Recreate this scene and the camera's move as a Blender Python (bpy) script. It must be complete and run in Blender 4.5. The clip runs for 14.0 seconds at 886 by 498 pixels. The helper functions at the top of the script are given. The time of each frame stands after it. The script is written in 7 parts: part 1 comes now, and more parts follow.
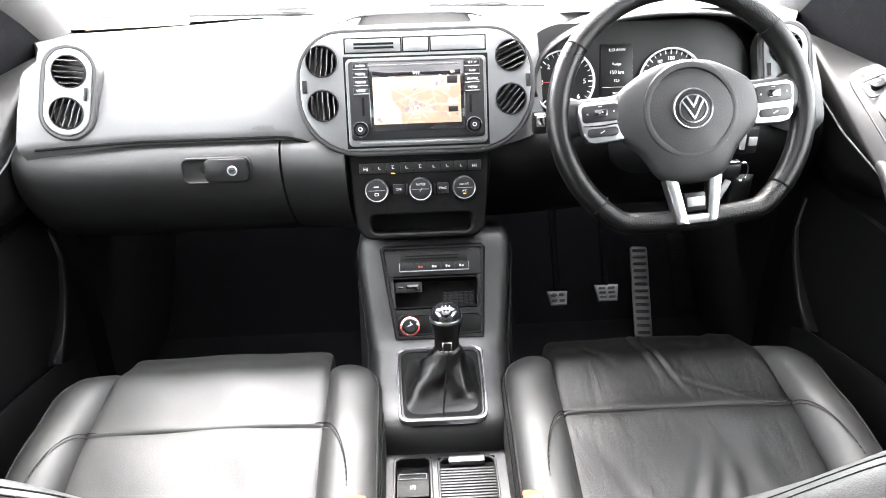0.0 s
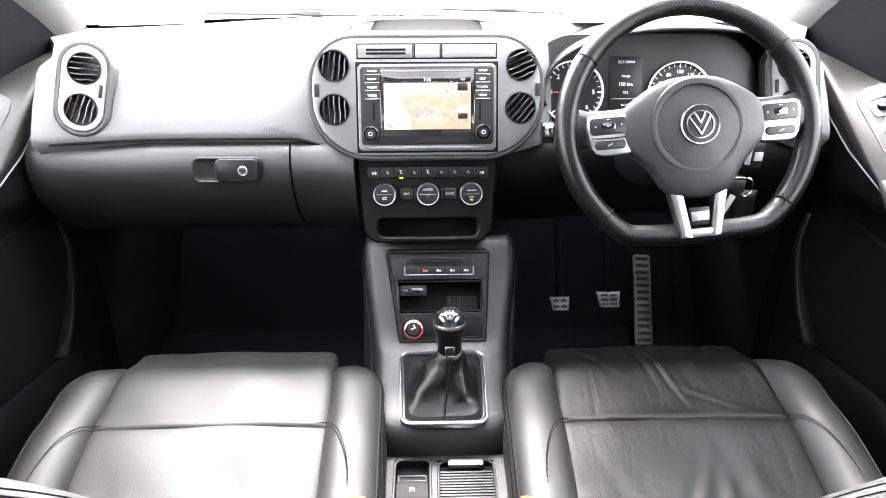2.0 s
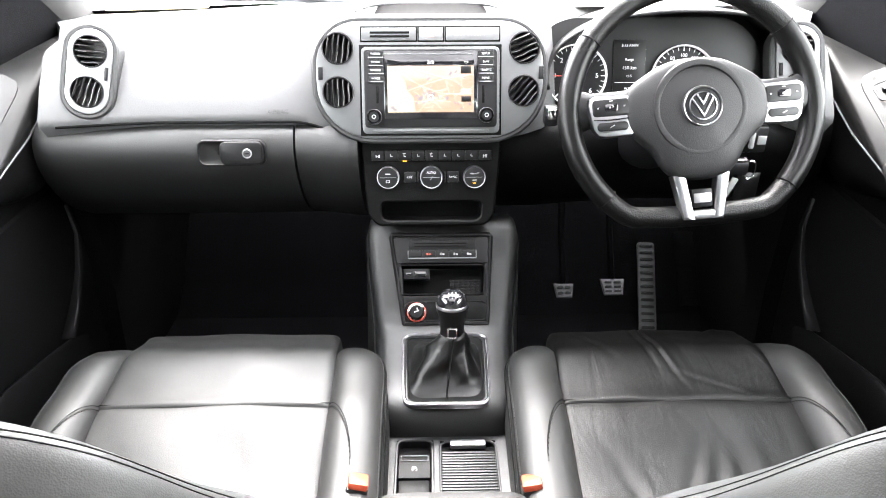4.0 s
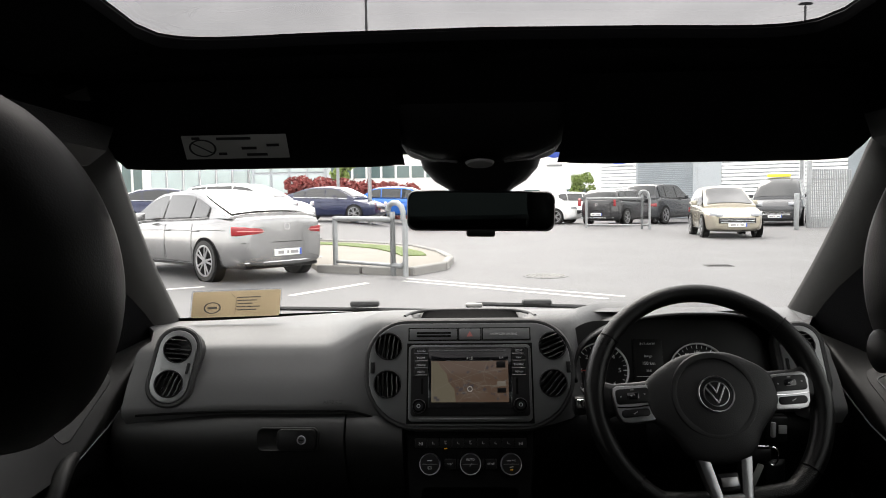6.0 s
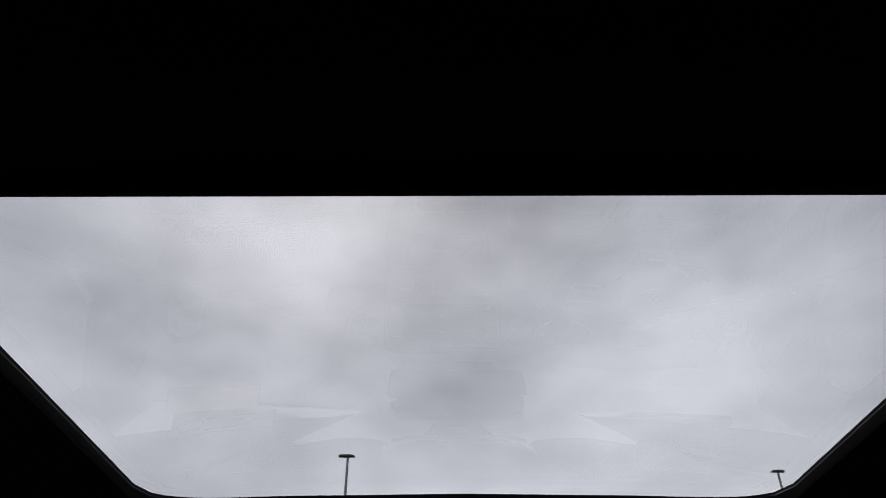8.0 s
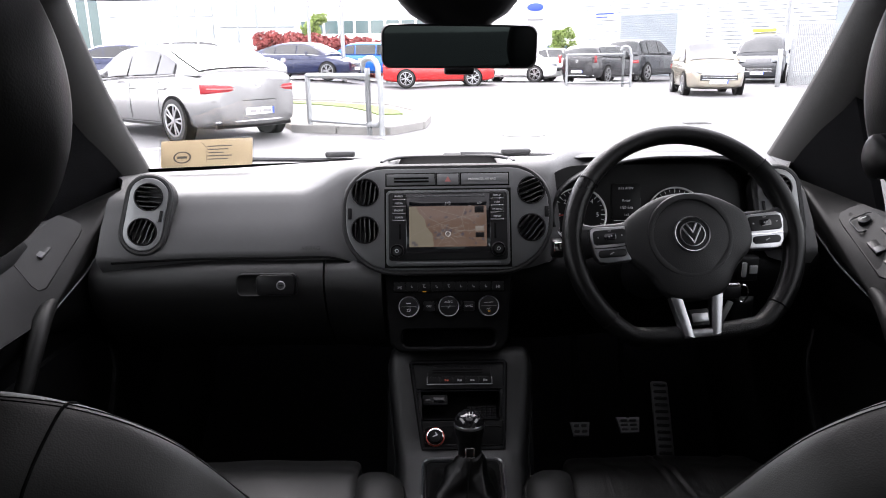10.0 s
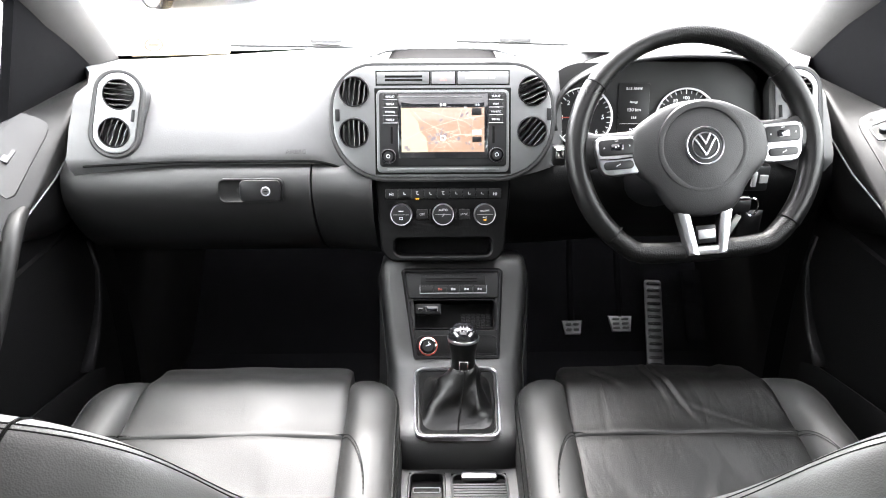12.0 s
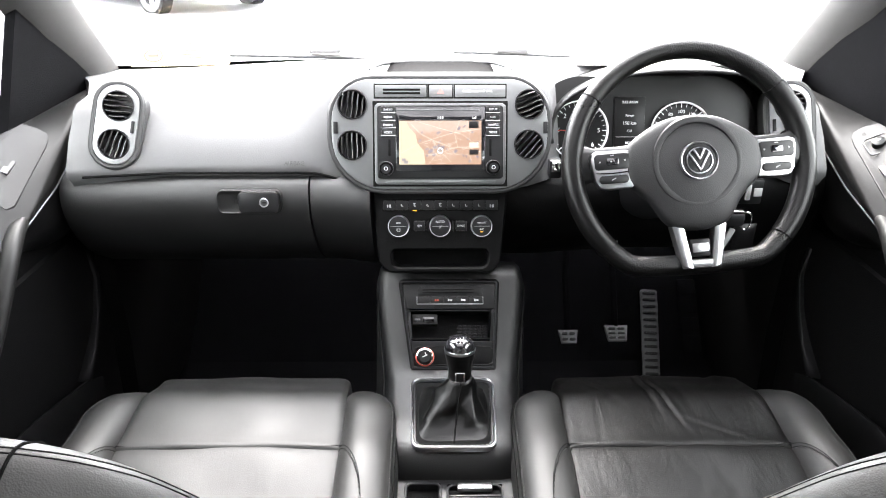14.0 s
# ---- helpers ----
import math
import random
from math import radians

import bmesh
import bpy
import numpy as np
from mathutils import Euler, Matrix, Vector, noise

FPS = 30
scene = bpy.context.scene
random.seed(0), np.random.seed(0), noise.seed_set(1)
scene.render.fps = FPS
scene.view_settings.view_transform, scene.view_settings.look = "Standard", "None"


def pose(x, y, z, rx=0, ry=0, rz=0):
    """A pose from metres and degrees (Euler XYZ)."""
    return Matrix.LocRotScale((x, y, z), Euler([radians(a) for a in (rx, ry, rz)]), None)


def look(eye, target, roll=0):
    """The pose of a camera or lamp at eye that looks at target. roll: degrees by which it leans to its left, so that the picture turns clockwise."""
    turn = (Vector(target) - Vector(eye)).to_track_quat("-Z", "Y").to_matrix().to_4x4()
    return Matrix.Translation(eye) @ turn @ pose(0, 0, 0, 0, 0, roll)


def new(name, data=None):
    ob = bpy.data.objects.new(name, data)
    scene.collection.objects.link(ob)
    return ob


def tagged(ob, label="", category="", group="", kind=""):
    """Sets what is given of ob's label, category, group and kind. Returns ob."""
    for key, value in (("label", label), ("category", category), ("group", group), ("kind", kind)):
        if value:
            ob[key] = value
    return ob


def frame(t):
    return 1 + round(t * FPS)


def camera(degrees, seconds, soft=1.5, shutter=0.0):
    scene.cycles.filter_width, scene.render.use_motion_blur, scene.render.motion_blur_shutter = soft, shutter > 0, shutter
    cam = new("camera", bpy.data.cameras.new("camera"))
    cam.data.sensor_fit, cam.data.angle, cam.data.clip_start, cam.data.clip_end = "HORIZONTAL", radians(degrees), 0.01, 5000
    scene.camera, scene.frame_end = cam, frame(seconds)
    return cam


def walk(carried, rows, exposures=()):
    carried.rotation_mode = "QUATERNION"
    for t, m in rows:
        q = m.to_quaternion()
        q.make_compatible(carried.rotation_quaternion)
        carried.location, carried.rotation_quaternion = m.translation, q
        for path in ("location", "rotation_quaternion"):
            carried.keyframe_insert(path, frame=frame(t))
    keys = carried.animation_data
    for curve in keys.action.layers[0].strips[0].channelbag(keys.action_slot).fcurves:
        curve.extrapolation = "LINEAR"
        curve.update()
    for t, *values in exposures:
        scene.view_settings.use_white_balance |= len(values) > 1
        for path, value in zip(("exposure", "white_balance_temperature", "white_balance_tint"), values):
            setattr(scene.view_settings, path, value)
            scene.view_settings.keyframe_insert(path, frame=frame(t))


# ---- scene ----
cam = camera(64.8, 14.0, 1.0)

# ---- camera path ----
PATH = [
    (0.0, (0.002, -1.043, 1.347), (0.058, 0.716, 0.397), -1.5),
    (0.5, (0.004, -1.044, 1.349), (0.058, 0.712, 0.391), -1.4),
    (1.0, (0.005, -1.049, 1.354), (0.056, 0.704, 0.393), -1.1),
    (1.5, (0.002, -1.049, 1.357), (0.051, 0.705, 0.397), -0.3),
    (2.0, (-0.003, -1.048, 1.364), (0.046, 0.708, 0.407), 0.1),
    (2.5, (-0.003, -1.051, 1.373), (0.039, 0.695, 0.4), 0.0),
    (4.8, (0.004, -1.072, 1.331), (0.033, 0.680, 0.367), 0.0),
    (5.0, (0.002, -1.079, 1.326), (0.042, 0.700, 0.413), 0.1),
    (5.5, (0.008, -1.140, 1.311), (-0.002, 0.789, 0.785), -0.8),
    (6.0, (0.001, -1.186, 1.356), (-0.070, 0.808, 1.216), -0.8),
    (6.5, (0.004, -1.230, 1.358), (-0.037, 0.761, 1.551), -0.1),
    (7.2, (0.004, -1.245, 1.350), (-0.010, 0.640, 2.020), -0.1),
    (8.1, (0.000, -1.245, 1.350), (-0.005, 0.440, 2.430), 0.0),
    (9.3, (-0.003, -1.193, 1.345), (-0.007, 0.803, 1.224), 0.3),
    (9.5, (-0.002, -1.190, 1.334), (-0.008, 0.795, 1.091), 0.0),
    (10.0, (0.0, -1.168, 1.324), (-0.012, 0.760, 0.794), -0.9),
    (10.5, (0.0, -1.157, 1.319), (-0.006, 0.709, 0.601), -1.1),
    (11.0, (0.0, -1.142, 1.322), (-0.003, 0.680, 0.497), -1.2),
    (11.5, (0.0, -1.111, 1.334), (0.007, 0.692, 0.468), -0.2),
    (12.0, (-0.006, -1.093, 1.357), (0.006, 0.709, 0.490), -0.2),
    (12.5, (-0.007, -1.087, 1.367), (0.012, 0.722, 0.514), -0.1),
    (13.0, (-0.008, -1.091, 1.372), (0.015, 0.720, 0.522), -0.3),
    (13.5, (-0.007, -1.094, 1.373), (0.017, 0.715, 0.520), -0.1),
    (14.0, (-0.005, -1.096, 1.371), (0.014, 0.712, 0.516), 0.1),
]
EXPOSURES = [
    (0.0, 6.35, 6600, 14), (2.5, 6.35, 6600, 14), (5.1, 6.3, 6600, 14), (5.5, 5.6, 6600, 13), (5.8, 2.6, 6750, 14), (6.0, 2.15, 6900, 13), (6.5, 2.15, 6500, 10), (7.2, 2.05, 6200, 9), (9.3, 2.35, 6400, 24), (9.5, 2.4, 6400, 24),
    (10.0, 3.0, 6450, 20), (10.5, 5.05, 6550, 14), (11.0, 6.05, 6600, 14), (11.5, 6.15, 6600, 14), (12.5, 5.85, 6600, 14), (14.0, 5.8, 6600, 14),
]
walk(cam, [(t, look(e, g, r)) for t, e, g, r in PATH], EXPOSURES)

# ---- sky and sun ----
world = bpy.data.worlds.new("overcast")
scene.world = world
world.use_nodes = True
wn, wl = world.node_tree.nodes, world.node_tree.links
wn.clear()
w_out, w_bg, w_add = wn.new("ShaderNodeOutputWorld"), wn.new("ShaderNodeBackground"), wn.new("ShaderNodeAddShader")
w_bg2, w_sky = wn.new("ShaderNodeBackground"), wn.new("ShaderNodeTexSky")
w_sky.sky_type, w_sky.sun_disc = "NISHITA", False
w_sky.sun_elevation, w_sky.sun_rotation = radians(46), radians(-10)
w_co, w_map, w_no, w_ramp = wn.new("ShaderNodeTexCoord"), wn.new("ShaderNodeMapping"), wn.new("ShaderNodeTexNoise"), wn.new("ShaderNodeValToRGB")
w_map.inputs["Scale"].default_value = (1.0, 0.6, 1.8)
w_no.inputs["Scale"].default_value, w_no.inputs["Detail"].default_value, w_no.inputs["Roughness"].default_value = 2.2, 4, 0.5
w_ramp.color_ramp.elements[0].position, w_ramp.color_ramp.elements[0].color = 0.33, (0.40, 0.405, 0.402, 1)
w_ramp.color_ramp.elements[1].position, w_ramp.color_ramp.elements[1].color = 0.66, (1.12, 1.12, 1.12, 1)
wl.new(w_co.outputs["Generated"], w_map.inputs["Vector"])
wl.new(w_map.outputs["Vector"], w_no.inputs["Vector"])
wl.new(w_no.outputs["Fac"], w_ramp.inputs["Fac"])
wl.new(w_ramp.outputs["Color"], w_bg.inputs["Color"])
w_bg.inputs["Strength"].default_value = 1.0
wl.new(w_sky.outputs["Color"], w_bg2.inputs["Color"])
w_bg2.inputs["Strength"].default_value = 0.02
wl.new(w_bg.outputs[0], w_add.inputs[0])
wl.new(w_bg2.outputs[0], w_add.inputs[1])
wl.new(w_add.outputs[0], w_out.inputs["Surface"])
sun = new("sun", bpy.data.lights.new("sun", "SUN"))
sun.data.energy, sun.data.angle, sun.data.color = 0.8, radians(35), (1.0, 0.98, 0.95)
sun.matrix_basis = look((-1.3, 7, 7.5), (0, 0, 0))

# ---- materials ----


def mat(name, color, rough=0.5, metal=0.0, grain=0.0, scale=300.0, vary=0.25, vscale=6.0, spec=0.5, bump=0.0003, emit=0.0, coat=0.0, rvary=0.1, cells=False, crease=0.0, rand=0.0, stretch=(1, 1, 1), sheen=0.0):
    """A surface with broad mottling, fine grain and relief."""
    m = bpy.data.materials.new(name)
    m.use_nodes = True
    n, l = m.node_tree.nodes, m.node_tree.links
    b = n["Principled BSDF"]
    b.inputs["Metallic"].default_value = metal
    b.inputs["Specular IOR Level"].default_value = spec
    b.inputs["Coat Weight"].default_value = coat
    b.inputs["Coat Roughness"].default_value = 0.06
    b.inputs["Sheen Weight"].default_value = sheen
    co = n.new("ShaderNodeTexCoord")
    mp = n.new("ShaderNodeMapping")
    mp.inputs["Scale"].default_value = stretch
    l.new(co.outputs["Object"], mp.inputs["Vector"])
    big, fine = n.new("ShaderNodeTexNoise"), n.new("ShaderNodeTexNoise")
    big.inputs["Scale"].default_value, big.inputs["Detail"].default_value = vscale, 5
    fine.inputs["Scale"].default_value, fine.inputs["Detail"].default_value = scale * 0.35, 3
    for t in (big, fine):
        l.new(mp.outputs["Vector"], t.inputs["Vector"])
    add = n.new("ShaderNodeMath")
    add.operation = "MULTIPLY_ADD"
    add.inputs[1].default_value = 0.35
    l.new(fine.outputs["Fac"], add.inputs[0])
    l.new(big.outputs["Fac"], add.inputs[2])
    rng = n.new("ShaderNodeMapRange")
    rng.inputs["From Min"].default_value, rng.inputs["From Max"].default_value = 0.35, 1.0
    rng.inputs["To Min"].default_value, rng.inputs["To Max"].default_value = 1 - vary, 1 + vary
    l.new(add.outputs[0], rng.inputs["Value"])
    last = rng.outputs["Result"]
    if rand:
        info, r2, mul = n.new("ShaderNodeObjectInfo"), n.new("ShaderNodeMapRange"), n.new("ShaderNodeMath")
        r2.inputs["To Min"].default_value, r2.inputs["To Max"].default_value = 1 - rand, 1 + rand
        mul.operation = "MULTIPLY"
        l.new(info.outputs["Random"], r2.inputs["Value"])
        l.new(r2.outputs["Result"], mul.inputs[0])
        l.new(last, mul.inputs[1])
        last = mul.outputs[0]
    mix = n.new("ShaderNodeMix")
    mix.data_type, mix.blend_type = "RGBA", "MULTIPLY"
    mix.inputs[0].default_value = 1.0
    mix.inputs[6].default_value = (*color, 1)
    l.new(last, mix.inputs[7])
    l.new(mix.outputs[2], b.inputs["Base Color"])
    rr = n.new("ShaderNodeMapRange")
    rr.inputs["To Min"].default_value, rr.inputs["To Max"].default_value = max(rough - rvary, 0.02), min(rough + rvary, 1)
    l.new(big.outputs["Fac"], rr.inputs["Value"])
    l.new(rr.outputs["Result"], b.inputs["Roughness"])
    if grain:
        tex = n.new("ShaderNodeTexVoronoi") if cells else n.new("ShaderNodeTexNoise")
        tex.inputs["Scale"].default_value = scale
        l.new(mp.outputs["Vector"], tex.inputs["Vector"])
        bp = n.new("ShaderNodeBump")
        bp.inputs["Strength"].default_value, bp.inputs["Distance"].default_value = grain, bump
        l.new(tex.outputs["Distance" if cells else "Fac"], bp.inputs["Height"])
        if crease:
            wv, b2 = n.new("ShaderNodeTexNoise"), n.new("ShaderNodeBump")
            m2 = n.new("ShaderNodeMapping")
            m2.inputs["Scale"].default_value, m2.inputs["Rotation"].default_value = (22, 7, 7), (0, 0, 0.5)
            wv.inputs["Scale"].default_value, wv.inputs["Detail"].default_value, wv.inputs["Distortion"].default_value = 1.0, 3, 1.2
            b2.inputs["Strength"].default_value, b2.inputs["Distance"].default_value = crease, 0.006
            l.new(co.outputs["Object"], m2.inputs["Vector"])
            l.new(m2.outputs["Vector"], wv.inputs["Vector"])
            l.new(wv.outputs["Fac"], b2.inputs["Height"])
            l.new(b2.outputs["Normal"], bp.inputs["Normal"])
        l.new(bp.outputs["Normal"], b.inputs["Normal"])
    if emit:
        l.new(mix.outputs[2], b.inputs["Emission Color"])
        b.inputs["Emission Strength"].default_value = emit
    return m


def glass(name, tint, gloss=0.03, rough=0.01):
    """Thin sheet glass: clear through, with a mirror share."""
    m = bpy.data.materials.new(name)
    m.use_nodes = True
    n, l = m.node_tree.nodes, m.node_tree.links
    n.remove(n["Principled BSDF"])
    tr, gl, mx = n.new("ShaderNodeBsdfTransparent"), n.new("ShaderNodeBsdfGlossy"), n.new("ShaderNodeMixShader")
    lw, pw, sc = n.new("ShaderNodeLayerWeight"), n.new("ShaderNodeMath"), n.new("ShaderNodeMath")
    tr.inputs["Color"].default_value = (*tint, 1)
    gl.inputs["Roughness"].default_value = rough
    pw.operation, sc.operation = "POWER", "MULTIPLY_ADD"
    pw.inputs[1].default_value = 5.0
    sc.inputs[1].default_value, sc.inputs[2].default_value = 0.5, gloss
    l.new(lw.outputs["Facing"], pw.inputs[0])
    l.new(pw.outputs[0], sc.inputs[0])
    l.new(sc.outputs[0], mx.inputs[0])
    l.new(tr.outputs[0], mx.inputs[1])
    l.new(gl.outputs[0], mx.inputs[2])
    l.new(mx.outputs[0], n["Material Output"].inputs["Surface"])
    return m


# Dashboard plastics graded by colour: upper pad as lit, lower panels as shaded.
PADSOFT = mat("upper_pad_plastic_lit", (0.062, 0.062, 0.063), 0.50, grain=0.5, scale=1000, cells=True, bump=0.0003, vary=0.12, spec=0.26)
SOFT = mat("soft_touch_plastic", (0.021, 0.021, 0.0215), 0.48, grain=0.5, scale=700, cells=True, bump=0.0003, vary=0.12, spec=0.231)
# Near-zero base holds the shade of footwells, knee panel and lower doors.
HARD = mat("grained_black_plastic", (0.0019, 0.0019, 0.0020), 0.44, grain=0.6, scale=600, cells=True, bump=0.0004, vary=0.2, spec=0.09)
SMOOTH = mat("satin_black_plastic", (0.00462, 0.00462, 0.00500), 0.38, vary=0.1, spec=0.216)
GLOSS = mat("gloss_black_plastic", (0.008, 0.008, 0.009), 0.08, coat=0.6, vary=0.1, rvary=0.03)
LEATHER = mat("black_leather", (0.0080, 0.0079, 0.0077), 0.50, grain=0.45, scale=900, cells=True, bump=0.0003, vary=0.25, vscale=9, rvary=0.12, spec=0.262, crease=0.07)
# Worn, creased hide; its base is also darkened for the driver side's shade.
WORN = mat("worn_shaded_leather", (0.0026, 0.0025, 0.0024), 0.38, grain=0.6, scale=850, cells=True, bump=0.0004, vary=0.35, vscale=14, rvary=0.13, spec=0.15, crease=0.34)
# Same hide as the seats, darkened because the headrests stand in shade.
HEADHIDE = mat("headrest_leather_shaded", (0.0034, 0.0034, 0.0033), 0.45, grain=0.3, scale=900, cells=True, bump=0.0002, vary=0.2, vscale=9, spec=0.28, crease=0.05)
PERF = mat("perforated_leather", (0.0016, 0.0016, 0.0016), 0.36, grain=0.75, scale=480, cells=True, bump=0.0007, vary=0.2, spec=0.20)
# Same hide again, lightened for the light falling on the seat backs.
BACKHIDE = mat("seat_back_leather_lit", (0.0250, 0.0250, 0.0236), 0.48, grain=0.3, scale=1100, cells=True, bump=0.0003, vary=0.2, vscale=9, rvary=0.1, spec=0.308, crease=0.14)
RIMLEATHER = mat("rim_leather", (0.0016, 0.0016, 0.0016), 0.30, grain=0.4, scale=700, cells=True, bump=0.0004, vary=0.15, spec=0.19)
PADBLACK = mat("airbag_cover_plastic", (0.0102, 0.0102, 0.0106), 0.5, grain=0.4, scale=700, cells=True, bump=0.0004, vary=0.12, spec=0.216)
GAITER = mat("gaiter_leather", (0.0014, 0.0014, 0.0014), 0.30, grain=0.4, scale=700, cells=True, bump=0.0003, vary=0.2, spec=0.22)
SATIN = mat("satin_chrome", (0.32340, 0.32340, 0.33110), 0.30, metal=1.0, vary=0.06, rvary=0.03)
THREAD = mat("grey_thread", (0.02464, 0.02464, 0.02387), 0.75, spec=0.38)
# Near-black for joints; also paints the shade in recess beds and wheel arches.
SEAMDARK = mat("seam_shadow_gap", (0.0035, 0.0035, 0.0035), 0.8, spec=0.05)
# SILVER over again with a lighter base colour, for the side vent plates.
BRIGHTSILVER = mat("lighter_silver_vent_trim", (0.19, 0.193, 0.196), 0.34, metal=0.55, vary=0.08, rvary=0.05, spec=0.38)
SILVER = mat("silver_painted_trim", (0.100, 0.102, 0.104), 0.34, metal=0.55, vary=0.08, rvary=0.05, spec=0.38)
ALU = mat("brushed_aluminium", (0.34650, 0.34650, 0.35420), 0.34, metal=1.0, vary=0.1, grain=0.1, scale=600)
# Aluminium with the footwell's shade put into a darker base colour.
PEDALMETAL = mat("shaded_aluminium", (0.075, 0.075, 0.077), 0.5, metal=0.8, vary=0.25, vscale=30, spec=0.38)
HOODBLACK = mat("cluster_hood_plastic", (0.0075, 0.0075, 0.0078), 0.5, grain=0.5, scale=650, cells=True, bump=0.0003, vary=0.12, spec=0.22)
# Black wipers coloured grey, as if washed out by glare through the glass.
GLAREGREY = mat("glare_grey_wiper_plastic", (0.032, 0.032, 0.033), 0.7, vary=0.2)
VENT = mat("dull_black_vent_plastic", (0.0032, 0.0032, 0.0032), 0.42, vary=0.1, spec=0.25)
GREYTRIM = mat("dark_silver_trim", (0.11550, 0.11704, 0.12012), 0.4, metal=0.4, vary=0.08, spec=0.38)
CHROME = mat("chrome", (0.8, 0.8, 0.81), 0.08, metal=1.0, vary=0.05, rvary=0.03)
# Colour sunk near zero too, so the footwell floor reads as shaded.
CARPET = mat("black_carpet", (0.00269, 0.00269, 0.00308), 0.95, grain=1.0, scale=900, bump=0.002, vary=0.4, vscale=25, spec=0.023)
LINER = mat("black_headliner_cloth", (0.00462, 0.00462, 0.00500), 0.95, grain=0.6, scale=900, bump=0.0006, vary=0.15, spec=0.031)
PILLAR = mat("grey_pillar_cloth", (0.0090, 0.0085, 0.0079), 0.9, grain=0.7, scale=700, bump=0.0006, vary=0.15, spec=0.38)
ARMPAD = mat("door_armrest_plastic", (0.0054, 0.0053, 0.0052), 0.50, grain=0.45, scale=1000, cells=True, bump=0.0003, vary=0.15, spec=0.139)
# Base darkened to carry the shade below the upper pad.
LOWER = mat("lower_dash_plastic_shaded", (0.0060, 0.0060, 0.0062), 0.46, grain=0.55, scale=950, cells=True, bump=0.0004, vary=0.15, spec=0.4)
TRAYGREY = mat("console_tray_plastic", (0.0060, 0.0060, 0.0062), 0.42, grain=0.6, scale=1000, cells=True, bump=0.00035, vary=0.18, spec=0.34)
WHITE_INK = mat("white_ink", (0.45, 0.45, 0.45), 0.5, vary=0.05)
LIT_INK = mat("lit_symbol", (0.6, 0.6, 0.6), 0.6, vary=0.05, emit=0.0062, spec=0.1)
GREY_INK = mat("grey_ink", (0.2, 0.2, 0.2), 0.5, vary=0.05)
DULLRED = mat("faded_red_ink", (0.30, 0.10, 0.09), 0.5)
RED = mat("red_plastic", (0.36, 0.03, 0.015), 0.4, vary=0.1)
BUCKLE = mat("orange_red_buckle_plastic", (0.30, 0.045, 0.018), 0.4, vary=0.1)
AMBER = mat("amber_lamp", (1.0, 0.45, 0.02), 0.4, vary=0.02, emit=0.05)
MIRROR = mat("mirror_glass", (0.12, 0.135, 0.135), 0.02, metal=1.0, vary=0.02, rvary=0.01)
PAPER = mat("cream_card", (0.58, 0.45, 0.27), 0.6, vary=0.08)
LABEL = mat("white_sticker", (0.23100, 0.23100, 0.22330), 0.5, vary=0.06, spec=0.38)
WIND = glass("windscreen_glass", (0.93, 0.95, 0.94))
ROOFGLASS = glass("tinted_roof_glass", (0.125, 0.126, 0.127))
# Side and rear tints set to hold back light entering the cabin.
SIDEGLASS = glass("side_glass", (0.40, 0.42, 0.41))
PRIVACY = glass("dark_privacy_glass", (0.050, 0.060, 0.057))
LENSGLASS = glass("clear_lens", (0.9, 0.9, 0.9))

# ---- builders ----
C = 0.022  # the car's middle plane
BASES = {}


def thing(name, label, category, at=(0, 0, 0), group="", kind=""):
    ob = new(name)
    ob.empty_display_size = 0.1
    ob.matrix_basis = Matrix.Translation(at)
    BASES[ob.name] = ob.matrix_basis.copy()
    return tagged(ob, label, category, group, kind)


def part(name, bm, material, parent=None, label="", category="", kind="", angle=35, group=""):
    me = bpy.data.meshes.new(name)
    bmesh.ops.recalc_face_normals(bm, faces=bm.faces)
    bm.to_mesh(me)
    bm.free()
    for m in material if isinstance(material, (list, tuple)) else [material]:
        me.materials.append(m)
    me.shade_smooth()
    me.set_sharp_from_angle(angle=radians(angle))
    ob = new(name, me)
    if parent is not None:
        ob.parent = parent
        if parent.name in BASES:
            ob.matrix_parent_inverse = BASES[parent.name].inverted()
    return tagged(ob, label, category, group, kind)


def B():
    return bmesh.new()


def put(bm, verts, m):
    if m is not None:
        bmesh.ops.transform(bm, matrix=m, verts=verts)


def box(bm, c, s, bev=0.0, m=None, seg=2):
    vs = bmesh.ops.create_cube(bm, size=1.0)["verts"]
    bmesh.ops.scale(bm, vec=s, verts=vs)
    bmesh.ops.translate(bm, vec=c, verts=vs)
    if bev:
        es = list({e for v in vs for e in v.link_edges})
        r = bmesh.ops.bevel(bm, geom=es, offset=min(bev, min(s) * 0.49), segments=seg, profile=0.5, affect="EDGES")
        vs = list({v for f in r["faces"] for v in f.verts} | {v for v in vs if v.is_valid})
    put(bm, vs, m)
    return bm


def loft(bm, rings, closed=True, cap=True, m=None, loop=False):
    rows = [[bm.verts.new(p) for p in r] for r in rings]
    n = len(rows[0])
    pairs = list(zip(rows, rows[1:])) + ([(rows[-1], rows[0])] if loop else [])
    for a, b in pairs:
        for i in range(n if closed else n - 1):
            j = (i + 1) % n
            try:
                bm.faces.new((a[i], a[j], b[j], b[i]))
            except ValueError:
                pass
    if cap and closed and not loop:
        for r in (rows[0], rows[-1]):
            try:
                bm.faces.new(r)
            except ValueError:
                pass
    put(bm, [v for r in rows for v in r], m)
    return bm


def ring(r, z, n=24, rx=1.0, ry=1.0, cx=0.0, cy=0.0):
    return [(cx + rx * r * math.cos(2 * math.pi * i / n), cy + ry * r * math.sin(2 * math.pi * i / n), z) for i in range(n)]


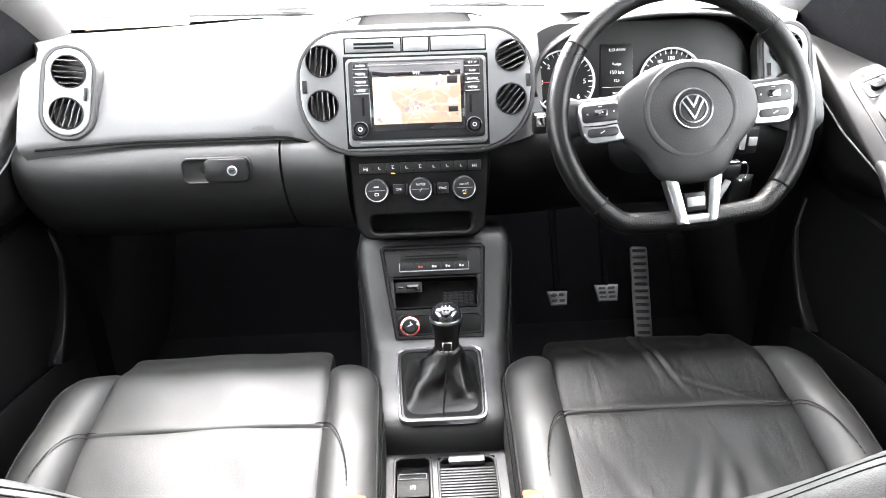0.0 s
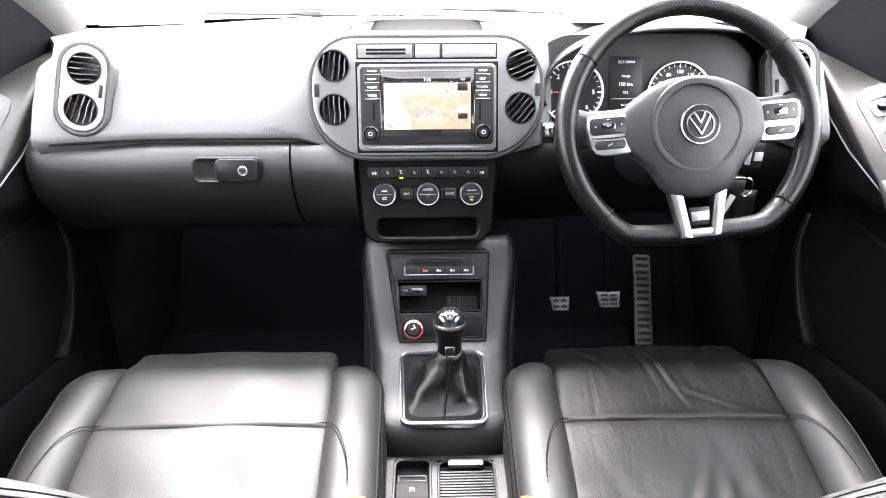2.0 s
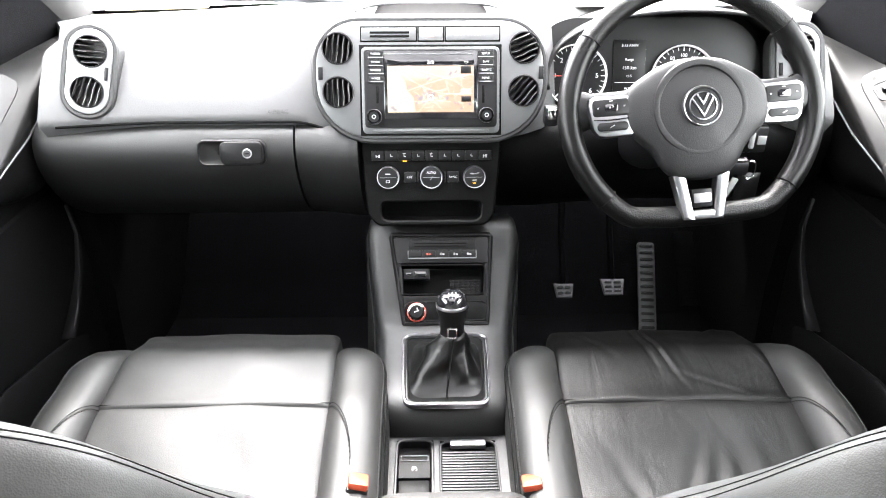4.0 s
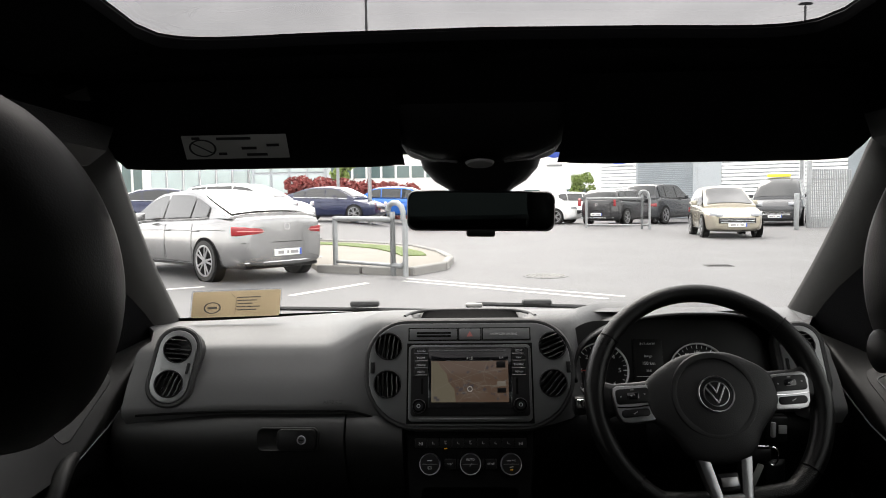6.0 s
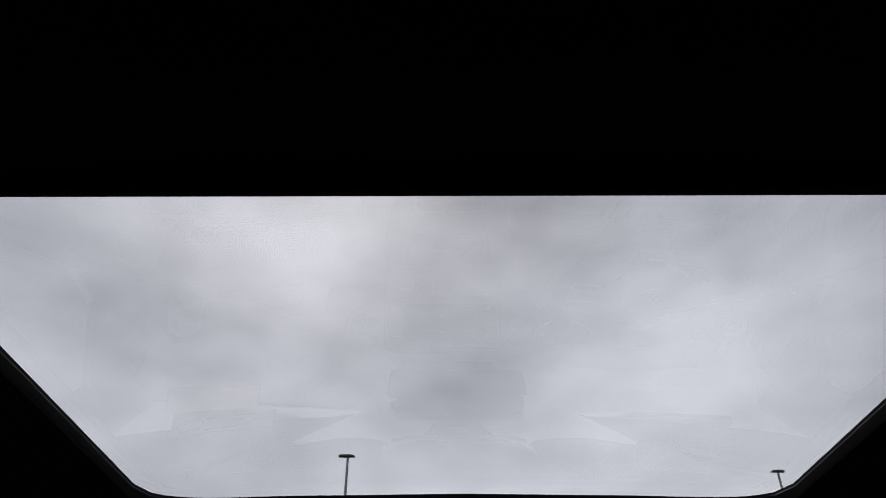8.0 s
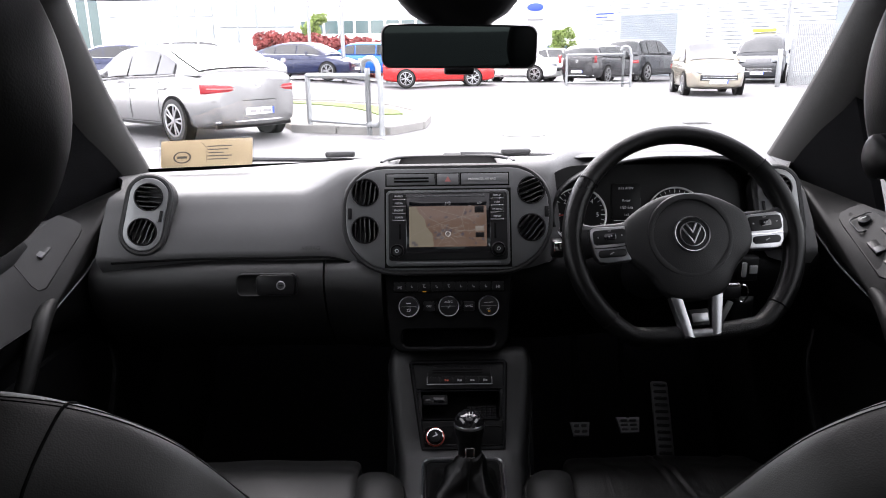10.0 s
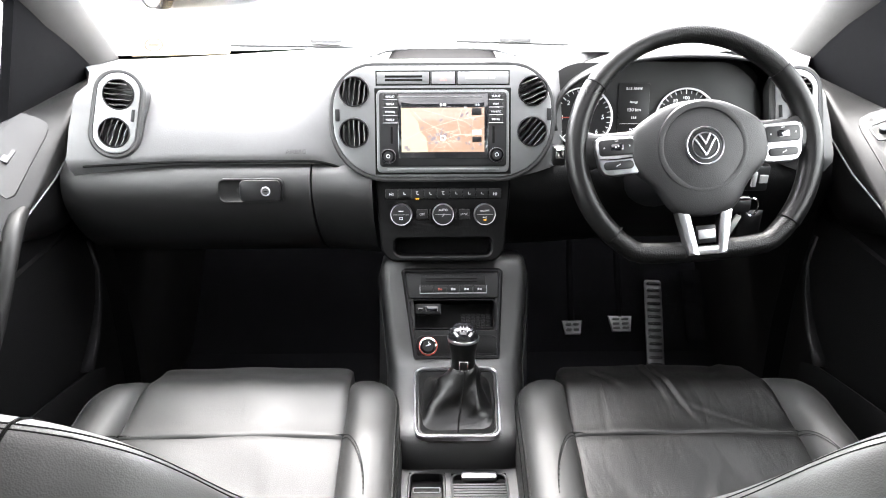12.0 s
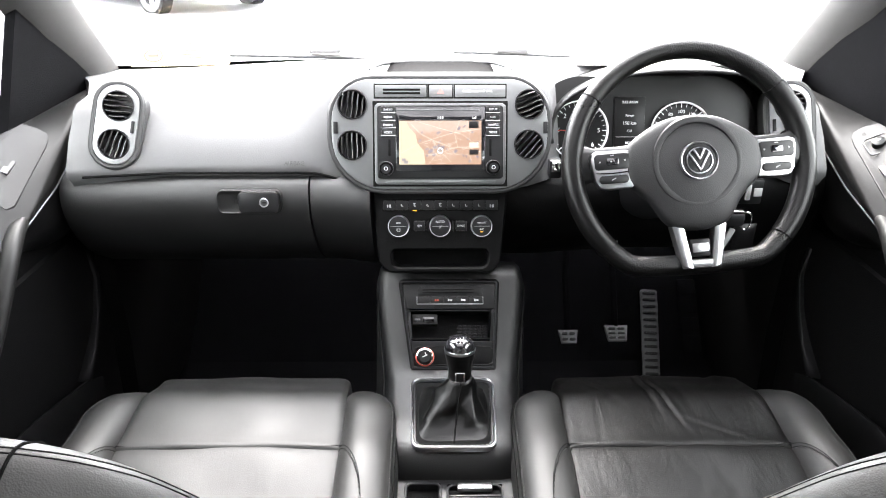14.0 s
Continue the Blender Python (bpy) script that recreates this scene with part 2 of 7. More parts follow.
def lathe(bm, prof, m=None, n=28, cap=True, rx=1.0, ry=1.0):
    return loft(bm, [ring(max(r, 1e-5), z, n, rx, ry) for r, z in prof], True, cap, m)


def rrect(w, h, r, n=5, cx=0.0, cy=0.0, rb=None):
    """Outline of a rounded rectangle; rb: the lower corners' radius."""
    rb = r if rb is None else rb
    pts = []
    for sx, sy, a0, q in ((1, 1, 0, r), (-1, 1, 90, r), (-1, -1, 180, rb), (1, -1, 270, rb)):
        q = min(q, w / 2 - 1e-5, h / 2 - 1e-5)
        for i in range(n + 1):
            a = radians(a0 + 90 * i / n)
            pts.append((cx + sx * (w / 2 - q) + q * math.cos(a), cy + sy * (h / 2 - q) + q * math.sin(a)))
    return pts


def inset(pts, d):
    """An outline drawn in by about d towards its middle."""
    out, n = [], len(pts)
    for i in range(n):
        a, b = Vector(pts[i - 1]), Vector(pts[(i + 1) % n])
        t = (b - a)
        t = t.normalized() if t.length > 1e-9 else Vector((1, 0))
        out.append((pts[i][0] - t.y * d, pts[i][1] + t.x * d))
    return out


def prism(bm, pts, z0, z1, bev=0.0, m=None):
    """A plate of that outline (anticlockwise) from z0 up to z1, its upper edge rounded."""
    rings = [[(x, y, z0) for x, y in pts]]
    if bev:
        rings.append([(x, y, z1 - bev) for x, y in pts])
        q = inset(pts, bev * 0.3)
        rings.append([(x, y, z1 - bev * 0.3) for x, y in q])
        q = inset(pts, bev)
        rings.append([(x, y, z1) for x, y in q])
    else:
        rings.append([(x, y, z1) for x, y in pts])
    return loft(bm, rings, True, True, m)


def holed(bm, pts, z0, z1, bev, m, holes):
    """A plate like prism(), its face pierced by round holes (x, y, radius)."""
    q1, q2 = inset(pts, bev * 0.3), inset(pts, bev)
    loft(bm, [[(x, y, z0) for x, y in pts], [(x, y, z1 - bev) for x, y in pts], [(x, y, z1 - bev * 0.3) for x, y in q1], [(x, y, z1) for x, y in q2]], True, False, m)
    es, vs = [], []
    for loop in [q2] + [[(cx + r * math.cos(2 * math.pi * i / 32), cy + r * math.sin(2 * math.pi * i / 32)) for i in range(32)] for cx, cy, r in holes]:
        v = [bm.verts.new((x, y, z1)) for x, y in loop]
        es += [bm.edges.new((v[i - 1], v[i])) for i in range(len(v))]
        vs += v
    bmesh.ops.triangle_fill(bm, edges=es, use_beauty=True, use_dissolve=False, normal=(0, 0, 1))
    put(bm, vs, m)
    bmesh.ops.remove_doubles(bm, verts=bm.verts, dist=1e-6)
    return bm


def frame_plate(bm, outer, inner, z0, z1, m=None, bev=0.001):
    """A flat ring between two outlines with as many points each."""
    oi, ii = inset(outer, bev), inset(inner, -bev)
    rings = [[(x, y, z0) for x, y in outer], [(x, y, z1 - bev) for x, y in outer], [(x, y, z1) for x, y in oi],
             [(x, y, z1) for x, y in ii], [(x, y, z1 - bev) for x, y in inner], [(x, y, z0) for x, y in inner]]
    return loft(bm, rings, True, False, m, loop=True)


def tube(bm, pts, r, n=8, closed=False, m=None, flat=1.0):
    pts = [Vector(p) for p in pts]
    k = len(pts)
    rings = []
    up = Vector((0, 0, 1))
    for i, p in enumerate(pts):
        a = pts[(i - 1) % k] if closed or i > 0 else p
        b = pts[(i + 1) % k] if closed or i < k - 1 else p
        t = (b - a).normalized()
        s = t.cross(up)
        s = t.cross(Vector((1, 0, 0))) if s.length < 1e-3 else s
        s.normalize()
        w = s.cross(t).normalized()
        q = r[i] if isinstance(r, (list, tuple)) else r
        rings.append([p + s * q * math.cos(2 * math.pi * j / n) + w * q * flat * math.sin(2 * math.pi * j / n) for j in range(n)])
    return loft(bm, rings, True, not closed, m, loop=closed)


def sheet(bm, fn, nu, nv, m=None):
    rows = [[bm.verts.new(fn(i / nu, j / nv)) for i in range(nu + 1)] for j in range(nv + 1)]
    for a, b in zip(rows, rows[1:]):
        for i in range(nu):
            bm.faces.new((a[i], a[i + 1], b[i + 1], b[i]))
    put(bm, [v for r in rows for v in r], m)
    return bm


def thick(ob, t, off=-1.0):
    s = ob.modifiers.new("thickness", "SOLIDIFY")
    s.thickness, s.offset = t, off
    return ob


def pillow(bm, base, normal, high, nu=22, nv=22, p=6.0, q=0.5, m=None):
    """A stuffed pad over base(u, v), u and v from -1 to 1, its crown raised along normal by high."""
    top, bot = [], []
    for j in range(nv + 1):
        v = -1 + 2 * j / nv
        v = math.sin(v * math.pi / 2) * 0.35 + v * 0.65
        rt, rb = [], []
        for i in range(nu + 1):
            u = -1 + 2 * i / nu
            u = math.sin(u * math.pi / 2) * 0.35 + u * 0.65
            k = max((1 - abs(u) ** p) * (1 - abs(v) ** p), 0.0) ** q
            b = Vector(base(u, v))
            h = high(u, v) if callable(high) else high
            nn = Vector(normal(u, v) if callable(normal) else normal)
            rt.append(bm.verts.new(b + nn * h * k))
            rb.append(bm.verts.new(b - nn * h * k * 0.35))
        top.append(rt)
        bot.append(rb)
    for g in (top, bot):
        for a, b in zip(g, g[1:]):
            for i in range(nu):
                bm.faces.new((a[i], a[i + 1], b[i + 1], b[i]))
    vs = [v for g in (top, bot) for r in g for v in r]
    bmesh.ops.remove_doubles(bm, verts=vs, dist=1e-5)
    put(bm, [v for v in vs if v.is_valid], m)
    return bm


def text(body, size, m, material, parent, name="lettering", depth=0.0003, label=""):
    cu = bpy.data.curves.new(name, "FONT")
    cu.body, cu.size, cu.extrude, cu.align_x, cu.align_y = body, size, depth, "CENTER", "CENTER"
    tmp = new(name, cu)
    me = bpy.data.meshes.new_from_object(tmp.evaluated_get(bpy.context.evaluated_depsgraph_get()))
    bpy.data.objects.remove(tmp)
    bpy.data.curves.remove(cu)
    me.transform(m)
    me.materials.clear()
    me.materials.append(material)
    ob = new(name, me)
    ob.parent = parent
    if parent.name in BASES:
        ob.matrix_parent_inverse = BASES[parent.name].inverted()
    return tagged(ob, label)


def lerp(a, b, t):
    return a + (b - a) * t


def ss(a, b, x):
    t = min(max((x - a) / (b - a), 0), 1)
    return t * t * (3 - 2 * t)


def curve(keys, x):
    """A smooth line through keys (x, y) in order."""
    if x <= keys[0][0]:
        return keys[0][1]
    for (a, p), (b, q) in zip(keys, keys[1:]):
        if x <= b:
            return lerp(p, q, ss(a, b, x))
    return keys[-1][1]


def spl(keys, x):
    """A rounded line through keys (x, y), with slopes taken from the neighbours."""
    x = min(max(x, keys[0][0]), keys[-1][0])
    i = 0
    while i < len(keys) - 2 and x > keys[i + 1][0]:
        i += 1
    (a, p), (b, q) = keys[i], keys[i + 1]

    def slope(k):
        u, v = keys[max(k - 1, 0)], keys[min(k + 1, len(keys) - 1)]
        return (v[1] - u[1]) / (v[0] - u[0])
    t, w = (x - a) / (b - a), b - a
    return (2 * t ** 3 - 3 * t * t + 1) * p + (t ** 3 - 2 * t * t + t) * w * slope(i) + (3 * t * t - 2 * t ** 3) * q + (t ** 3 - t * t) * w * slope(i + 1)


def T(x, y, z):
    return Matrix.Translation((x, y, z))


def R(deg, axis):
    return Matrix.Rotation(radians(deg), 4, axis)


# planes of the dashboard's middle: local x right, y up the face, z out of it
FAS = T(0, 0, 1.0) @ R(70, "X")
CLI = FAS @ T(0, 0, -0.02)
NEC = T(0.02, -0.098, 0.675) @ R(53.5, "X")
S = 0.000926


def fu(px):
    return (px - 779) * S


def fv(py):
    return (298 - py) * S


def fbox(bm, x0, y0, x1, y1, z0, z1, bev=0.0008, m=FAS):
    return box(bm, ((fu(x0) + fu(x1)) / 2, (fv(y0) + fv(y1)) / 2, (z0 + z1) / 2), (abs(fu(x1) - fu(x0)), abs(fv(y0) - fv(y1)), abs(z1 - z0)), bev, m)


# ---- shell of the car ----
GROUND = 0.12


def roof_z(x, y):
    z = curve([(-2.4, 1.50), (-1.6, 1.60), (-0.9, 1.615), (-0.33, 1.562), (-0.10, 1.43)], y)
    return z - (0.012 + 0.108 * ss(-0.12, -0.55, y)) * (abs(x - C) / 0.62) ** 4


def roof_half(y):
    return curve([(-2.4, 0.52), (-1.2, 0.60), (-0.12, 0.555)], y)


# headliner: a sheet with two glazed openings
OPENINGS = [(-0.915, -0.291, 0.392, 0.400)]


def hole_edge(o, n=10):
    y0, y1, h0, h1 = o
    pts = []
    for k in range(2 * n + 2):
        a = radians(90 * (k if k <= n else k - 1) / n)
        c, s_ = math.cos(a), math.sin(a)
        u = math.copysign(abs(c) ** (1 / 3), c)
        pts.append((C + h1 * u, y1 - 0.10 + 0.10 * s_ ** (1 / 3) - 0.010 * (1 - u * u)))
    for x, y, w, d, a0 in ((C - h0, y0, 0.03, 0.03, 180), (C + h0, y0, 0.03, 0.03, 270)):
        sx = 1 if a0 == 270 else -1
        for i in range(n + 1):
            a = radians(a0 + 90 * i / n)
            pts.append((x - sx * w + w * math.cos(a), y + d + d * math.sin(a)))
    return pts


bm = B()
front_y, back_y = -0.115, -2.35
bands = [(front_y, -0.285, None), (-0.285, -0.915, 0), (-0.915, back_y, None)]
outer_loop = []
for y0, y1, hole in bands:
    ny = 8 if y0 > -0.5 else 16
    if hole is None:
        sheet(bm, lambda u, v, y0=y0, y1=y1: (C + (2 * u - 1) * roof_half(lerp(y0, y1, v)), lerp(y0, y1, v), roof_z(C + (2 * u - 1) * roof_half(lerp(y0, y1, v)), lerp(y0, y1, v))), 24, ny)
    else:
        e = hole_edge(OPENINGS[hole])
        n = len(e)
        rows = []
        for k in range(5):
            t = k / 4
            row = []
            for idx, (x, y) in enumerate(e):
                c, j = divmod(idx, 11)
                sx, yb = (1, -1, -1, 1)[c], (y0, y0, y1, y1)[c]
                corner = Vector((C + sx * roof_half(yb), yb))
                p, q = Vector(e[11 * c]), Vector(e[11 * c + 10])
                p = Vector((C + sx * roof_half(p.y), p.y)) if c in (0, 2) else Vector((p.x, yb))
                q = Vector((q.x, yb)) if c in (0, 2) else Vector((C + sx * roof_half(q.y), q.y))
                w = p.lerp(corner, j / 5) if j <= 5 else corner.lerp(q, (j - 5) / 5)
                qx, qy = w.x, w.y
                X, Y = lerp(x, qx, t), lerp(y, qy, t)
                row.append((X, Y, roof_z(X, Y)))
            rows.append(row)
        # inner lip of the opening, turned up to the glass
        lip = [(x, y, roof_z(x, y) + 0.012) for x, y in e]
        loft(bm, [lip] + rows, True, False)
bmesh.ops.remove_doubles(bm, verts=bm.verts, dist=0.0008)
headliner = thick(part("ceiling", bm, LINER, None, "black cloth headliner with a wide glazed roof opening", "headliner", "structure"), 0.012, 1.0)
headliner.modifiers["thickness"].offset = 0.0

# roof glass panes with dark ceramic borders
for o, nm in zip(OPENINGS, ("front",)):
    e = hole_edge(o)
    cy = (o[0] + o[1]) / 2
    bm = B()
    big = [(C + (x - C) * 1.05, cy + (y - cy) * 1.03) for x, y in e]
    loft(bm, [[(x, y, roof_z(x, y) + 0.016) for x, y in big], [(C, cy, roof_z(C, cy) + 0.026)] * len(big)], True, False)
    bmesh.ops.remove_doubles(bm, verts=bm.verts, dist=1e-5)
    g = part("roof_window", bm, ROOFGLASS, None, "large tinted glass sunroof pane set in the black roof", "sunroof", "structure")
    bm = B()
    tube(bm, [(C + (x - C) * 0.997, cy + (y - cy) * 0.997, roof_z(x, y) + 0.008) for x, y in e], 0.005, 6, True)
    part("seal", bm, SMOOTH, g, "black rubber seal")
    for k, (dx, w) in enumerate(((-0.012, 0.006), (0.0, 0.012), (0.014, 0.010), (0.002, 0.016))):
        bm = B()
        x, y = C - 0.02 + dx, o[0] + 0.014 + (0.007 if k < 3 else 0.0)
        box(bm, (x, y, roof_z(x, y) + 0.0185), (w, 0.0035, 0.0006), 0)
        part("printed_mark", bm, SEAMDARK, g, "small black printed mark")

# floor and inner walls
bm = B()
sheet(bm, lambda u, v: (C + (2 * u - 1) * 0.74, lerp(-2.3, 0.72, v), 0.33 + 0.30 * ss(0.40, 0.72, lerp(-2.3, 0.72, v)) + 0.10 * ss(0.16, 0.08, abs((2 * u - 1) * 0.74))), 30, 30)
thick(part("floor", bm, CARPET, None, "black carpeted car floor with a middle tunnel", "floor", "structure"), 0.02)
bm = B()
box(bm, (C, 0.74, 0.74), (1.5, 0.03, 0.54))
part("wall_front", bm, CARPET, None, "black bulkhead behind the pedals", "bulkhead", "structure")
bm = B()
box(bm, (C, -2.36, 0.72), (1.3, 0.04, 0.80), 0.01)
part("wall_back", bm, HARD, None, "black inner tailgate panel", "tailgate", "structure")


def side_x(s, z):
    return C + s * curve([(0.3, 0.74), (1.05, 0.725), (1.5, 0.60)], z)


for s, nm in ((-1, "wall_left"), (1, "wall_right")):
    # sill and rear quarter, roof rail, pillars
    bm = B()
    box(bm, (C + s * 0.745, -0.8, 0.34), (0.03, 3.1, 0.14), 0.01)
    box(bm, (C + s * 0.735, -1.65, 0.70), (0.03, 1.35, 0.74), 0.01)
    tube(bm, [(C + s * (roof_half(y) + 0.01), y, roof_z(C + s * roof_half(y), y) - 0.02) for y in [-0.22 - 0.236 * i for i in range(10)]], 0.055, 10)
    part(nm, bm, HARD, None, "black inner side wall of the car body", "body side", "structure")
    for y0, w, pn in ((-0.80, 0.075, "pillar"), (-1.75, 0.16, "pillar")):
        bm = B()
        loft(bm, [[(side_x(s, z) + s * 0.01 + dx, y0 + dy - 0.10 * (z - 0.4) * (1 if w < 0.1 else 1.4), z) for dx, dy in ((-0.018, -w), (-0.028, 0), (-0.018, w), (0.02, w), (0.02, -w))] for z in (0.35, 0.7, 1.05, 1.3, 1.5)])
        part("wall_pillar", bm, LINER, None, "black cloth-covered body pillar", "pillar", "structure")
    # windscreen pillar
    bm = B()
    base, top = Vector((C + s * 0.712, 0.46, 1.070)), Vector((C + s * (0.558 if s < 0 else 0.570), -0.125, 1.425))
    rings = []
    for k in range(11):
        t = k / 8
        p = base.lerp(top, t) + Vector((s * 0.014, 0, 0.012)) * math.sin(math.pi * min(t, 1))
        w = lerp(1.25, 0.9, min(t, 1))
        rings.append([p + Vector((s * a * w, b * w, c * w)) for a, b, c in ((0.004, 0.01, 0.0), (-0.004, -0.012, -0.006), (0.0, -0.05, -0.022), (0.018, -0.085, -0.035), (0.045, -0.10, -0.04), (0.075, -0.07, -0.02), (0.07, 0.02, 0.02))])
    loft(bm, rings)
    part("windscreen_pillar", bm, PILLAR, None, "grey cloth-covered windscreen pillar trim", "pillar", "structure", angle=70)
    # door glass and the black mirror triangle
    bm = B()
    pts = [(0.40, 1.045), (0.02, 1.06), (-0.74, 1.07), (-0.78, 1.39), (-0.25, 1.37), (0.10, 1.23)]
    bm.faces.new([bm.verts.new((side_x(s, z) + s * 0.012, y, z)) for y, z in pts])
    fm = B()
    loft(fm, [[(side_x(s, z) + s * 0.016, y, z) for y, z in ((0.12, 1.22), (-0.25, 1.365), (-0.78, 1.385), (-0.95, 1.38))], [(side_x(s, z) - s * 0.018, y, z) for y, z in ((0.11, 1.25), (-0.25, 1.40), (-0.78, 1.42), (-0.95, 1.42))], [(side_x(s, z) - s * 0.005, y, z) for y, z in ((0.10, 1.29), (-0.25, 1.49), (-0.78, 1.55), (-0.95, 1.55))]], False, False)
    part("door_frame_trim", fm, LINER, None, "black cloth trim above the door window", "body side", "structure")
    # Unseen trim, added to stop light leaking in above the rear glass.
    fm = B()
    loft(fm, [[(side_x(s, z) + s * dx, y, z) for y, z in ((-0.84, 1.375), (-1.30, 1.375), (-1.72, 1.345))] for dx in (0.016, -0.018)] + [[(side_x(s, z) - s * 0.005, y, z + 0.19) for y, z in ((-0.84, 1.375), (-1.30, 1.375), (-1.72, 1.345))]], False, False)
    part("rear_frame_trim", fm, LINER, None, "unseen black trim above the rear door window, added against stray light", "body side", "structure")
    fm = B()
    loft(fm, [[(C + s * (0.74 - 0.10 * k), y, z) for y, z in ((-1.62, 1.02 + 0.0), (-1.66, 1.30), (-1.70, 1.56), (-2.38, 1.56), (-2.40, 1.02))] for k in (0, 1)])
    part("rear_quarter_trim", fm, LINER, None, "black trim of the rear body corner", "body side", "structure")
    wd = part("window_side", bm, SIDEGLASS, None, "side window of the front door, tinted to cut light", "window", "structure")
    bm = B()
    loft(bm, [[(side_x(s, z) + s * 0.01 + dx, y, z) for y, z in ((0.42, 1.04), (0.01, 1.055), (0.03, 1.25), (0.13, 1.29))] for dx in (0, -s * 0.016)])
    part("speaker_cover", bm, CARPET, wd, "black plastic corner cover")
    bm = B()
    tube(bm, [(side_x(s, z) - s * 0.0085, y, z) for y, z in ((0.060, 1.215), (0.066, 1.16), (0.074, 1.115), (0.082, 1.104), (0.10, 1.100), (0.20, 1.112))], 0.0016, 6)
    part("cover_seam", bm, SMOOTH, wd)
    bm = B()
    pts = [(-0.90, 1.07), (-1.68, 1.09), (-1.70, 1.37), (-0.92, 1.39)]
    bm.faces.new([bm.verts.new((side_x(s, z) + s * 0.012, y, z)) for y, z in pts])
    part("window_rear_side", bm, PRIVACY, None, "dark tinted rear door window", "window", "structure")
bm = B()
bm.faces.new([bm.verts.new(p) for p in ((C - 0.60, -2.36, 1.10), (C + 0.60, -2.36, 1.10), (C + 0.5, -2.30, 1.48), (C - 0.5, -2.30, 1.48))])
part("window_back", bm, PRIVACY, None, "dark tinted rear window glass", "window", "structure")

# windscreen
bm = B()


def ws(u, v):
    x = (2 * u - 1)
    hw = lerp(0.715, 0.585, v)
    y = lerp(0.50, -0.13, v) - 0.10 * x * x * (1 - 0.4 * v)
    z = lerp(1.075, 1.445, v) + 0.02 * math.sin(math.pi * v)
    return (C + x * hw, y + 0.03, z)


sheet(bm, ws, 20, 12)
windscreen = part("windscreen", bm, WIND, None, "clear curved windscreen glass above the dashboard", "windscreen", "structure")
bm = B()
loft(bm, [[ws(u / 20, 0.030) for u in range(21)], [ws(u / 20, -0.06) for u in range(21)]], False, False)
part("black_border", bm, SEAMDARK, windscreen, "black ceramic border of the windscreen")

# ---- dashboard ----
dash = thing("dashboard", "dark grey grained plastic dashboard with silver air vents", "dashboard", (C, 0.2, 0.7))


def brow(x):
    """Height of the dashboard's front edge across the car."""
    return 1.092 + 0.045 * ss(-0.27, -0.16, x) * ss(0.62, 0.50, x)


def dash_front(x):
    return 0.085 - 0.25 * max(abs(x - C) - 0.45, 0) ** 1.3 + 0.11 * ss(0.178, 0.262, x) * ss(0.600, 0.555, x)


bm = B()
XS = [C - 0.72 + 1.425 * i / 120 for i in range(121)]


def dash_profile(x):
    zb, e = brow(x), 0.10 * max(abs(x - C) - 0.5, 0)
    yf = dash_front(x)
    side = ss(0.60, 0.72, abs(x - C))
    zs = 0.988 - 0.03 * ss(-0.22, -0.10, x) * ss(0.24, 0.12, x)
    zb -= 0.02 * side
    dip = ss(-0.115, -0.085, x) * ss(0.121, 0.091, x)
    fall = 0.022 * ss(-0.10, -0.60, x)
    return [(yf - 0.068, zs), (yf - 0.066, zs + 0.012), (yf - 0.035, lerp(zs, zb, 0.55)), (yf - 0.012, zb - 0.022), (yf - 0.002, zb - 0.008), (yf + 0.014, zb), (yf + 0.06, zb + 0.005 - 0.028 * dip),
            (0.18, lerp(zb, 1.115, 0.35) + 0.004 + 0.003 * dip), (0.30, lerp(zb, 1.105, 0.75) - 0.5 * fall), (0.42, 1.102 - fall), (0.52, 1.082 - fall), (0.54, 1.0), (yf, 0.965), (yf - 0.05, 0.965)]


loft(bm, [[(C + (x - C) * lerp(0.875, 1.0, ss(0.12, 0.30, y)), y, z) for y, z in dash_profile(C + (x - C) * 0.875)] for x in XS])
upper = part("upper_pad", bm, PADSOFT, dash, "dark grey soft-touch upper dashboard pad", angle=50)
bm = B()
tube(bm, [(x, dash_front(x) - 0.0675, 0.9865 - 0.03 * ss(-0.22, -0.10, x) * ss(0.24, 0.12, x)) for x in [-0.585 + 0.0125 * i for i in range(39)]], 0.0024, 6)
part("pad_gap", bm, SEAMDARK, upper)
text("AIRBAG", 0.0098, T(-0.240, 0.0155, 1.003) @ R(70, "X"), LOWER, upper, depth=0.0006)

# lower half: glovebox side and driver side, shade held in their dark base colours
bm = B()


def low_profile(x):
    return [(0.042, 0.984), (0.022, 0.979), (0.008, 0.969), (0.000, 0.954), (-0.003, 0.936), (-0.001, 0.916), (0.007, 0.893), (0.022, 0.866), (0.043, 0.838), (0.072, 0.81), (0.13, 0.772), (0.30, 0.74), (0.35, 0.98)]


loft(bm, [[(x, y, z) for y, z in low_profile(x)] for x in (C - 0.655, -0.45, -0.2195)])
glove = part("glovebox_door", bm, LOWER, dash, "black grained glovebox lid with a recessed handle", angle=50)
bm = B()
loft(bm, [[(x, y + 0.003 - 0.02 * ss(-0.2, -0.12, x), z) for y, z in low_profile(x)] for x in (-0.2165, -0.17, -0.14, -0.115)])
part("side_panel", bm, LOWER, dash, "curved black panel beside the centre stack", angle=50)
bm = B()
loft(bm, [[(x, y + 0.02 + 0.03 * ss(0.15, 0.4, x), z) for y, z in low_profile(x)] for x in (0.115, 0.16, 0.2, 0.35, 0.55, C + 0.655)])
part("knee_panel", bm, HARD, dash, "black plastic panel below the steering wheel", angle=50)

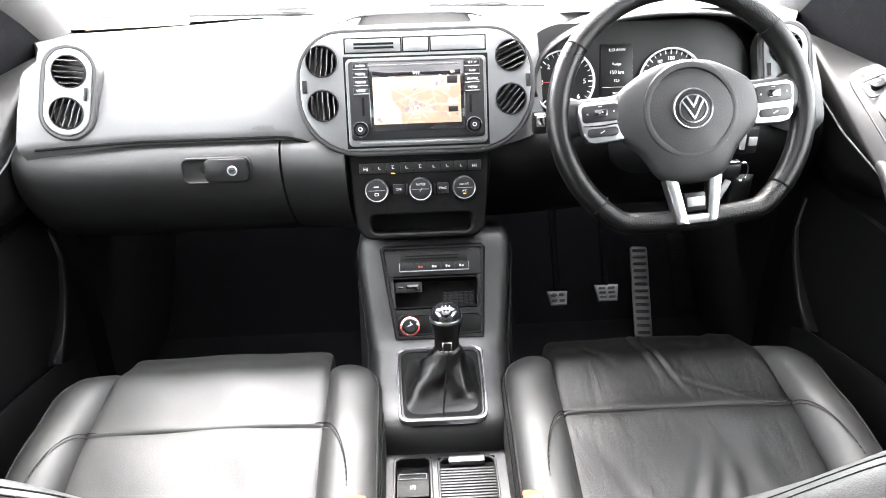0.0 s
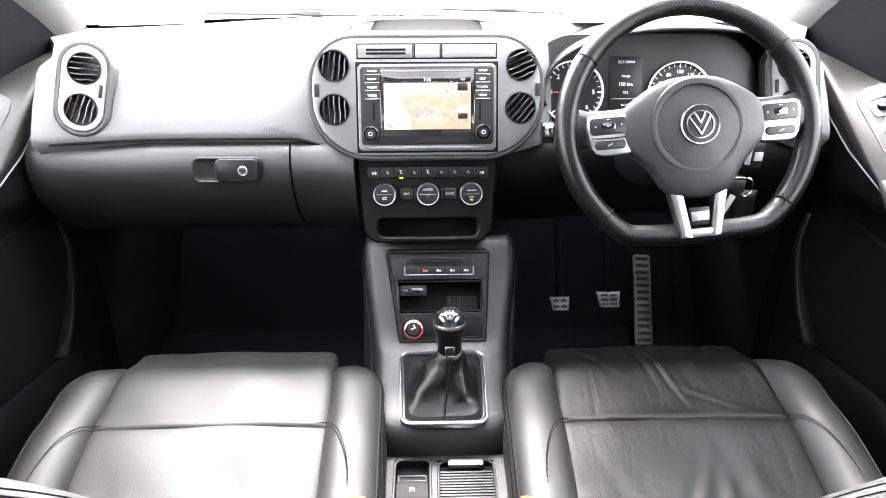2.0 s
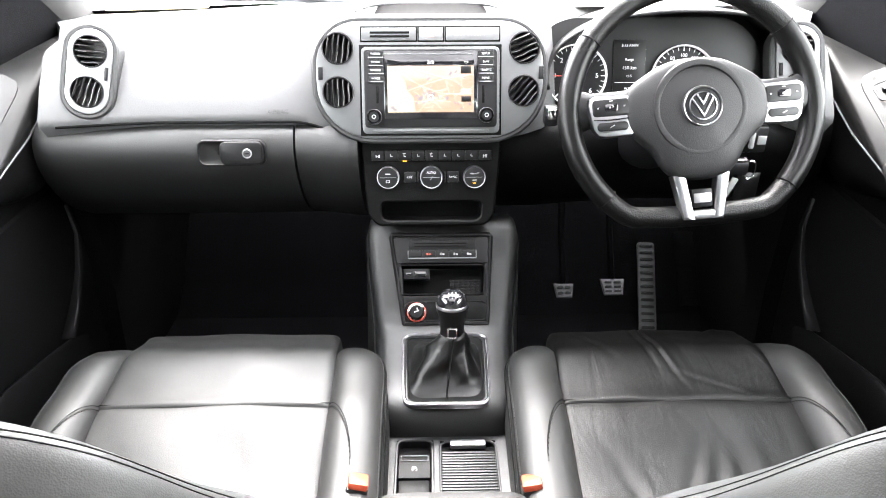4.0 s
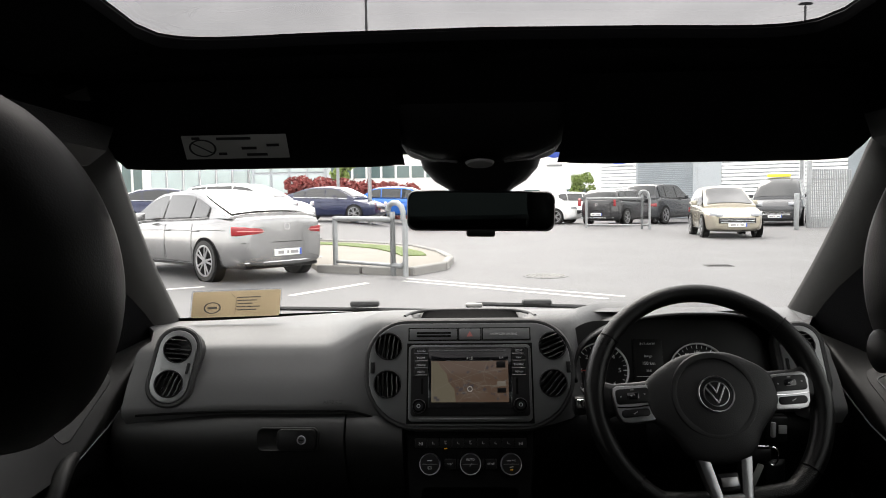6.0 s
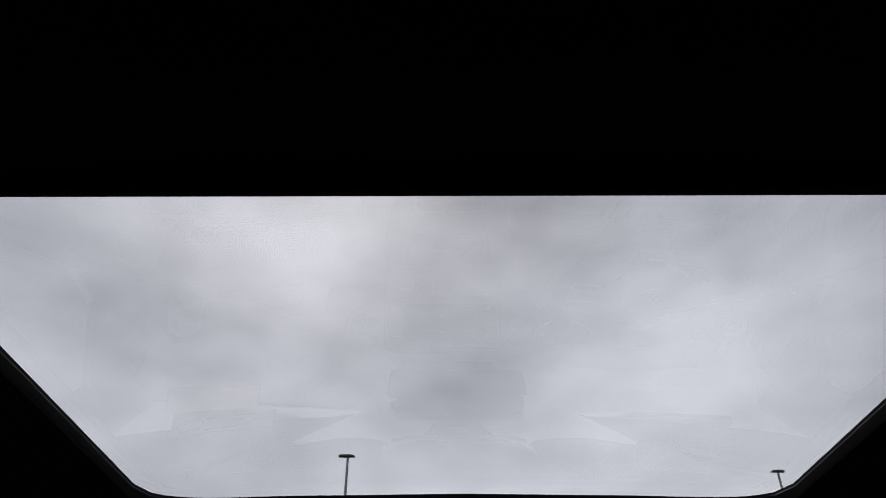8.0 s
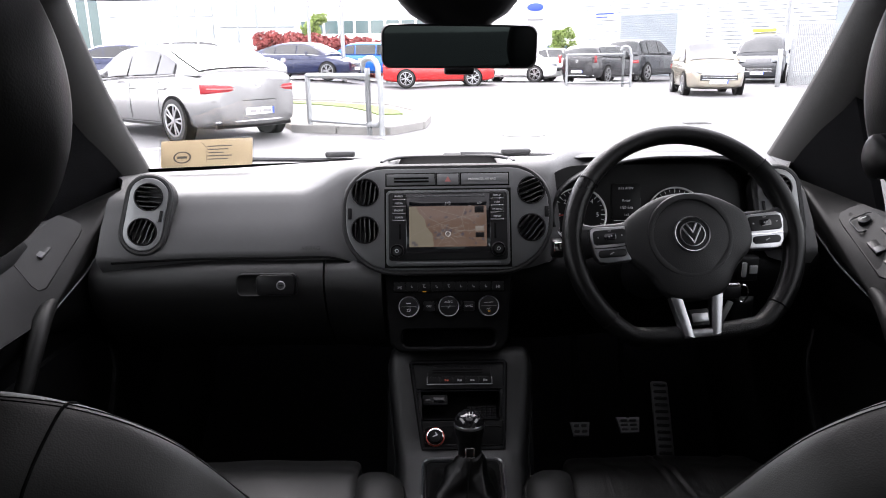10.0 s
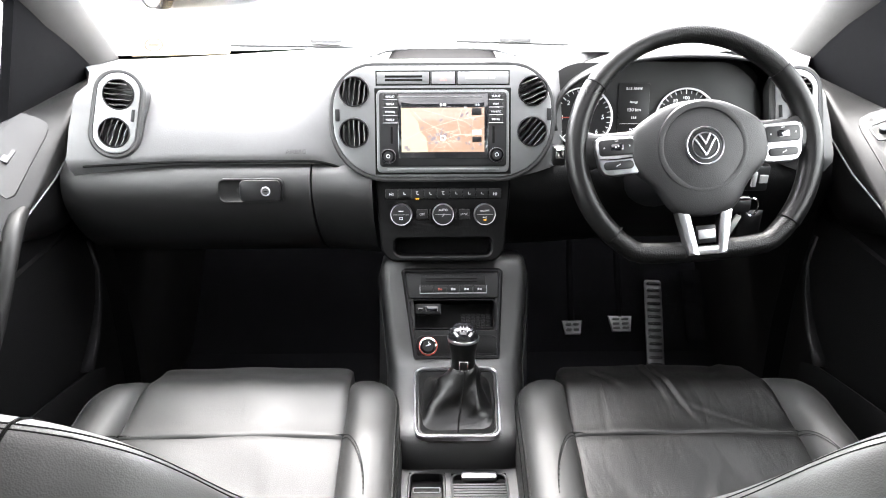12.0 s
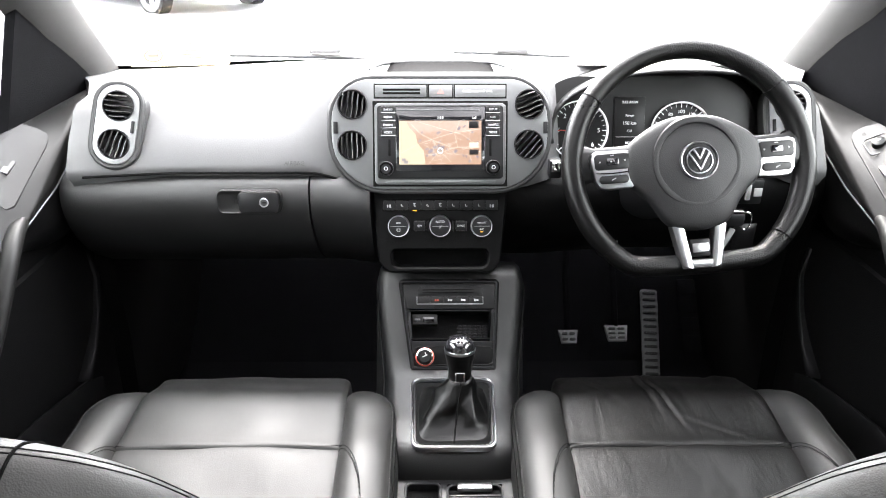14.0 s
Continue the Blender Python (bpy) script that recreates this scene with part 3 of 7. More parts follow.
# glovebox handle recess, pull and lock
HND = T(-0.317, -0.0035, 0.943) @ R(80, "X")
bm = B()
frame_plate(bm, rrect(0.108, 0.041, 0.011, 5), rrect(0.102, 0.035, 0.009, 5), -0.002, 0.0042, HND, 0.001)
part("handle_frame", bm, SMOOTH, glove)
bm = B()
loft(bm, [[tuple(HND @ Vector((x, y, z))) for x, y in rrect(w, h, rr, 5, cx)] for w, h, rr, cx, z in ((0.102, 0.035, 0.009, 0, 0.0036), (0.098, 0.032, 0.008, 0, 0.0022), (0.080, 0.020, 0.006, 0.003, 0.0012), (0.060, 0.008, 0.003, 0.006, 0.0008))], False, True)
part("handle_recess", bm, ARMPAD, glove, "shallow scooped finger recess")
bm = B()
prism(bm, rrect(0.068, 0.037, 0.009, cx=0.0165), 0.002, 0.0095, 0.003, HND)
part("handle", bm, SMOOTH, glove, "black plastic pull handle")
bm = B()
lathe(bm, [(0.0078, 0.0), (0.0078, 0.0108), (0.0072, 0.0114), (0.0060, 0.0112), (0.0058, 0.0100)], HND @ T(0.026, 0, 0), 28, False)
lock = part("lock", bm, SATIN, glove, "round chrome key lock")
bm = B()
lathe(bm, [(0.0059, 0.0098), (0.0040, 0.0102), (0.0001, 0.0102)], HND @ T(0.026, 0, 0), 24, False)
part("barrel", bm, PEDALMETAL, lock)
bm = B()
box(bm, (0.026, 0, 0.0103), (0.0070, 0.0018, 0.0008), 0.0003, HND)
part("keyhole", bm, SEAMDARK, lock)


def oval(rx, ry, cx=0.0, cy=0.0, n=28):
    return [(cx + rx * math.cos(2 * math.pi * i / n), cy + ry * math.sin(2 * math.pi * i / n)) for i in range(n)]


def air_vent(parent, m, r, turn, open_angle=0):
    """A round vent: chrome-edged well, slats on a tilted barrel, a blade with a grip."""
    bm = B()
    lathe(bm, [(r * 1.08, 0.0), (r * 1.07, 0.0022), (r * 1.0, 0.0026), (r * 0.97, 0.0005), (r * 0.95, -0.012)], m, 32, False)
    ob = part("air_vent", bm, SMOOTH, parent, "round black air vent with slats")
    bm = B()
    lathe(bm, [(r * 0.99, -0.012), (r * 0.97, -0.018), (r * 0.5, -0.022), (0.0001, -0.022)], m, 24, False)
    part("backing", bm, VENT, ob)
    for k in range(-2, 3):
        y = k * r * 0.36
        w = math.sqrt(max(r * r * 0.9 - y * y, 1e-6))
        bm = B()
        box(bm, (0, y, -0.006 + 0.002 * abs(k)), (2 * w, 0.0016, 0.013), 0.0005, m @ R(turn, "Z") @ R(14, "X"))
        part("slat", bm, VENT, ob)
        # Thin silver line stands for the white reflection on each black slat.
        bm = B()
        tube(bm, [(-w * 0.94, y, 0.0008), (-w * 0.3, y - 0.0012, 0.0012), (w * 0.3, y + 0.0006, 0.0012), (w * 0.94, y, 0.0008)], 0.0005, 5, False, m @ R(turn, "Z"))
        part("slat_glint", bm, SILVER, ob, "pale line in place of the slat's glint")
    bm = B()
    box(bm, (0, 0, 0.0008), (r * 0.50, r * 0.12, 0.003), 0.0008, m @ R(turn, "Z"))
    part("grip", bm, VENT, ob)
    return ob


# silver centre fascia
fas_out = rrect(fu(972) - fu(588), fv(141) - fv(337), 0.068, 8, (fu(972) + fu(588)) / 2, (fv(141) + fv(337)) / 2, 0.088)
bm = B()
frame_plate(bm, inset(fas_out, -0.006), inset(fas_out, 0.004), -0.04, 0.006, FAS, 0.003)
surround = part("fascia_surround", bm, SOFT, dash, "dark grey raised rim round the silver fascia")
bm = B()
VENTS = (((627, 187), 82), ((626, 258), 90), ((938, 187), 22), ((937, 257), 48))
holed(bm, inset(fas_out, 0.002), 0.0, 0.0082, 0.0018, FAS, [(fu(px), fv(py), 0.0226) for (px, py), _ in VENTS])
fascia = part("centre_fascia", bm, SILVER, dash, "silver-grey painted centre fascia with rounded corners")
for (px, py), turn in VENTS:
    air_vent(fascia, FAS @ T(fu(px), fv(py), 0.0085), 0.0228, turn)
for px in (597.5, 966):
    bm = B()
    fbox(bm, px - 4, 217, px + 4, 238, 0.006, 0.0105, 0.001)
    part("thumbwheel", bm, SMOOTH, fascia)
for x0, y0, x1, y1 in ((664.8, 151.8, 759.2, 177.2), (759.8, 151.8, 804.2, 177.2), (804.8, 151.8, 897.2, 177.2), (662.5, 181.5, 899.5, 330.5)):
    bm = B()
    fbox(bm, x0, y0, x1, y1, 0.006, 0.0086, 0.0004)
    part("panel_gap", bm, SEAMDARK, fascia)
bm = B()
fbox(bm, 667, 154, 757, 175, 0.006, 0.0095)
slot = part("card_slot_panel", bm, SILVER, fascia)
for py in (162, 168):
    bm = B()
    fbox(bm, 681, py - 1.8, 746, py + 1.8, 0.009, 0.0101, 0.0003)
    part("slot", bm, SEAMDARK, slot)
bm = B()
fbox(bm, 762, 154, 802, 175, 0.006, 0.0100)
hz = part("hazard_button", bm, GREYTRIM, fascia)
bm = B()
prism(bm, [(-0.0055, -0.004), (0.0055, -0.004), (0, 0.006)], 0.0100, 0.0104, 0, FAS @ T(fu(782), fv(165), 0))
part("triangle", bm, DULLRED, hz, "red warning triangle")
bm = B()
fbox(bm, 807, 154, 895, 175, 0.006, 0.0097)
ab = part("airbag_lamp_panel", bm, GREYTRIM, fascia, "dark panel with small printed warning")
text("PASSENGER AIR BAG", 0.0052, FAS @ T(fu(846), fv(165), 0.0099), WHITE_INK, ab)

# navigation unit
nav = thing("navigation_unit", "black glossy touchscreen navigation unit showing an orange map", "navigation unit", (0, 0.0, 0.98))
bm = B()
prism(bm, rrect(fu(896) - fu(666), fv(185) - fv(327), 0.008, 5, (fu(896) + fu(666)) / 2, (fv(185) + fv(327)) / 2), 0.002, 0.0105, 0.0012, FAS)
part("bezel_rim", bm, SILVER, nav, "thin silver rim")
bm = B()
prism(bm, rrect(fu(892) - fu(670), fv(189) - fv(317), 0.006, 5, (fu(892) + fu(670)) / 2, (fv(189) + fv(317)) / 2), 0.006, 0.0128, 0.0015, FAS)
part("body", bm, SMOOTH, nav)
bm = B()
fbox(bm, 703, 192, 860, 303, 0.010, 0.0139, 0.0012)
part("glass_front", bm, GLOSS, nav, "glossy black screen surround")
bm = B()
fbox(bm, 703, 196, 850, 198.5, 0.0138, 0.0146, 0.0003)
part("disc_slot", bm, SILVER, nav)
bm = B()
fbox(bm, 684, 320, 878, 323.5, 0.008, 0.0118, 0.0006)
part("chrome_strip", bm, GREYTRIM, nav)
# screen: a map of land, water, roads and blocks of houses


def lit(name, color, power=0.023):
    """A backlit screen surface."""
    m = mat(name, (0.02, 0.02, 0.02), 0.15, vary=0.05, rvary=0.03)
    b = m.node_tree.nodes["Principled BSDF"]
    b.inputs["Emission Color"].default_value = (*color, 1)
    b.inputs["Emission Strength"].default_value = power
    return m


SCR_LAND, SCR_SEA = lit("map_land", (0.58, 0.37, 0.25)), lit("map_pale_area", (0.80, 0.72, 0.50))
SCR_ROAD, SCR_TOWN = lit("map_road", (0.95, 0.85, 0.70)), lit("map_blocks", (0.30, 0.27, 0.31))
bm = B()
fbox(bm, 709, 207, 853, 292, 0.0130, 0.0142, 0.0002)
screen = part("screen", bm, SCR_LAND, nav, "lit map screen in orange and cream")
bm = B()
prism(bm, [(fu(x), fv(y)) for x, y in ((709, 292), (755, 292), (752, 268), (741, 255), (738, 240), (727, 228), (722, 217), (709, 217))], 0.0142, 0.0143, 0, FAS)
part("map_area", bm, SCR_SEA, screen)
bm = B()
rr = random.Random(5)
for a in range(26):
    x, y = rr.uniform(742, 848), rr.uniform(214, 288)
    w, h = rr.uniform(2, 7), rr.uniform(2, 5)
    box(bm, (fu(x), fv(y), 0.01435), (w * S, h * S, 0.0001), 0, FAS @ T(fu(x), fv(y), 0) @ R(rr.uniform(20, 60), "Z") @ T(-fu(x), -fv(y), 0))
for x, y in ((772, 262), (779, 268), (770, 275), (785, 262), (765, 268), (717, 284), (721, 288)):
    box(bm, (fu(x), fv(y), 0.01437), (6.5 * S, 5 * S, 0.0001), 0, FAS)
part("map_houses_layer", bm, SCR_TOWN, screen, kind="stuff")
for pts in (((712, 272), (740, 258), (770, 247), (800, 238), (853, 230)), ((730, 222), (745, 238), (768, 250), (780, 268), (800, 288)), ((768, 250), (800, 262), (830, 262), (853, 250)), ((745, 219), (790, 232), (820, 240), (850, 262)), ((780, 268), (760, 292)), ((815, 217), (806, 240), (812, 262))):
    bm = B()
    tube(bm, [(fu(x), fv(y), 0.0145) for x, y in pts], 0.00035, 4, False, FAS, 0.3)
    part("map_road", bm, SCR_ROAD, screen)
rr = random.Random(11)
bm = B()
for k in range(34):
    x, y = (rr.gauss(785, 16), rr.gauss(268, 9)) if k % 3 else (rr.uniform(752, 846), rr.uniform(222, 286))
    a = rr.uniform(0, 6.28)
    pts = [(x, y)]
    for j in range(4):
        a += rr.uniform(-0.7, 0.7)
        pts.append((pts[-1][0] + 4.5 * math.cos(a), pts[-1][1] + 3.5 * math.sin(a)))
    tube(bm, [(fu(min(max(px, 742), 850)), fv(min(max(py, 218), 290)), 0.01448) for px, py in pts], 0.00028, 4, False, FAS, 0.3)
part("map_streets_layer", bm, SCR_ROAD, screen, kind="stuff")
bm = B()
lathe(bm, [(0.0048, 0.0143), (0.0048, 0.0149), (0.0036, 0.0149), (0.0036, 0.0143)], FAS @ T(fu(781), fv(268), 0), 20, False)
part("position_mark", bm, WHITE_INK, screen)
bm = B()
fbox(bm, 709, 204.5, 853, 216, 0.0141, 0.0146, 0.0002)
bar = part("status_bar", bm, GLOSS, screen)
text("3:13", 0.0062, FAS @ T(fu(781), fv(211), 0.0148), LIT_INK, bar)
text("13.5", 0.0045, FAS @ T(fu(840), fv(211), 0.0148), LIT_INK, bar)
for x0, y0, x1, y1 in ((831, 217, 848, 229), (832, 254, 848, 263), (832, 266, 848, 275)):
    bm = B()
    fbox(bm, x0, y0, x1, y1, 0.0142, 0.0147, 0.0002)
    part("map_button", bm, SMOOTH if y0 != 254 else SCR_ROAD, screen)
for x, w, rows in ((690, 24, ("RADIO", "MEDIA", "PHONE", "VOICE")), (873, 24, ("SETUP", "NAV", "TRAFFIC", "MENU"))):
    for k, word in enumerate(rows):
        y = 197 + 13.2 * k
        bm = B()
        fbox(bm, x - w / 2, y - 5.6, x + w / 2, y + 5.6, 0.010, 0.0152, 0.0008)
        kb = part("key", bm, SMOOTH, nav)
        bm = B()
        fbox(bm, x - w / 2, y + 4.7, x + w / 2, y + 6.0, 0.0118, 0.0156, 0.0002)
        part("key_edge", bm, CHROME, kb)
        text(word, 0.0047, FAS @ T(fu(x), fv(y), 0.0153), WHITE_INK, kb)
for x in (692, 869):
    bm = B()
    fbox(bm, x - 2, 248, x + 2, 277, 0.0122, 0.0134, 0.0003)
    part("card_slot", bm, SEAMDARK, nav)
for x, y in ((686, 299), (874, 297)):
    bm = B()
    lathe(bm, [(0.0122, 0.010), (0.0118, 0.019), (0.0105, 0.0205)], FAS @ T(fu(x), fv(y), 0), 30)
    kn = part("knob", bm, SMOOTH, nav, "round black knob with a chrome ring")
    bm = B()
    lathe(bm, [(0.0108, 0.0203), (0.0104, 0.0212), (0.0082, 0.0212), (0.0080, 0.0203)], FAS @ T(fu(x), fv(y), 0), 30, False)
    part("ring", bm, CHROME, kn)
    bm = B()
    lathe(bm, [(0.0032, 0.0204), (0.0032, 0.0209), (0.0023, 0.0209), (0.0023, 0.0204)], FAS @ T(fu(x), fv(y), 0), 16, False)
    part("symbol", bm, WHITE_INK, kn)

# ---- climate controls ----
clim = thing("climate_panel", "black climate control panel with three chrome-ringed dials", "climate control", (0, 0.0, 0.86))
mx_, zt_ = (fu(903) + fu(657)) / 2, fv(436)
to = [(mx_ + (x - mx_) * (1 - 0.13 * ss(fv(425), fv(488), y)), y) for x, y in rrect(fu(903) - fu(657), fv(325) - fv(488), 0.012, 5, mx_, (fv(325) + fv(488)) / 2, 0.022)]
ti = rrect(fu(868) - fu(692), fv(446) - fv(478), 0.008, 5, mx_, (fv(446) + fv(478)) / 2, 0.012)
bm = B()
frame_plate(bm, to, ti, -0.055, 0.0, CLI, 0.003)
tray = part("panel", bm, HARD, clim, "black panel with an open storage slot")
bm = B()
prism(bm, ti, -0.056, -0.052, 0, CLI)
# Dark sheet paints the shade at the back of the storage slot.
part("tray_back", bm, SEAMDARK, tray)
bm = B()
prism(bm, rrect(fu(887) - fu(675), fv(354) - fv(375), 0.003, 3, (fu(887) + fu(675)) / 2, fv(364.5)), 0.0, 0.002, 0.0006, CLI)
part("display_strip", bm, SEAMDARK, clim)
for k in range(9):
    x = 688 + 23.3 * k
    bm = B()
    fbox(bm, x - 10.9, 356, x + 10.9, 373, 0.001, 0.0034, 0.0008, CLI)
    kb = part("button", bm, SMOOTH, clim)
    if k in (0, 8):
        text("HI", 0.0075, CLI @ T(fu(x), fv(366), 0.0036), LIT_INK, kb)
    else:
        bm = B()
        box(bm, (fu(x) - 0.0010, fv(364), 0.0035), (0.0010, 0.0036, 0.0003), 0, CLI)
        box(bm, (fu(x) + 0.0006, fv(366), 0.0035), (0.0032, 0.0009, 0.0003), 0, CLI)
        if k in (2, 4):
            box(bm, (fu(x) - 0.0005, fv(361), 0.0035), (0.0046, 0.0008, 0.0003), 0, CLI)
        part("symbol", bm, WHITE_INK, kb)
    if k == 2:
        bm = B()
        box(bm, (fu(x), fv(374), 0.0034), (0.006, 0.0014, 0.0006), 0.0002, CLI)
        part("lamp", bm, AMBER, kb, "amber indicator lamp")
for x in (705.5, 780.5, 855.5):
    mm = CLI @ T(fu(x), fv(402), 0)
    bm = B()
    lathe(bm, [(0.0182, 0.0), (0.0180, 0.010), (0.0177, 0.0138), (0.0170, 0.0146), (0.0163, 0.0142)], mm, 40, False)
    dl = part("dial_ring", bm, SATIN, clim, "chrome ring of a rotary dial")
    bm = B()
    lathe(bm, [(0.0166, 0.012), (0.0164, 0.0140), (0.0140, 0.0146), (0.0001, 0.0148)], mm, 36, False)
    part("dial_face", bm, SMOOTH, dl)
    bm = B()
    box(bm, (0, 0, 0.0149), (0.026, 0.0006, 0.0004), 0, mm)
    if x == 780.5:
        box(bm, (-0.0005, -0.001, 0.0150), (0.006, 0.0012, 0.0004), 0, mm @ R(55, "Z"))
    part("line", bm, GREY_INK, dl)
    if x == 780.5:
        text("AUTO", 0.0054, mm @ T(0, 0.0075, 0.0150), WHITE_INK, dl)
    elif x > 800:
        text("max A/C", 0.0042, mm @ T(0, 0.006, 0.0150), WHITE_INK, dl)
        text("A/C", 0.0044, mm @ T(0, -0.005, 0.0150), WHITE_INK, dl)
        bm = B()
        box(bm, (0, -0.0092, 0.0150), (0.0045, 0.0013, 0.0005), 0.0002, mm)
        part("lamp", bm, AMBER, dl, "amber indicator lamp")
    else:
        bm = B()
        box(bm, (0, 0.0058, 0.0150), (0.008, 0.0014, 0.0003), 0, mm)
        frame_plate(bm, rrect(0.006, 0.0045, 0.001, 3, 0, -0.006), rrect(0.0046, 0.0031, 0.0008, 3, 0, -0.006), 0.0148, 0.0152, mm, 0.0002)
        part("symbol", bm, WHITE_INK, dl)
for x, word in ((743, "OFF"), (819, "SYNC")):
    bm = B()
    fbox(bm, x - 10, 393, x + 10, 411, -0.001, 0.0035, 0.0010, CLI)
    kb = part("button", bm, SMOOTH, clim)
    text(word, 0.0052, CLI @ T(fu(x), fv(402), 0.0037), WHITE_INK, kb)
    bm = B()
    fbox(bm, x + (13 if x < 780 else -16), 393, x + (16 if x < 780 else -13), 411, -0.001, 0.0030, 0.0006, CLI)
    part("rocker", bm, SMOOTH, clim)
# ---- top of the dashboard: storage hump with dark slot ----
bm = B()
tube(bm, [(0.003 + x, y, z) for x, y, z in ((-0.122, 0.112, 1.138), (-0.114, 0.140, 1.139), (-0.100, 0.168, 1.1385), (-0.084, 0.181, 1.138), (-0.04, 0.186, 1.138), (0.04, 0.186, 1.138), (0.084, 0.181, 1.138), (0.100, 0.168, 1.1385), (0.114, 0.140, 1.139), (0.122, 0.112, 1.138))], 0.0032, 8)
lid = part("tray_rim", bm, SOFT, dash, "raised rim of the tray in the dashboard top")
bm = B()
loft(bm, [[(0.003 + x * k, y, z) for x in (-0.11, -0.06, 0.0, 0.06, 0.11)] for y, z, k in ((0.106, 1.1345, 0.86), (0.140, 1.120, 0.92), (0.150, 1.120, 0.90), (0.181, 1.139, 0.80))], False, False)
# Well coloured near-black for the shade inside the tray.
part("tray_well", bm, SEAMDARK, lid, "dark slot of the tray")
bm = B()
tube(bm, [(x, dash_front(x) + 0.006 + 0.05, brow(x) + 0.0035) for x in [-0.48 + 0.02 * i for i in range(15)]], 0.0008, 4)
part("airbag_seam", bm, SEAMDARK, upper)

# side vents at the dashboard's ends
for s, cx, lean in ((-1, -0.528, 12), (1, 0.580, 7)):
    m = T(cx, 0.032, 1.064) @ R(s * -9, "Z") @ R(70, "X") @ R(s * lean, "Z")
    bm = B()
    frame_plate(bm, rrect(0.082, 0.147, 0.0405, 8), rrect(0.062, 0.127, 0.0305, 8), -0.03, 0.006, m, 0.003)
    sv = part("vent_surround", bm, SOFT, dash)
    bm = B()
    holed(bm, rrect(0.0655, 0.1305, 0.0325, 8), 0.0, 0.0085, 0.0025, m, [(0, 0.0305, 0.0229), (0, -0.0315, 0.0229)])
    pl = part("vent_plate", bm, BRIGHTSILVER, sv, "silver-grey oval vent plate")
    air_vent(pl, m @ T(0, 0.0305, 0.0088), 0.0232, 4)
    air_vent(pl, m @ T(0, -0.0315, 0.0088), 0.0232, 78)
    bm = B()
    box(bm, (-s * 0.0262, 0.0, 0.0095), (0.005, 0.020, 0.006), 0.001, m)
    part("thumbwheel", bm, SMOOTH, pl)

# ---- instrument cluster and hood ----
clus = thing("instrument_cluster", "black instrument cluster with two white-ringed round gauges", "instrument cluster", (0.366, 0.1, 0.98))
CLU = T(0.350, 0.060, 1.055) @ R(72, "X")
bm = B()
prism(bm, rrect(0.38, 0.165, 0.080, 10), -0.02, -0.008, 0.0, CLU)
part("back_plate", bm, VENT, clus)
# hood shell
bm = B()


def hood(u, v):
    a = radians(lerp(188, -8, u))
    y = lerp(0.190, -0.030 + 0.02 * math.sin(math.pi * u) + 0.075 * max(-math.cos(a), 0.0) ** 2, v)
    rx, rz = lerp(0.192, 0.192, v), lerp(0.082, 0.106, v)
    left = math.cos(a) < 0
    ex, ez = (1.0, 0.92) if left else (0.75, 0.5)
    return (0.384 + rx * math.copysign(abs(math.cos(a)) ** ex, math.cos(a)), y + 0.03 * math.sin(a), 1.045 + rz * math.sin(a) if math.sin(a) < 0 else 1.045 + rz * math.sin(a) ** ez)


sheet(bm, hood, 40, 8)
thick(part("hood", bm, HOODBLACK, clus, "dark grey plastic hood over the gauges"), 0.005, 1.0)
for x, y, r, marks in ((-0.112, -0.008, 0.050, "123456"), (0.062, -0.012, 0.052, "ABCDEF")):
    m = CLU @ T(x, y, -0.006)
    bm = B()
    lathe(bm, [(r, 0.0), (r, 0.006), (r * 0.97, 0.0065), (r * 0.955, 0.004), (r * 0.95, 0.0)], m, 48, False)
    # Ring wears the glowing ink to stand for its bright reflection.
    g = part("gauge_ring", bm, LIT_INK, clus, "white gauge ring with an added glow")
    bm = B()
    lathe(bm, [(r * 0.955, 0.001), (r * 0.9, -0.001), (0.0001, -0.001)], m, 40, False)
    part("gauge_face", bm, SMOOTH, g)
    bm = B()
    for k in range(25):
        a = radians(225 - 270 * k / 24)
        box(bm, (r * 0.88, 0, 0.0006), (r * (0.10 if k % 4 else 0.15), 0.0008 if k % 4 else 0.0014, 0.0006), 0, m @ R(math.degrees(a), "Z"))
    part("marks", bm, LIT_INK, g)
    nums = ["1", "2", "3", "4", "5", "6"] if x < 0 else ["20", "40", "60", "80", "100", "120", "140", "160", "180"]
    for k, wd in enumerate(nums):
        a = radians((225 - 270 * (k + (1 if x < 0 else 0)) / (len(nums) if x < 0 else len(nums) - 1)) if x < 0 else (212 - 244 * k / 8))
        text(wd, 0.0105 if x < 0 else 0.0080, m @ T(r * 0.68 * math.cos(a), r * 0.68 * math.sin(a), 0.0006), LIT_INK, g)
    bm = B()
    box(bm, (-r * 0.35, 0, 0.003), (r * 0.75, 0.0018, 0.001), 0.0004, m @ R(0 if x < 0 else 35, "Z"))
    nd = part("needle", bm, RED, g, "red gauge needle")
    bm = B()
    lathe(bm, [(0.007, 0.0), (0.007, 0.006), (0.0001, 0.006)], m, 20)
    part("needle_cap", bm, SMOOTH, g)
m = CLU @ T(-0.026, 0.003, -0.006)
bm = B()
box(bm, (0, 0, 0), (0.052, 0.090, 0.002), 0.0005, m)
dsp = part("display", bm, VENT, clus, "small dark display with white digits")
for word, y, sz in (("3:13 ANW", 0.036, 0.0062), ("Range", 0.014, 0.0058), ("150 km", 0.001, 0.0078), ("13.5", -0.012, 0.0054), ("96254", -0.032, 0.0054)):
    text(word, sz, m @ T(0, y, 0.0013), LIT_INK, dsp)
bm = B()

box(bm, (0, -0.022, 0.0014), (0.046, 0.0006, 0.0004), 0, m)
part("odometer_bar", bm, LIT_INK, dsp)
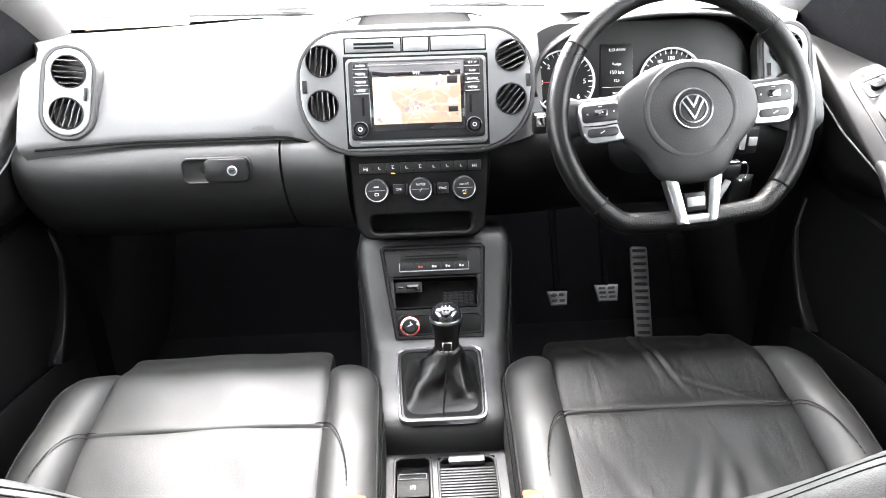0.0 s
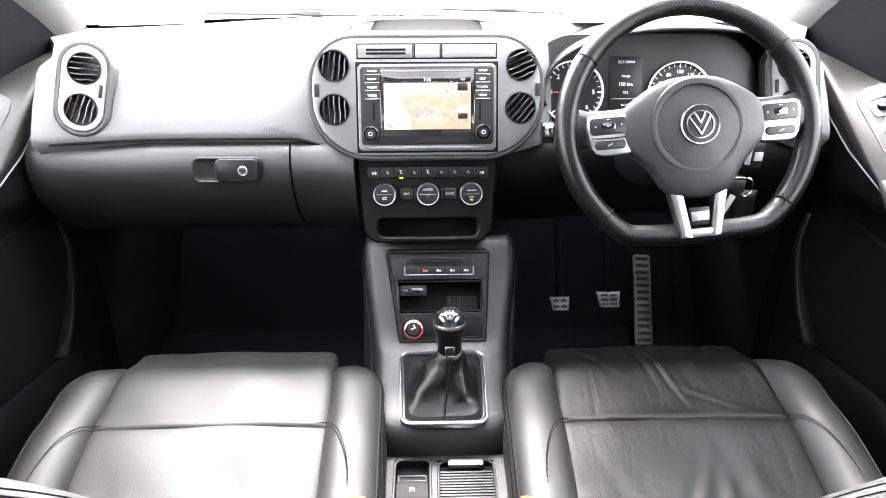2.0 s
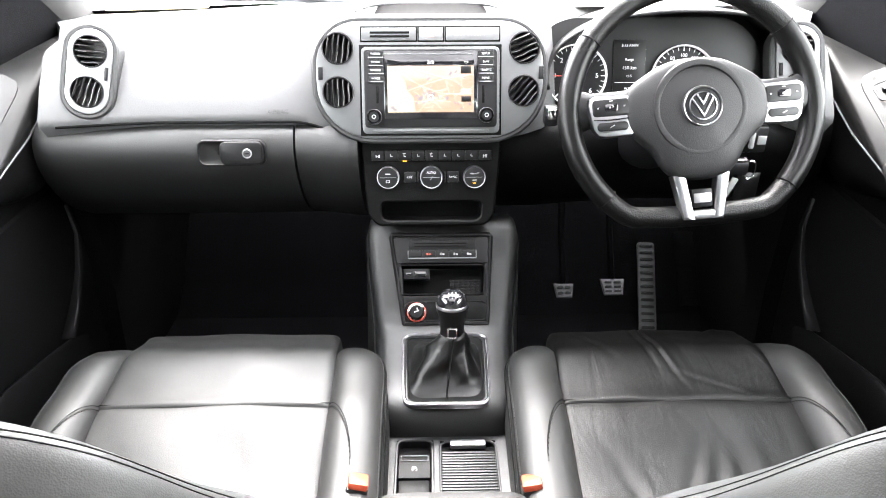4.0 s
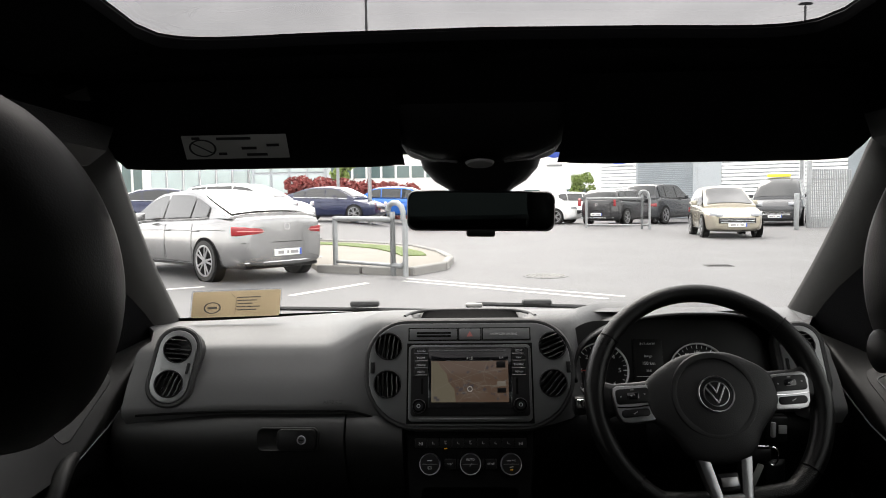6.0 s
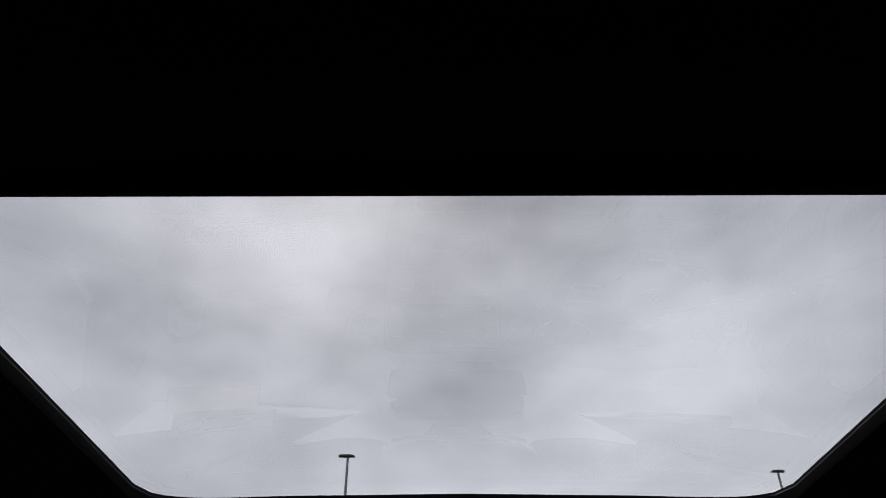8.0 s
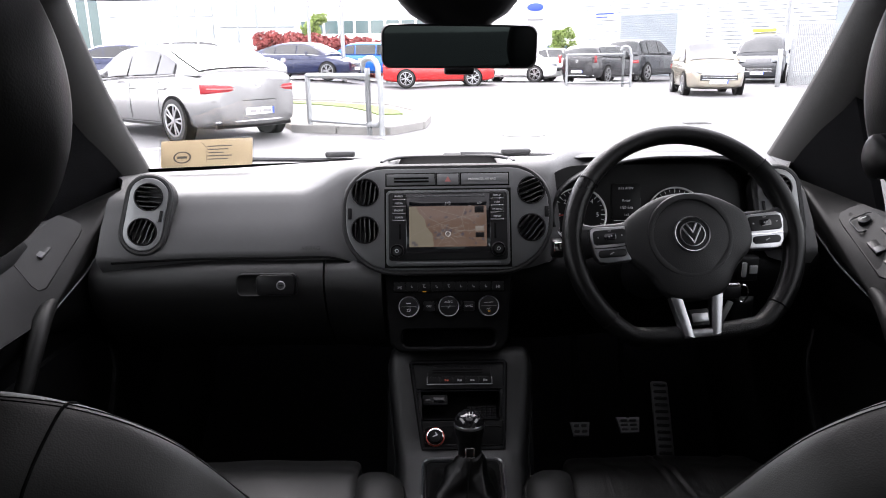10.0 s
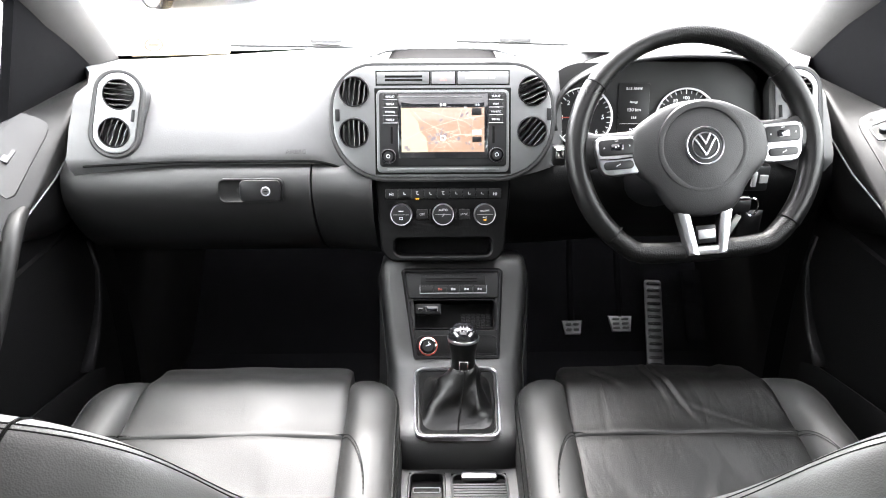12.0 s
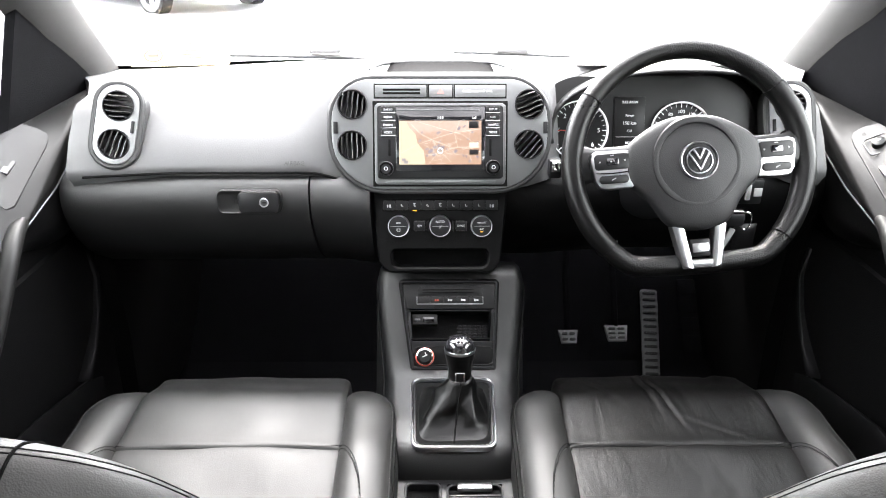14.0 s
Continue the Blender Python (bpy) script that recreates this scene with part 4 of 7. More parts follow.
# switches right of the wheel and light switch left of it
sw = thing("light_switch", "black plastic switch panel with chrome detail on the dashboard", "switch", (0.205, -0.03, 1.0))
bm = B()
box(bm, (0.185, -0.030, 1.010), (0.020, 0.02, 0.030), 0.003)
part("body", bm, SMOOTH, sw)
bm = B()
box(bm, (0.185, -0.043, 1.016), (0.014, 0.006, 0.016), 0.002)
part("cap", bm, CHROME, sw)
sw = thing("dimmer_switch", "small black dimmer switch panel below the dashboard edge", "switch", (0.52, -0.03, 0.93))
bm = B()
box(bm, (0.515, -0.012, 0.965), (0.038, 0.02, 0.044), 0.004, None)
part("body", bm, SMOOTH, sw)
bm = B()
box(bm, (0.508, -0.024, 0.965), (0.008, 0.006, 0.026), 0.002)
box(bm, (0.524, -0.023, 0.965), (0.014, 0.003, 0.014), 0.001)
part("wheel", bm, GREY_INK, sw)

# ---- steering wheel ----
WHL = T(0.366, -0.118, 1.045) @ R(64, "X") @ R(4.5, "Z")
wheel = thing("steering_wheel", "black leather flat-bottomed steering wheel with silver spokes", "steering wheel", (0.366, -0.118, 1.045))


def rim_pt(deg, r=0.1715):
    a = radians(deg)
    x, y = r * math.cos(a), r * math.sin(a)
    f = 0.142
    if y < -f:
        y = -f - (-y - f) * 0.18
    return (x, y, 0.0)


def rim(a0, a1, r=0.0175, name="rim", material=LEATHER, label=""):
    n = max(int(abs(a1 - a0) / 4), 4)
    pts = [Vector(rim_pt(a0 + (a1 - a0) * i / n)) for i in range(n + 1)]
    rings = []
    for i, p in enumerate(pts):
        t = (pts[min(i + 1, n)] - pts[max(i - 1, 0)]).normalized()
        s = Vector((t.y, -t.x, 0))
        rings.append([p + s * r * 0.92 * math.cos(2 * math.pi * j / 14) + Vector((0, 0, 1)) * r * 1.08 * math.sin(2 * math.pi * j / 14) for j in range(14)])
    bm = B()
    loft(bm, rings, True, True, WHL)
    return part(name, bm, material, wheel, label)


rim(38, 142, 0.0164, "rim_top", PERF, "perforated black leather section")
rim(-42, 38, 0.0174, "rim_grip", RIMLEATHER, "smooth black leather grip")
rim(142, 222, 0.0174, "rim_grip", RIMLEATHER, "smooth black leather grip")
rim(222, 318, 0.0164, "rim_bottom", PERF, "perforated black leather section")
for a in (38, 142, 222, -42):
    bm = B()
    p = Vector(rim_pt(a))
    tube(bm, [p + (R(a, "Z") @ Vector((0.0172 * math.cos(b), 0, 0.0194 * math.sin(b)))) for b in [2 * math.pi * k / 16 for k in range(16)]], 0.0007, 5, True, WHL)
    part("joint_ring", bm, SEAMDARK, wheel)
for s in (1, -1):
    # thumb swell and spoke arm
    bm = B()
    loft(bm, [[(s * x, y0 + dy * h, z0 + dz * d) for dy, dz in [(math.cos(2 * math.pi * j / 12), math.sin(2 * math.pi * j / 12)) for j in range(12)]] for x, y0, h, z0, d in ((0.06, 0.004, 0.032, 0.016, 0.012), (0.10, 0.006, 0.027, 0.010, 0.011), (0.14, 0.010, 0.024, 0.003, 0.010), (0.172, 0.012, 0.034, 0.0, 0.012))], True, True, WHL)
    part("spoke", bm, SMOOTH, wheel)
    bm = B()
    o = [(0.088, -0.026), (0.092, -0.029), (0.128, -0.030), (0.138, -0.027), (0.144, -0.018), (0.149, 0.014), (0.147, 0.023), (0.140, 0.027), (0.092, 0.025), (0.088, 0.022)]
    o = [(s * x, y) for x, y in o]
    prism(bm, o if s > 0 else o[::-1], 0.010, 0.0255, 0.0035, WHL)
    bz = part("button_plate", bm, SATIN, wheel, "satin silver plate with black buttons")
    for y0, y1, xa, xb in ((-0.0015, 0.0215, 0.093, 0.144), (-0.0215, -0.0095, 0.096, 0.139)):
        bm = B()
        o = rrect(xb - xa, y1 - y0, 0.0055, 5, s * (xa + xb) / 2, (y0 + y1) / 2)
        prism(bm, o, 0.020, 0.0275, 0.0016, WHL)
        bt = part("button", bm, SMOOTH, bz, "black rubber-faced button")
        if y0 > -0.01:
            bm = B()
            prism(bm, rrect(0.018, 0.0105, 0.003, 4, s * 0.1185, 0.0100), 0.0265, 0.0292, 0.0012, WHL)
            part("rocker", bm, GLOSS, bt)
            bm = B()
            for dx in (-0.018, -0.002, 0.002, 0.018):
                box(bm, (s * 0.1185 + dx, 0.010 + 0.001 * (dx > 0), 0.0294 if abs(dx) < 0.01 else 0.0277), (0.0022, 0.0022, 0.0004), 0, WHL)
            box(bm, (s * 0.1185, 0.0188, 0.0277), (0.005, 0.0013, 0.0004), 0, WHL)
            part("symbol", bm, GREY_INK, bt)
            bm = B()
            tube(bm, [(s * (0.094 + 0.0496 * k / 8), -0.0055 - 0.0012 * math.sin(k / 8 * math.pi), 0.0258) for k in range(9)], 0.0011, 6, False, WHL)
            part("plate_ridge", bm, CHROME, bz)
        else:
            bm = B()
            box(bm, (s * 0.1185, -0.0155, 0.0277), (0.007, 0.0013, 0.0004), 0, WHL @ T(s * 0.1185, -0.0155, 0) @ R(25, "Z") @ T(-s * 0.1185, 0.0155, 0))
            part("symbol", bm, GREY_INK, bt)
# airbag pad with arms
hub_o = []
for x, y in ((0.102, 0.028), (0.075, 0.047), (0.045, 0.064), (0.020, 0.070), (-0.020, 0.070), (-0.045, 0.064), (-0.075, 0.047), (-0.102, 0.028), (-0.102, -0.022), (-0.080, -0.040), (-0.058, -0.062), (-0.046, -0.100), (0.046, -0.100), (0.058, -0.062), (0.080, -0.040), (0.102, -0.022)):
    hub_o.append((x, y))
bm = B()
rings = []
for k, z in ((1.0, 0.0), (1.0, 0.016), (0.985, 0.024), (0.95, 0.029), (0.86, 0.033), (0.6, 0.038), (0.3, 0.041), (0.02, 0.042)):
    rings.append([(x * k, (y + 0.01) * k - 0.01, z - 0.06 * abs(x * k) ** 1.6) for x, y in hub_o])
loft(bm, rings, True, True, WHL)
pad = part("airbag_pad", bm, PADBLACK, wheel, "dark grey grained airbag cover", angle=60)
sub = pad.modifiers.new("round", "SUBSURF")
sub.levels = sub.render_levels = 2
bm = B()
lathe(bm, [(0.066, 0.030), (0.0635, 0.0375), (0.060, 0.0385), (0.056, 0.0375), (0.0545, 0.034)], WHL, 48, False)
part("pad_ring", bm, PADBLACK, pad)
bm = B()
lathe(bm, [(0.0272, 0.036), (0.0270, 0.0445), (0.0262, 0.0462), (0.0250, 0.0455), (0.0244, 0.042)], WHL, 40, False)
em = part("emblem_ring", bm, SATIN, wheel, "chrome emblem ring")
bm = B()
lathe(bm, [(0.0250, 0.0435), (0.018, 0.0440), (0.0001, 0.0445)], WHL, 32, False)
part("emblem_disc", bm, SMOOTH, em)
bm = B()
lathe(bm, [(0.0190, 0.0436), (0.0188, 0.0460), (0.0178, 0.0462), (0.0172, 0.0440)], WHL, 36, False)
part("inner_ring", bm, SATIN, em)
for pts in (((-0.0075, 0.0158), (0, 0.0020), (0.0075, 0.0158)), ((-0.0140, 0.0100), (0, -0.0135), (0.0140, 0.0100))):
    for a, b in zip(pts, pts[1:]):
        v = Vector(b) - Vector(a)
        bm = B()
        box(bm, (v.length / 2, 0, 0.0450), (v.length + 0.0014, 0.0026, 0.003), 0.0007, WHL @ T(a[0], a[1], 0) @ R(math.degrees(math.atan2(v.y, v.x)), "Z"))
        part("emblem_bar", bm, SATIN, em, "plain chrome bar")
# lower silver spoke
bm = B()
for s in (1, -1):
    o = [(s * 0.022, -0.092), (s * 0.040, -0.090), (s * 0.028, -0.150), (s * 0.012, -0.152)]
    prism(bm, o[::-1] if s > 0 else o, 0.006, 0.024, 0.003, WHL)
prism(bm, [(-0.027, -0.152), (0.027, -0.152), (0.023, -0.139), (-0.023, -0.139)], 0.006, 0.0235, 0.003, WHL)
sp = part("lower_spoke", bm, SATIN, wheel, "silver forked lower spoke")
bm = B()
box(bm, (0, -0.123, 0.014), (0.030, 0.026, 0.014), 0.003, WHL)
bd = part("badge_block", bm, SMOOTH, sp)
bm = B()
box(bm, (0, -0.123, 0.0215), (0.024, 0.013, 0.002), 0.0008, WHL)
part("badge", bm, ALU, bd, "plain silver badge")
# column shroud, stalks, ignition key
bm = B()
loft(bm, [ring(0.055, z, 20, 1.0, 0.9) for z in (-0.20, -0.12, -0.03, 0.004)], True, True, WHL @ T(0, -0.02, 0))
part("column_shroud", bm, SMOOTH, wheel, "black steering column cover")
for s in (1, -1):
    bm = B()
    tube(bm, [(s * 0.05, 0.01, -0.055), (s * 0.10, 0.018, -0.055), (s * 0.165, 0.025, -0.050)], [0.007, 0.007, 0.009], 8, False, WHL)
    part("stalk", bm, SMOOTH, wheel, "black control stalk")
key = thing("car_key", "black folding car key with ring and white tag in the ignition", "key", (0.44, -0.09, 0.95))
bm = B()
box(bm, (0.443, -0.125, 0.962), (0.034, 0.018, 0.022), 0.005)
part("key_head", bm, SMOOTH, key)
bm = B()
box(bm, (0.443, -0.129, 0.9755), (0.026, 0.010, 0.003), 0.001)
part("blade", bm, CHROME, key)
bm = B()
tube(bm, [(0.462 + 0.009 * math.cos(a), -0.130, 0.960 + 0.014 * math.sin(a)) for a in [2 * math.pi * k / 16 for k in range(16)]], 0.0013, 6, True)
part("ring", bm, CHROME, key)
bm = B()
box(bm, (0.437, -0.128, 0.925), (0.010, 0.004, 0.046), 0.0015, T(0.437, 0, 0.925) @ R(22, "Y") @ T(-0.437, 0, -0.925))
part("tag", bm, LABEL, key, "white plastic tag")
bm = B()
pillow(bm, lambda u, v: (0.468 + 0.017 * u, -0.120, 0.925 + 0.026 * v), (0, -1, 0), 0.008, 10, 10, 3, 0.5)
part("fob", bm, SMOOTH, key, "black key fob")

# ---- centre console ----
CX = 0.020
cons = thing("centre_console", "black grained plastic centre console round the gear lever", "console", (CX, -0.2, 0.36))


def cons_sec(y, z, wt, wb, zb=0.36):
    """A cross section of the console's hull."""
    return [(CX - wb, y, zb), (CX - lerp(wt, wb, 0.45), y, lerp(z, zb, 0.35)), (CX - wt - 0.006, y, z - 0.035), (CX - wt, y, z - 0.012), (CX - wt + 0.012, y, z - 0.001), (CX - wt * 0.6, y, z),
            (CX + wt * 0.6, y, z), (CX + wt - 0.012, y, z - 0.001), (CX + wt, y, z - 0.012), (CX + wt + 0.006, y, z - 0.035), (CX + lerp(wt, wb, 0.45), y, lerp(z, zb, 0.35)), (CX + wb, y, zb)]


bm = B()
loft(bm, [cons_sec(*q) for q in ((0.06, 0.800, 0.128, 0.150), (0.012, 0.813, 0.126, 0.150), (-0.004, 0.802, 0.124, 0.148), (-0.016, 0.786, 0.122, 0.145), (-0.05, 0.740, 0.116, 0.138), (-0.082, 0.697, 0.110, 0.131), (-0.098, 0.676, 0.107, 0.128), (-0.12, 0.664, 0.105, 0.122),
                                 (-0.20, 0.655, 0.103, 0.115), (-0.245, 0.650, 0.101, 0.112), (-0.262, 0.645, 0.099, 0.110), (-0.274, 0.635, 0.096, 0.106), (-0.282, 0.620, 0.091, 0.100), (-0.287, 0.604, 0.084, 0.092), (-0.289, 0.50, 0.080, 0.086))])
bmesh.ops.delete(bm, geom=[f for f in bm.faces if abs(f.calc_center_median().x - CX) < 0.01 and -0.075 < f.calc_center_median().y < -0.02 and f.calc_center_median().z > 0.66], context="FACES")
part("hull", bm, TRAYGREY, cons, angle=60)
bm = B()
loft(bm, [cons_sec(*q) for q in ((-0.265, 0.583, 0.088, 0.096), (-0.45, 0.583, 0.092, 0.100), (-0.60, 0.583, 0.096, 0.104), (-0.95, 0.583, 0.100, 0.108))])
part("rear_hull", bm, HARD, cons, angle=60)
bm = B()
for x0, x1, y0, y1 in ((CX - 0.092, -0.0525, -0.90, -0.265), (-0.0525, 0.0005, -0.294, -0.265), (-0.0525, 0.0005, -0.90, -0.405), (0.0005, 0.0105, -0.90, -0.265), (0.0105, 0.0925, -0.296, -0.265), (0.0105, 0.0925, -0.90, -0.455), (0.0925, CX + 0.092, -0.90, -0.265)):
    box(bm, ((x0 + x1) / 2, (y0 + y1) / 2, 0.5915), (x1 - x0, y1 - y0, 0.017), 0.0)
part("tray_top", bm, TRAYGREY, cons, "grained dark grey tray behind the gear lever")
for s in (-1, 1):
    bm = B()
    tube(bm, [(CX + s * (w + 0.008), y, z - 0.012) for y, z, w in ((0.0, 0.79, 0.124), (-0.05, 0.732, 0.117), (-0.098, 0.668, 0.108), (-0.16, 0.64, 0.106), (-0.24, 0.60, 0.104), (-0.265, 0.585, 0.102))], 0.0012, 5)
    part("side_seam", bm, SEAMDARK, cons)


def nu(px):
    return (px - 795) * 0.00093


def nv(py):
    return (655 - py) * 0.00094


def nbox(bm, x0, y0, x1, y1, z0, z1, bev=0.0008):
    return box(bm, ((nu(x0) + nu(x1)) / 2, (nv(y0) + nv(y1)) / 2, (z0 + z1) / 2), (abs(nu(x1) - nu(x0)), abs(nv(y1) - nv(y0)), abs(z1 - z0)), bev, NEC)


# control block on the neck: frame, disc slot, keys, storage bin, dial
bm = B()
fo = [(nu(x), nv(y)) for x, y in ((722, 660), (875, 660), (884, 500), (880, 496), (703, 496), (699, 500))]
fi = [(nu(x), nv(y)) for x, y in ((727, 654), (871, 654), (879, 503), (877, 501), (706, 501), (704, 503))]
frame_plate(bm, fo, fi, -0.004, 0.006, NEC, 0.0015)
nf = part("block_frame", bm, SMOOTH, cons, "black frame round the switch block")
bm = B()
tube(bm, [(x, y, 0.0015) for x, y in fo], 0.0022, 5, True, NEC)
part("frame_gap", bm, SEAMDARK, nf)
bm = B()
nbox(bm, 706, 503, 878, 549, -0.01, 0.0035, 0.001)
part("disc_panel", bm, SMOOTH, cons)
bm = B()
nbox(bm, 733, 508, 854, 524, 0.002, 0.0042, 0.0006)
sl = part("disc_unit", bm, SMOOTH, cons)
for py in (513.5, 518.5):
    bm = B()
    nbox(bm, 742, py - 1.2, 838, py + 1.2, 0.004, 0.0048, 0.0002)
    part("slit", bm, SEAMDARK, sl)
bm = B()
nbox(bm, 731, 539.5, 856, 541, 0.003, 0.0048, 0.0003)
nbox(bm, 731, 526, 732, 541, 0.003, 0.0048, 0.0003)
nbox(bm, 855, 526, 856, 541, 0.003, 0.0048, 0.0003)
part("key_strip_edge", bm, ALU, cons, "thin silver edge of the key strip")
for k in range(5):
    bm = B()
    nbox(bm, 732 + 24.6 * k + 0.5, 526.5, 732 + 24.6 * (k + 1) - 0.5, 539, 0.002, 0.0058, 0.0008)
    kb = part("key", bm, SMOOTH, cons)
    if k:
        bm = B()
        x = 732 + 24.6 * (k + 0.5)
        nbox(bm, x - 4, 531, x - 1, 535, 0.0057, 0.0061, 0.0001)
        nbox(bm, x, 532, x + 4, 535, 0.0057, 0.0061, 0.0001)
        part("symbol", bm, BUCKLE if k == 1 else WHITE_INK, kb)
# storage bin with socket and rubber mat
bm = B()
bo_ = rrect(nu(872) - nu(712), nv(551) - nv(606), 0.008, 5, (nu(872) + nu(712)) / 2, (nv(551) + nv(606)) / 2)
frame_plate(bm, bo_, inset(bo_, 0.0025), -0.060, 0.002, NEC, 0.0006)
prism(bm, bo_, -0.062, -0.058, 0, NEC)
bn = part("bin", bm, HARD, cons, "dark open storage bin")
bm = B()
nbox(bm, 722, 558, 770, 577, -0.030, -0.006, 0.001)
so = part("socket_panel", bm, SMOOTH, bn)
bm = B()
nbox(bm, 742, 563, 764, 573, -0.0065, -0.0054, 0.0004)
nbox(bm, 728, 566, 737, 570, -0.0065, -0.0054, 0.0004)
part("socket", bm, GLOSS, so)
bm = B()
for a in range(6):
    for b in range(5):
        nbox(bm, 808 + 9.5 * a, 578 + 5 * b, 815 + 9.5 * a, 581 + 5 * b, -0.022, -0.018, 0.0004)
part("rubber_mat", bm, SMOOTH, bn, "ribbed black rubber mat")
bm = B()
nbox(bm, 722, 608, 876, 655, -0.01, 0.0035, 0.0015)
part("dial_panel", bm, HARD, cons)
bm = B()
o = rrect(0.145, 0.034, 0.016, 6, nu(800), nv(635))
frame_plate(bm, o, inset(o, 0.0022), 0.002, 0.0050, NEC, 0.0006)
part("dial_rim", bm, SMOOTH, cons)
dm = NEC @ T(nu(746.5), nv(637), 0)
bm = B()
lathe(bm, [(0.0162, 0.003), (0.0160, 0.007), (0.0148, 0.0075)], dm, 36)
rr_ = part("dial_glow_ring", bm, RED, cons, "red-lit ring round the drive dial")
bm = B()
lathe(bm, [(0.0145, 0.006), (0.0142, 0.013), (0.0128, 0.0138), (0.0118, 0.012)], dm, 36, False)
part("dial_ring", bm, CHROME, rr_)
bm = B()
lathe(bm, [(0.0120, 0.010), (0.0110, 0.0165), (0.0095, 0.018), (0.0001, 0.0182)], dm, 30, False)
dk = part("dial_knob", bm, SMOOTH, rr_)
bm = B()
box(bm, (0.0005, 0.001, 0.0185), (0.009, 0.0016, 0.0006), 0, dm @ R(20, "Z"))
box(bm, (0.003, 0.0035, 0.0185), (0.0016, 0.006, 0.0006), 0, dm @ R(20, "Z"))
part("mark", bm, WHITE_INK, dk)

# gear lever: chrome-edged gaiter frame, leather gaiter, knob
lever = thing("gear_lever", "black leather-wrapped gear lever with chrome-topped knob and gaiter", "gear lever", (CX, -0.2, 0.65))
BOO = T(CX + 0.001, -0.201, 0.6585) @ R(6.5, "X")


def trap(wt, wb, h, r, cy=0.0):
    return [(x * (lerp(wb, wt, (y + h / 2) / h)) / 0.1, y + cy) for x, y in rrect(0.1, h, r, 5)]


bm = B()
frame_plate(bm, trap(0.139, 0.129, 0.155, 0.016), trap(0.132, 0.122, 0.148, 0.013), -0.004, 0.006, BOO, 0.002)
gf_ = part("gaiter_frame", bm, SATIN, lever, "satin silver frame round the gaiter")
bm = B()
frame_plate(bm, trap(0.132, 0.122, 0.148, 0.013), trap(0.122, 0.112, 0.138, 0.009), -0.004, 0.004, BOO, 0.0015)
part("inner_frame", bm, SMOOTH, gf_)
bm = B()
prism(bm, trap(0.126, 0.116, 0.142, 0.008), -0.004, 0.001, 0, BOO)
part("gaiter_well", bm, SEAMDARK, lever)
bm = B()
rings = []
for k in range(15):
    t = k / 14
    z = lerp(0.0, 0.062, t)
    w = lerp(0.056, 0.0175, t ** 0.62)
    h = lerp(0.064, 0.0175, t ** 0.55)
    rg = []
    for j in range(72):
        a = 2 * math.pi * j / 72
        p = 2.0 + 4.0 * (1 - t) ** 2
        c, s_ = math.cos(a), math.sin(a)
        q = (abs(c) ** p + abs(s_) ** p) ** (-1 / p)
        fold = 1 + (0.24 * (0.5 - abs(math.sin(1.5 * a + 2.6 * t + 0.4))) + 0.17 * (0.5 - abs(math.sin(2.5 * a - 4.2 * t + 1.0))) + 0.06 * noise.noise((c * 2, s_ * 2, t * 5))) * math.sin(math.pi * min(t * 1.05, 1)) ** 0.7
        rg.append((w * q * c * fold + 0.012 * t, h * q * s_ * fold + 0.018 * t, z + 0.008 * math.sin(2 * a + 1) * math.sin(math.pi * t)))
    rings.append(rg)
loft(bm, rings, True, True, BOO)
part("gaiter", bm, GAITER, lever, "crumpled black leather gaiter", angle=80)
bm = B()
tube(bm, [(0.012 * t, -lerp(0.0655, 0.0185, t ** 0.55) * (1 + 0.02 * math.sin(9 * t)) + 0.018 * t, 0.001 + lerp(0.0, 0.062, t)) for t in [k / 16 for k in range(17)]], 0.0014, 5, False, BOO)
part("gaiter_seam", bm, SEAMDARK, lever)
KNB = T(CX + 0.011, -0.188, 0.714) @ R(-8, "X")
bm = B()
lathe(bm, [(0.0175, -0.002), (0.0182, 0.004), (0.0185, 0.018), (0.0200, 0.030), (0.0235, 0.044), (0.0242, 0.052)], KNB, 28)
part("knob_stem", bm, GAITER, lever, "black leather knob sleeve")
bm = B()
lathe(bm, [(0.0190, -0.001), (0.0196, 0.002), (0.0186, 0.005)], KNB, 28, False)
box(bm, (0, -0.0188, 0.013), (0.015, 0.003, 0.017), 0.0014, KNB)
part("collar", bm, CHROME, lever, "chrome collar")
bm = B()
box(bm, (0, -0.0204, 0.0135), (0.0115, 0.002, 0.013), 0.0008, KNB)
part("collar_button", bm, SMOOTH, lever)
bm = B()
lathe(bm, [(0.0240, 0.0495), (0.0247, 0.0515), (0.0246, 0.0535), (0.0238, 0.0550)], KNB, 36, False)
part("knob_ring", bm, SATIN, lever, "chrome ring round the knob cap")
bm = B()
lathe(bm, [(0.0238, 0.0535), (0.0232, 0.0590), (0.0212, 0.0650), (0.0180, 0.0695), (0.0132, 0.0728), (0.0070, 0.0745), (0.0001, 0.0750)], KNB, 36, False)
cap = part("knob_cap", bm, GLOSS, lever, "gloss black domed cap with gear pattern")
for dx in (-0.0052, 0, 0.0052):
    bm = B()
    box(bm, (dx, -0.001, 0.0750), (0.0008, 0.0085, 0.0005), 0, KNB @ R(10, "X"))
    part("pattern_line", bm, WHITE_INK, cap)
bm = B()
box(bm, (0.0, -0.001, 0.0751), (0.0112, 0.0008, 0.0005), 0, KNB @ R(10, "X"))
part("pattern_line", bm, WHITE_INK, cap)
for wd, dx, dy in (("1", -0.0052, 0.0055), ("3", 0, 0.0055), ("5", 0.0052, 0.0055), ("2", -0.0052, -0.0080), ("4", 0, -0.0080), ("6", 0.0052, -0.0080)):
    text(wd, 0.0040, KNB @ R(10, "X") @ T(dx, dy, 0.0747), WHITE_INK, cap)

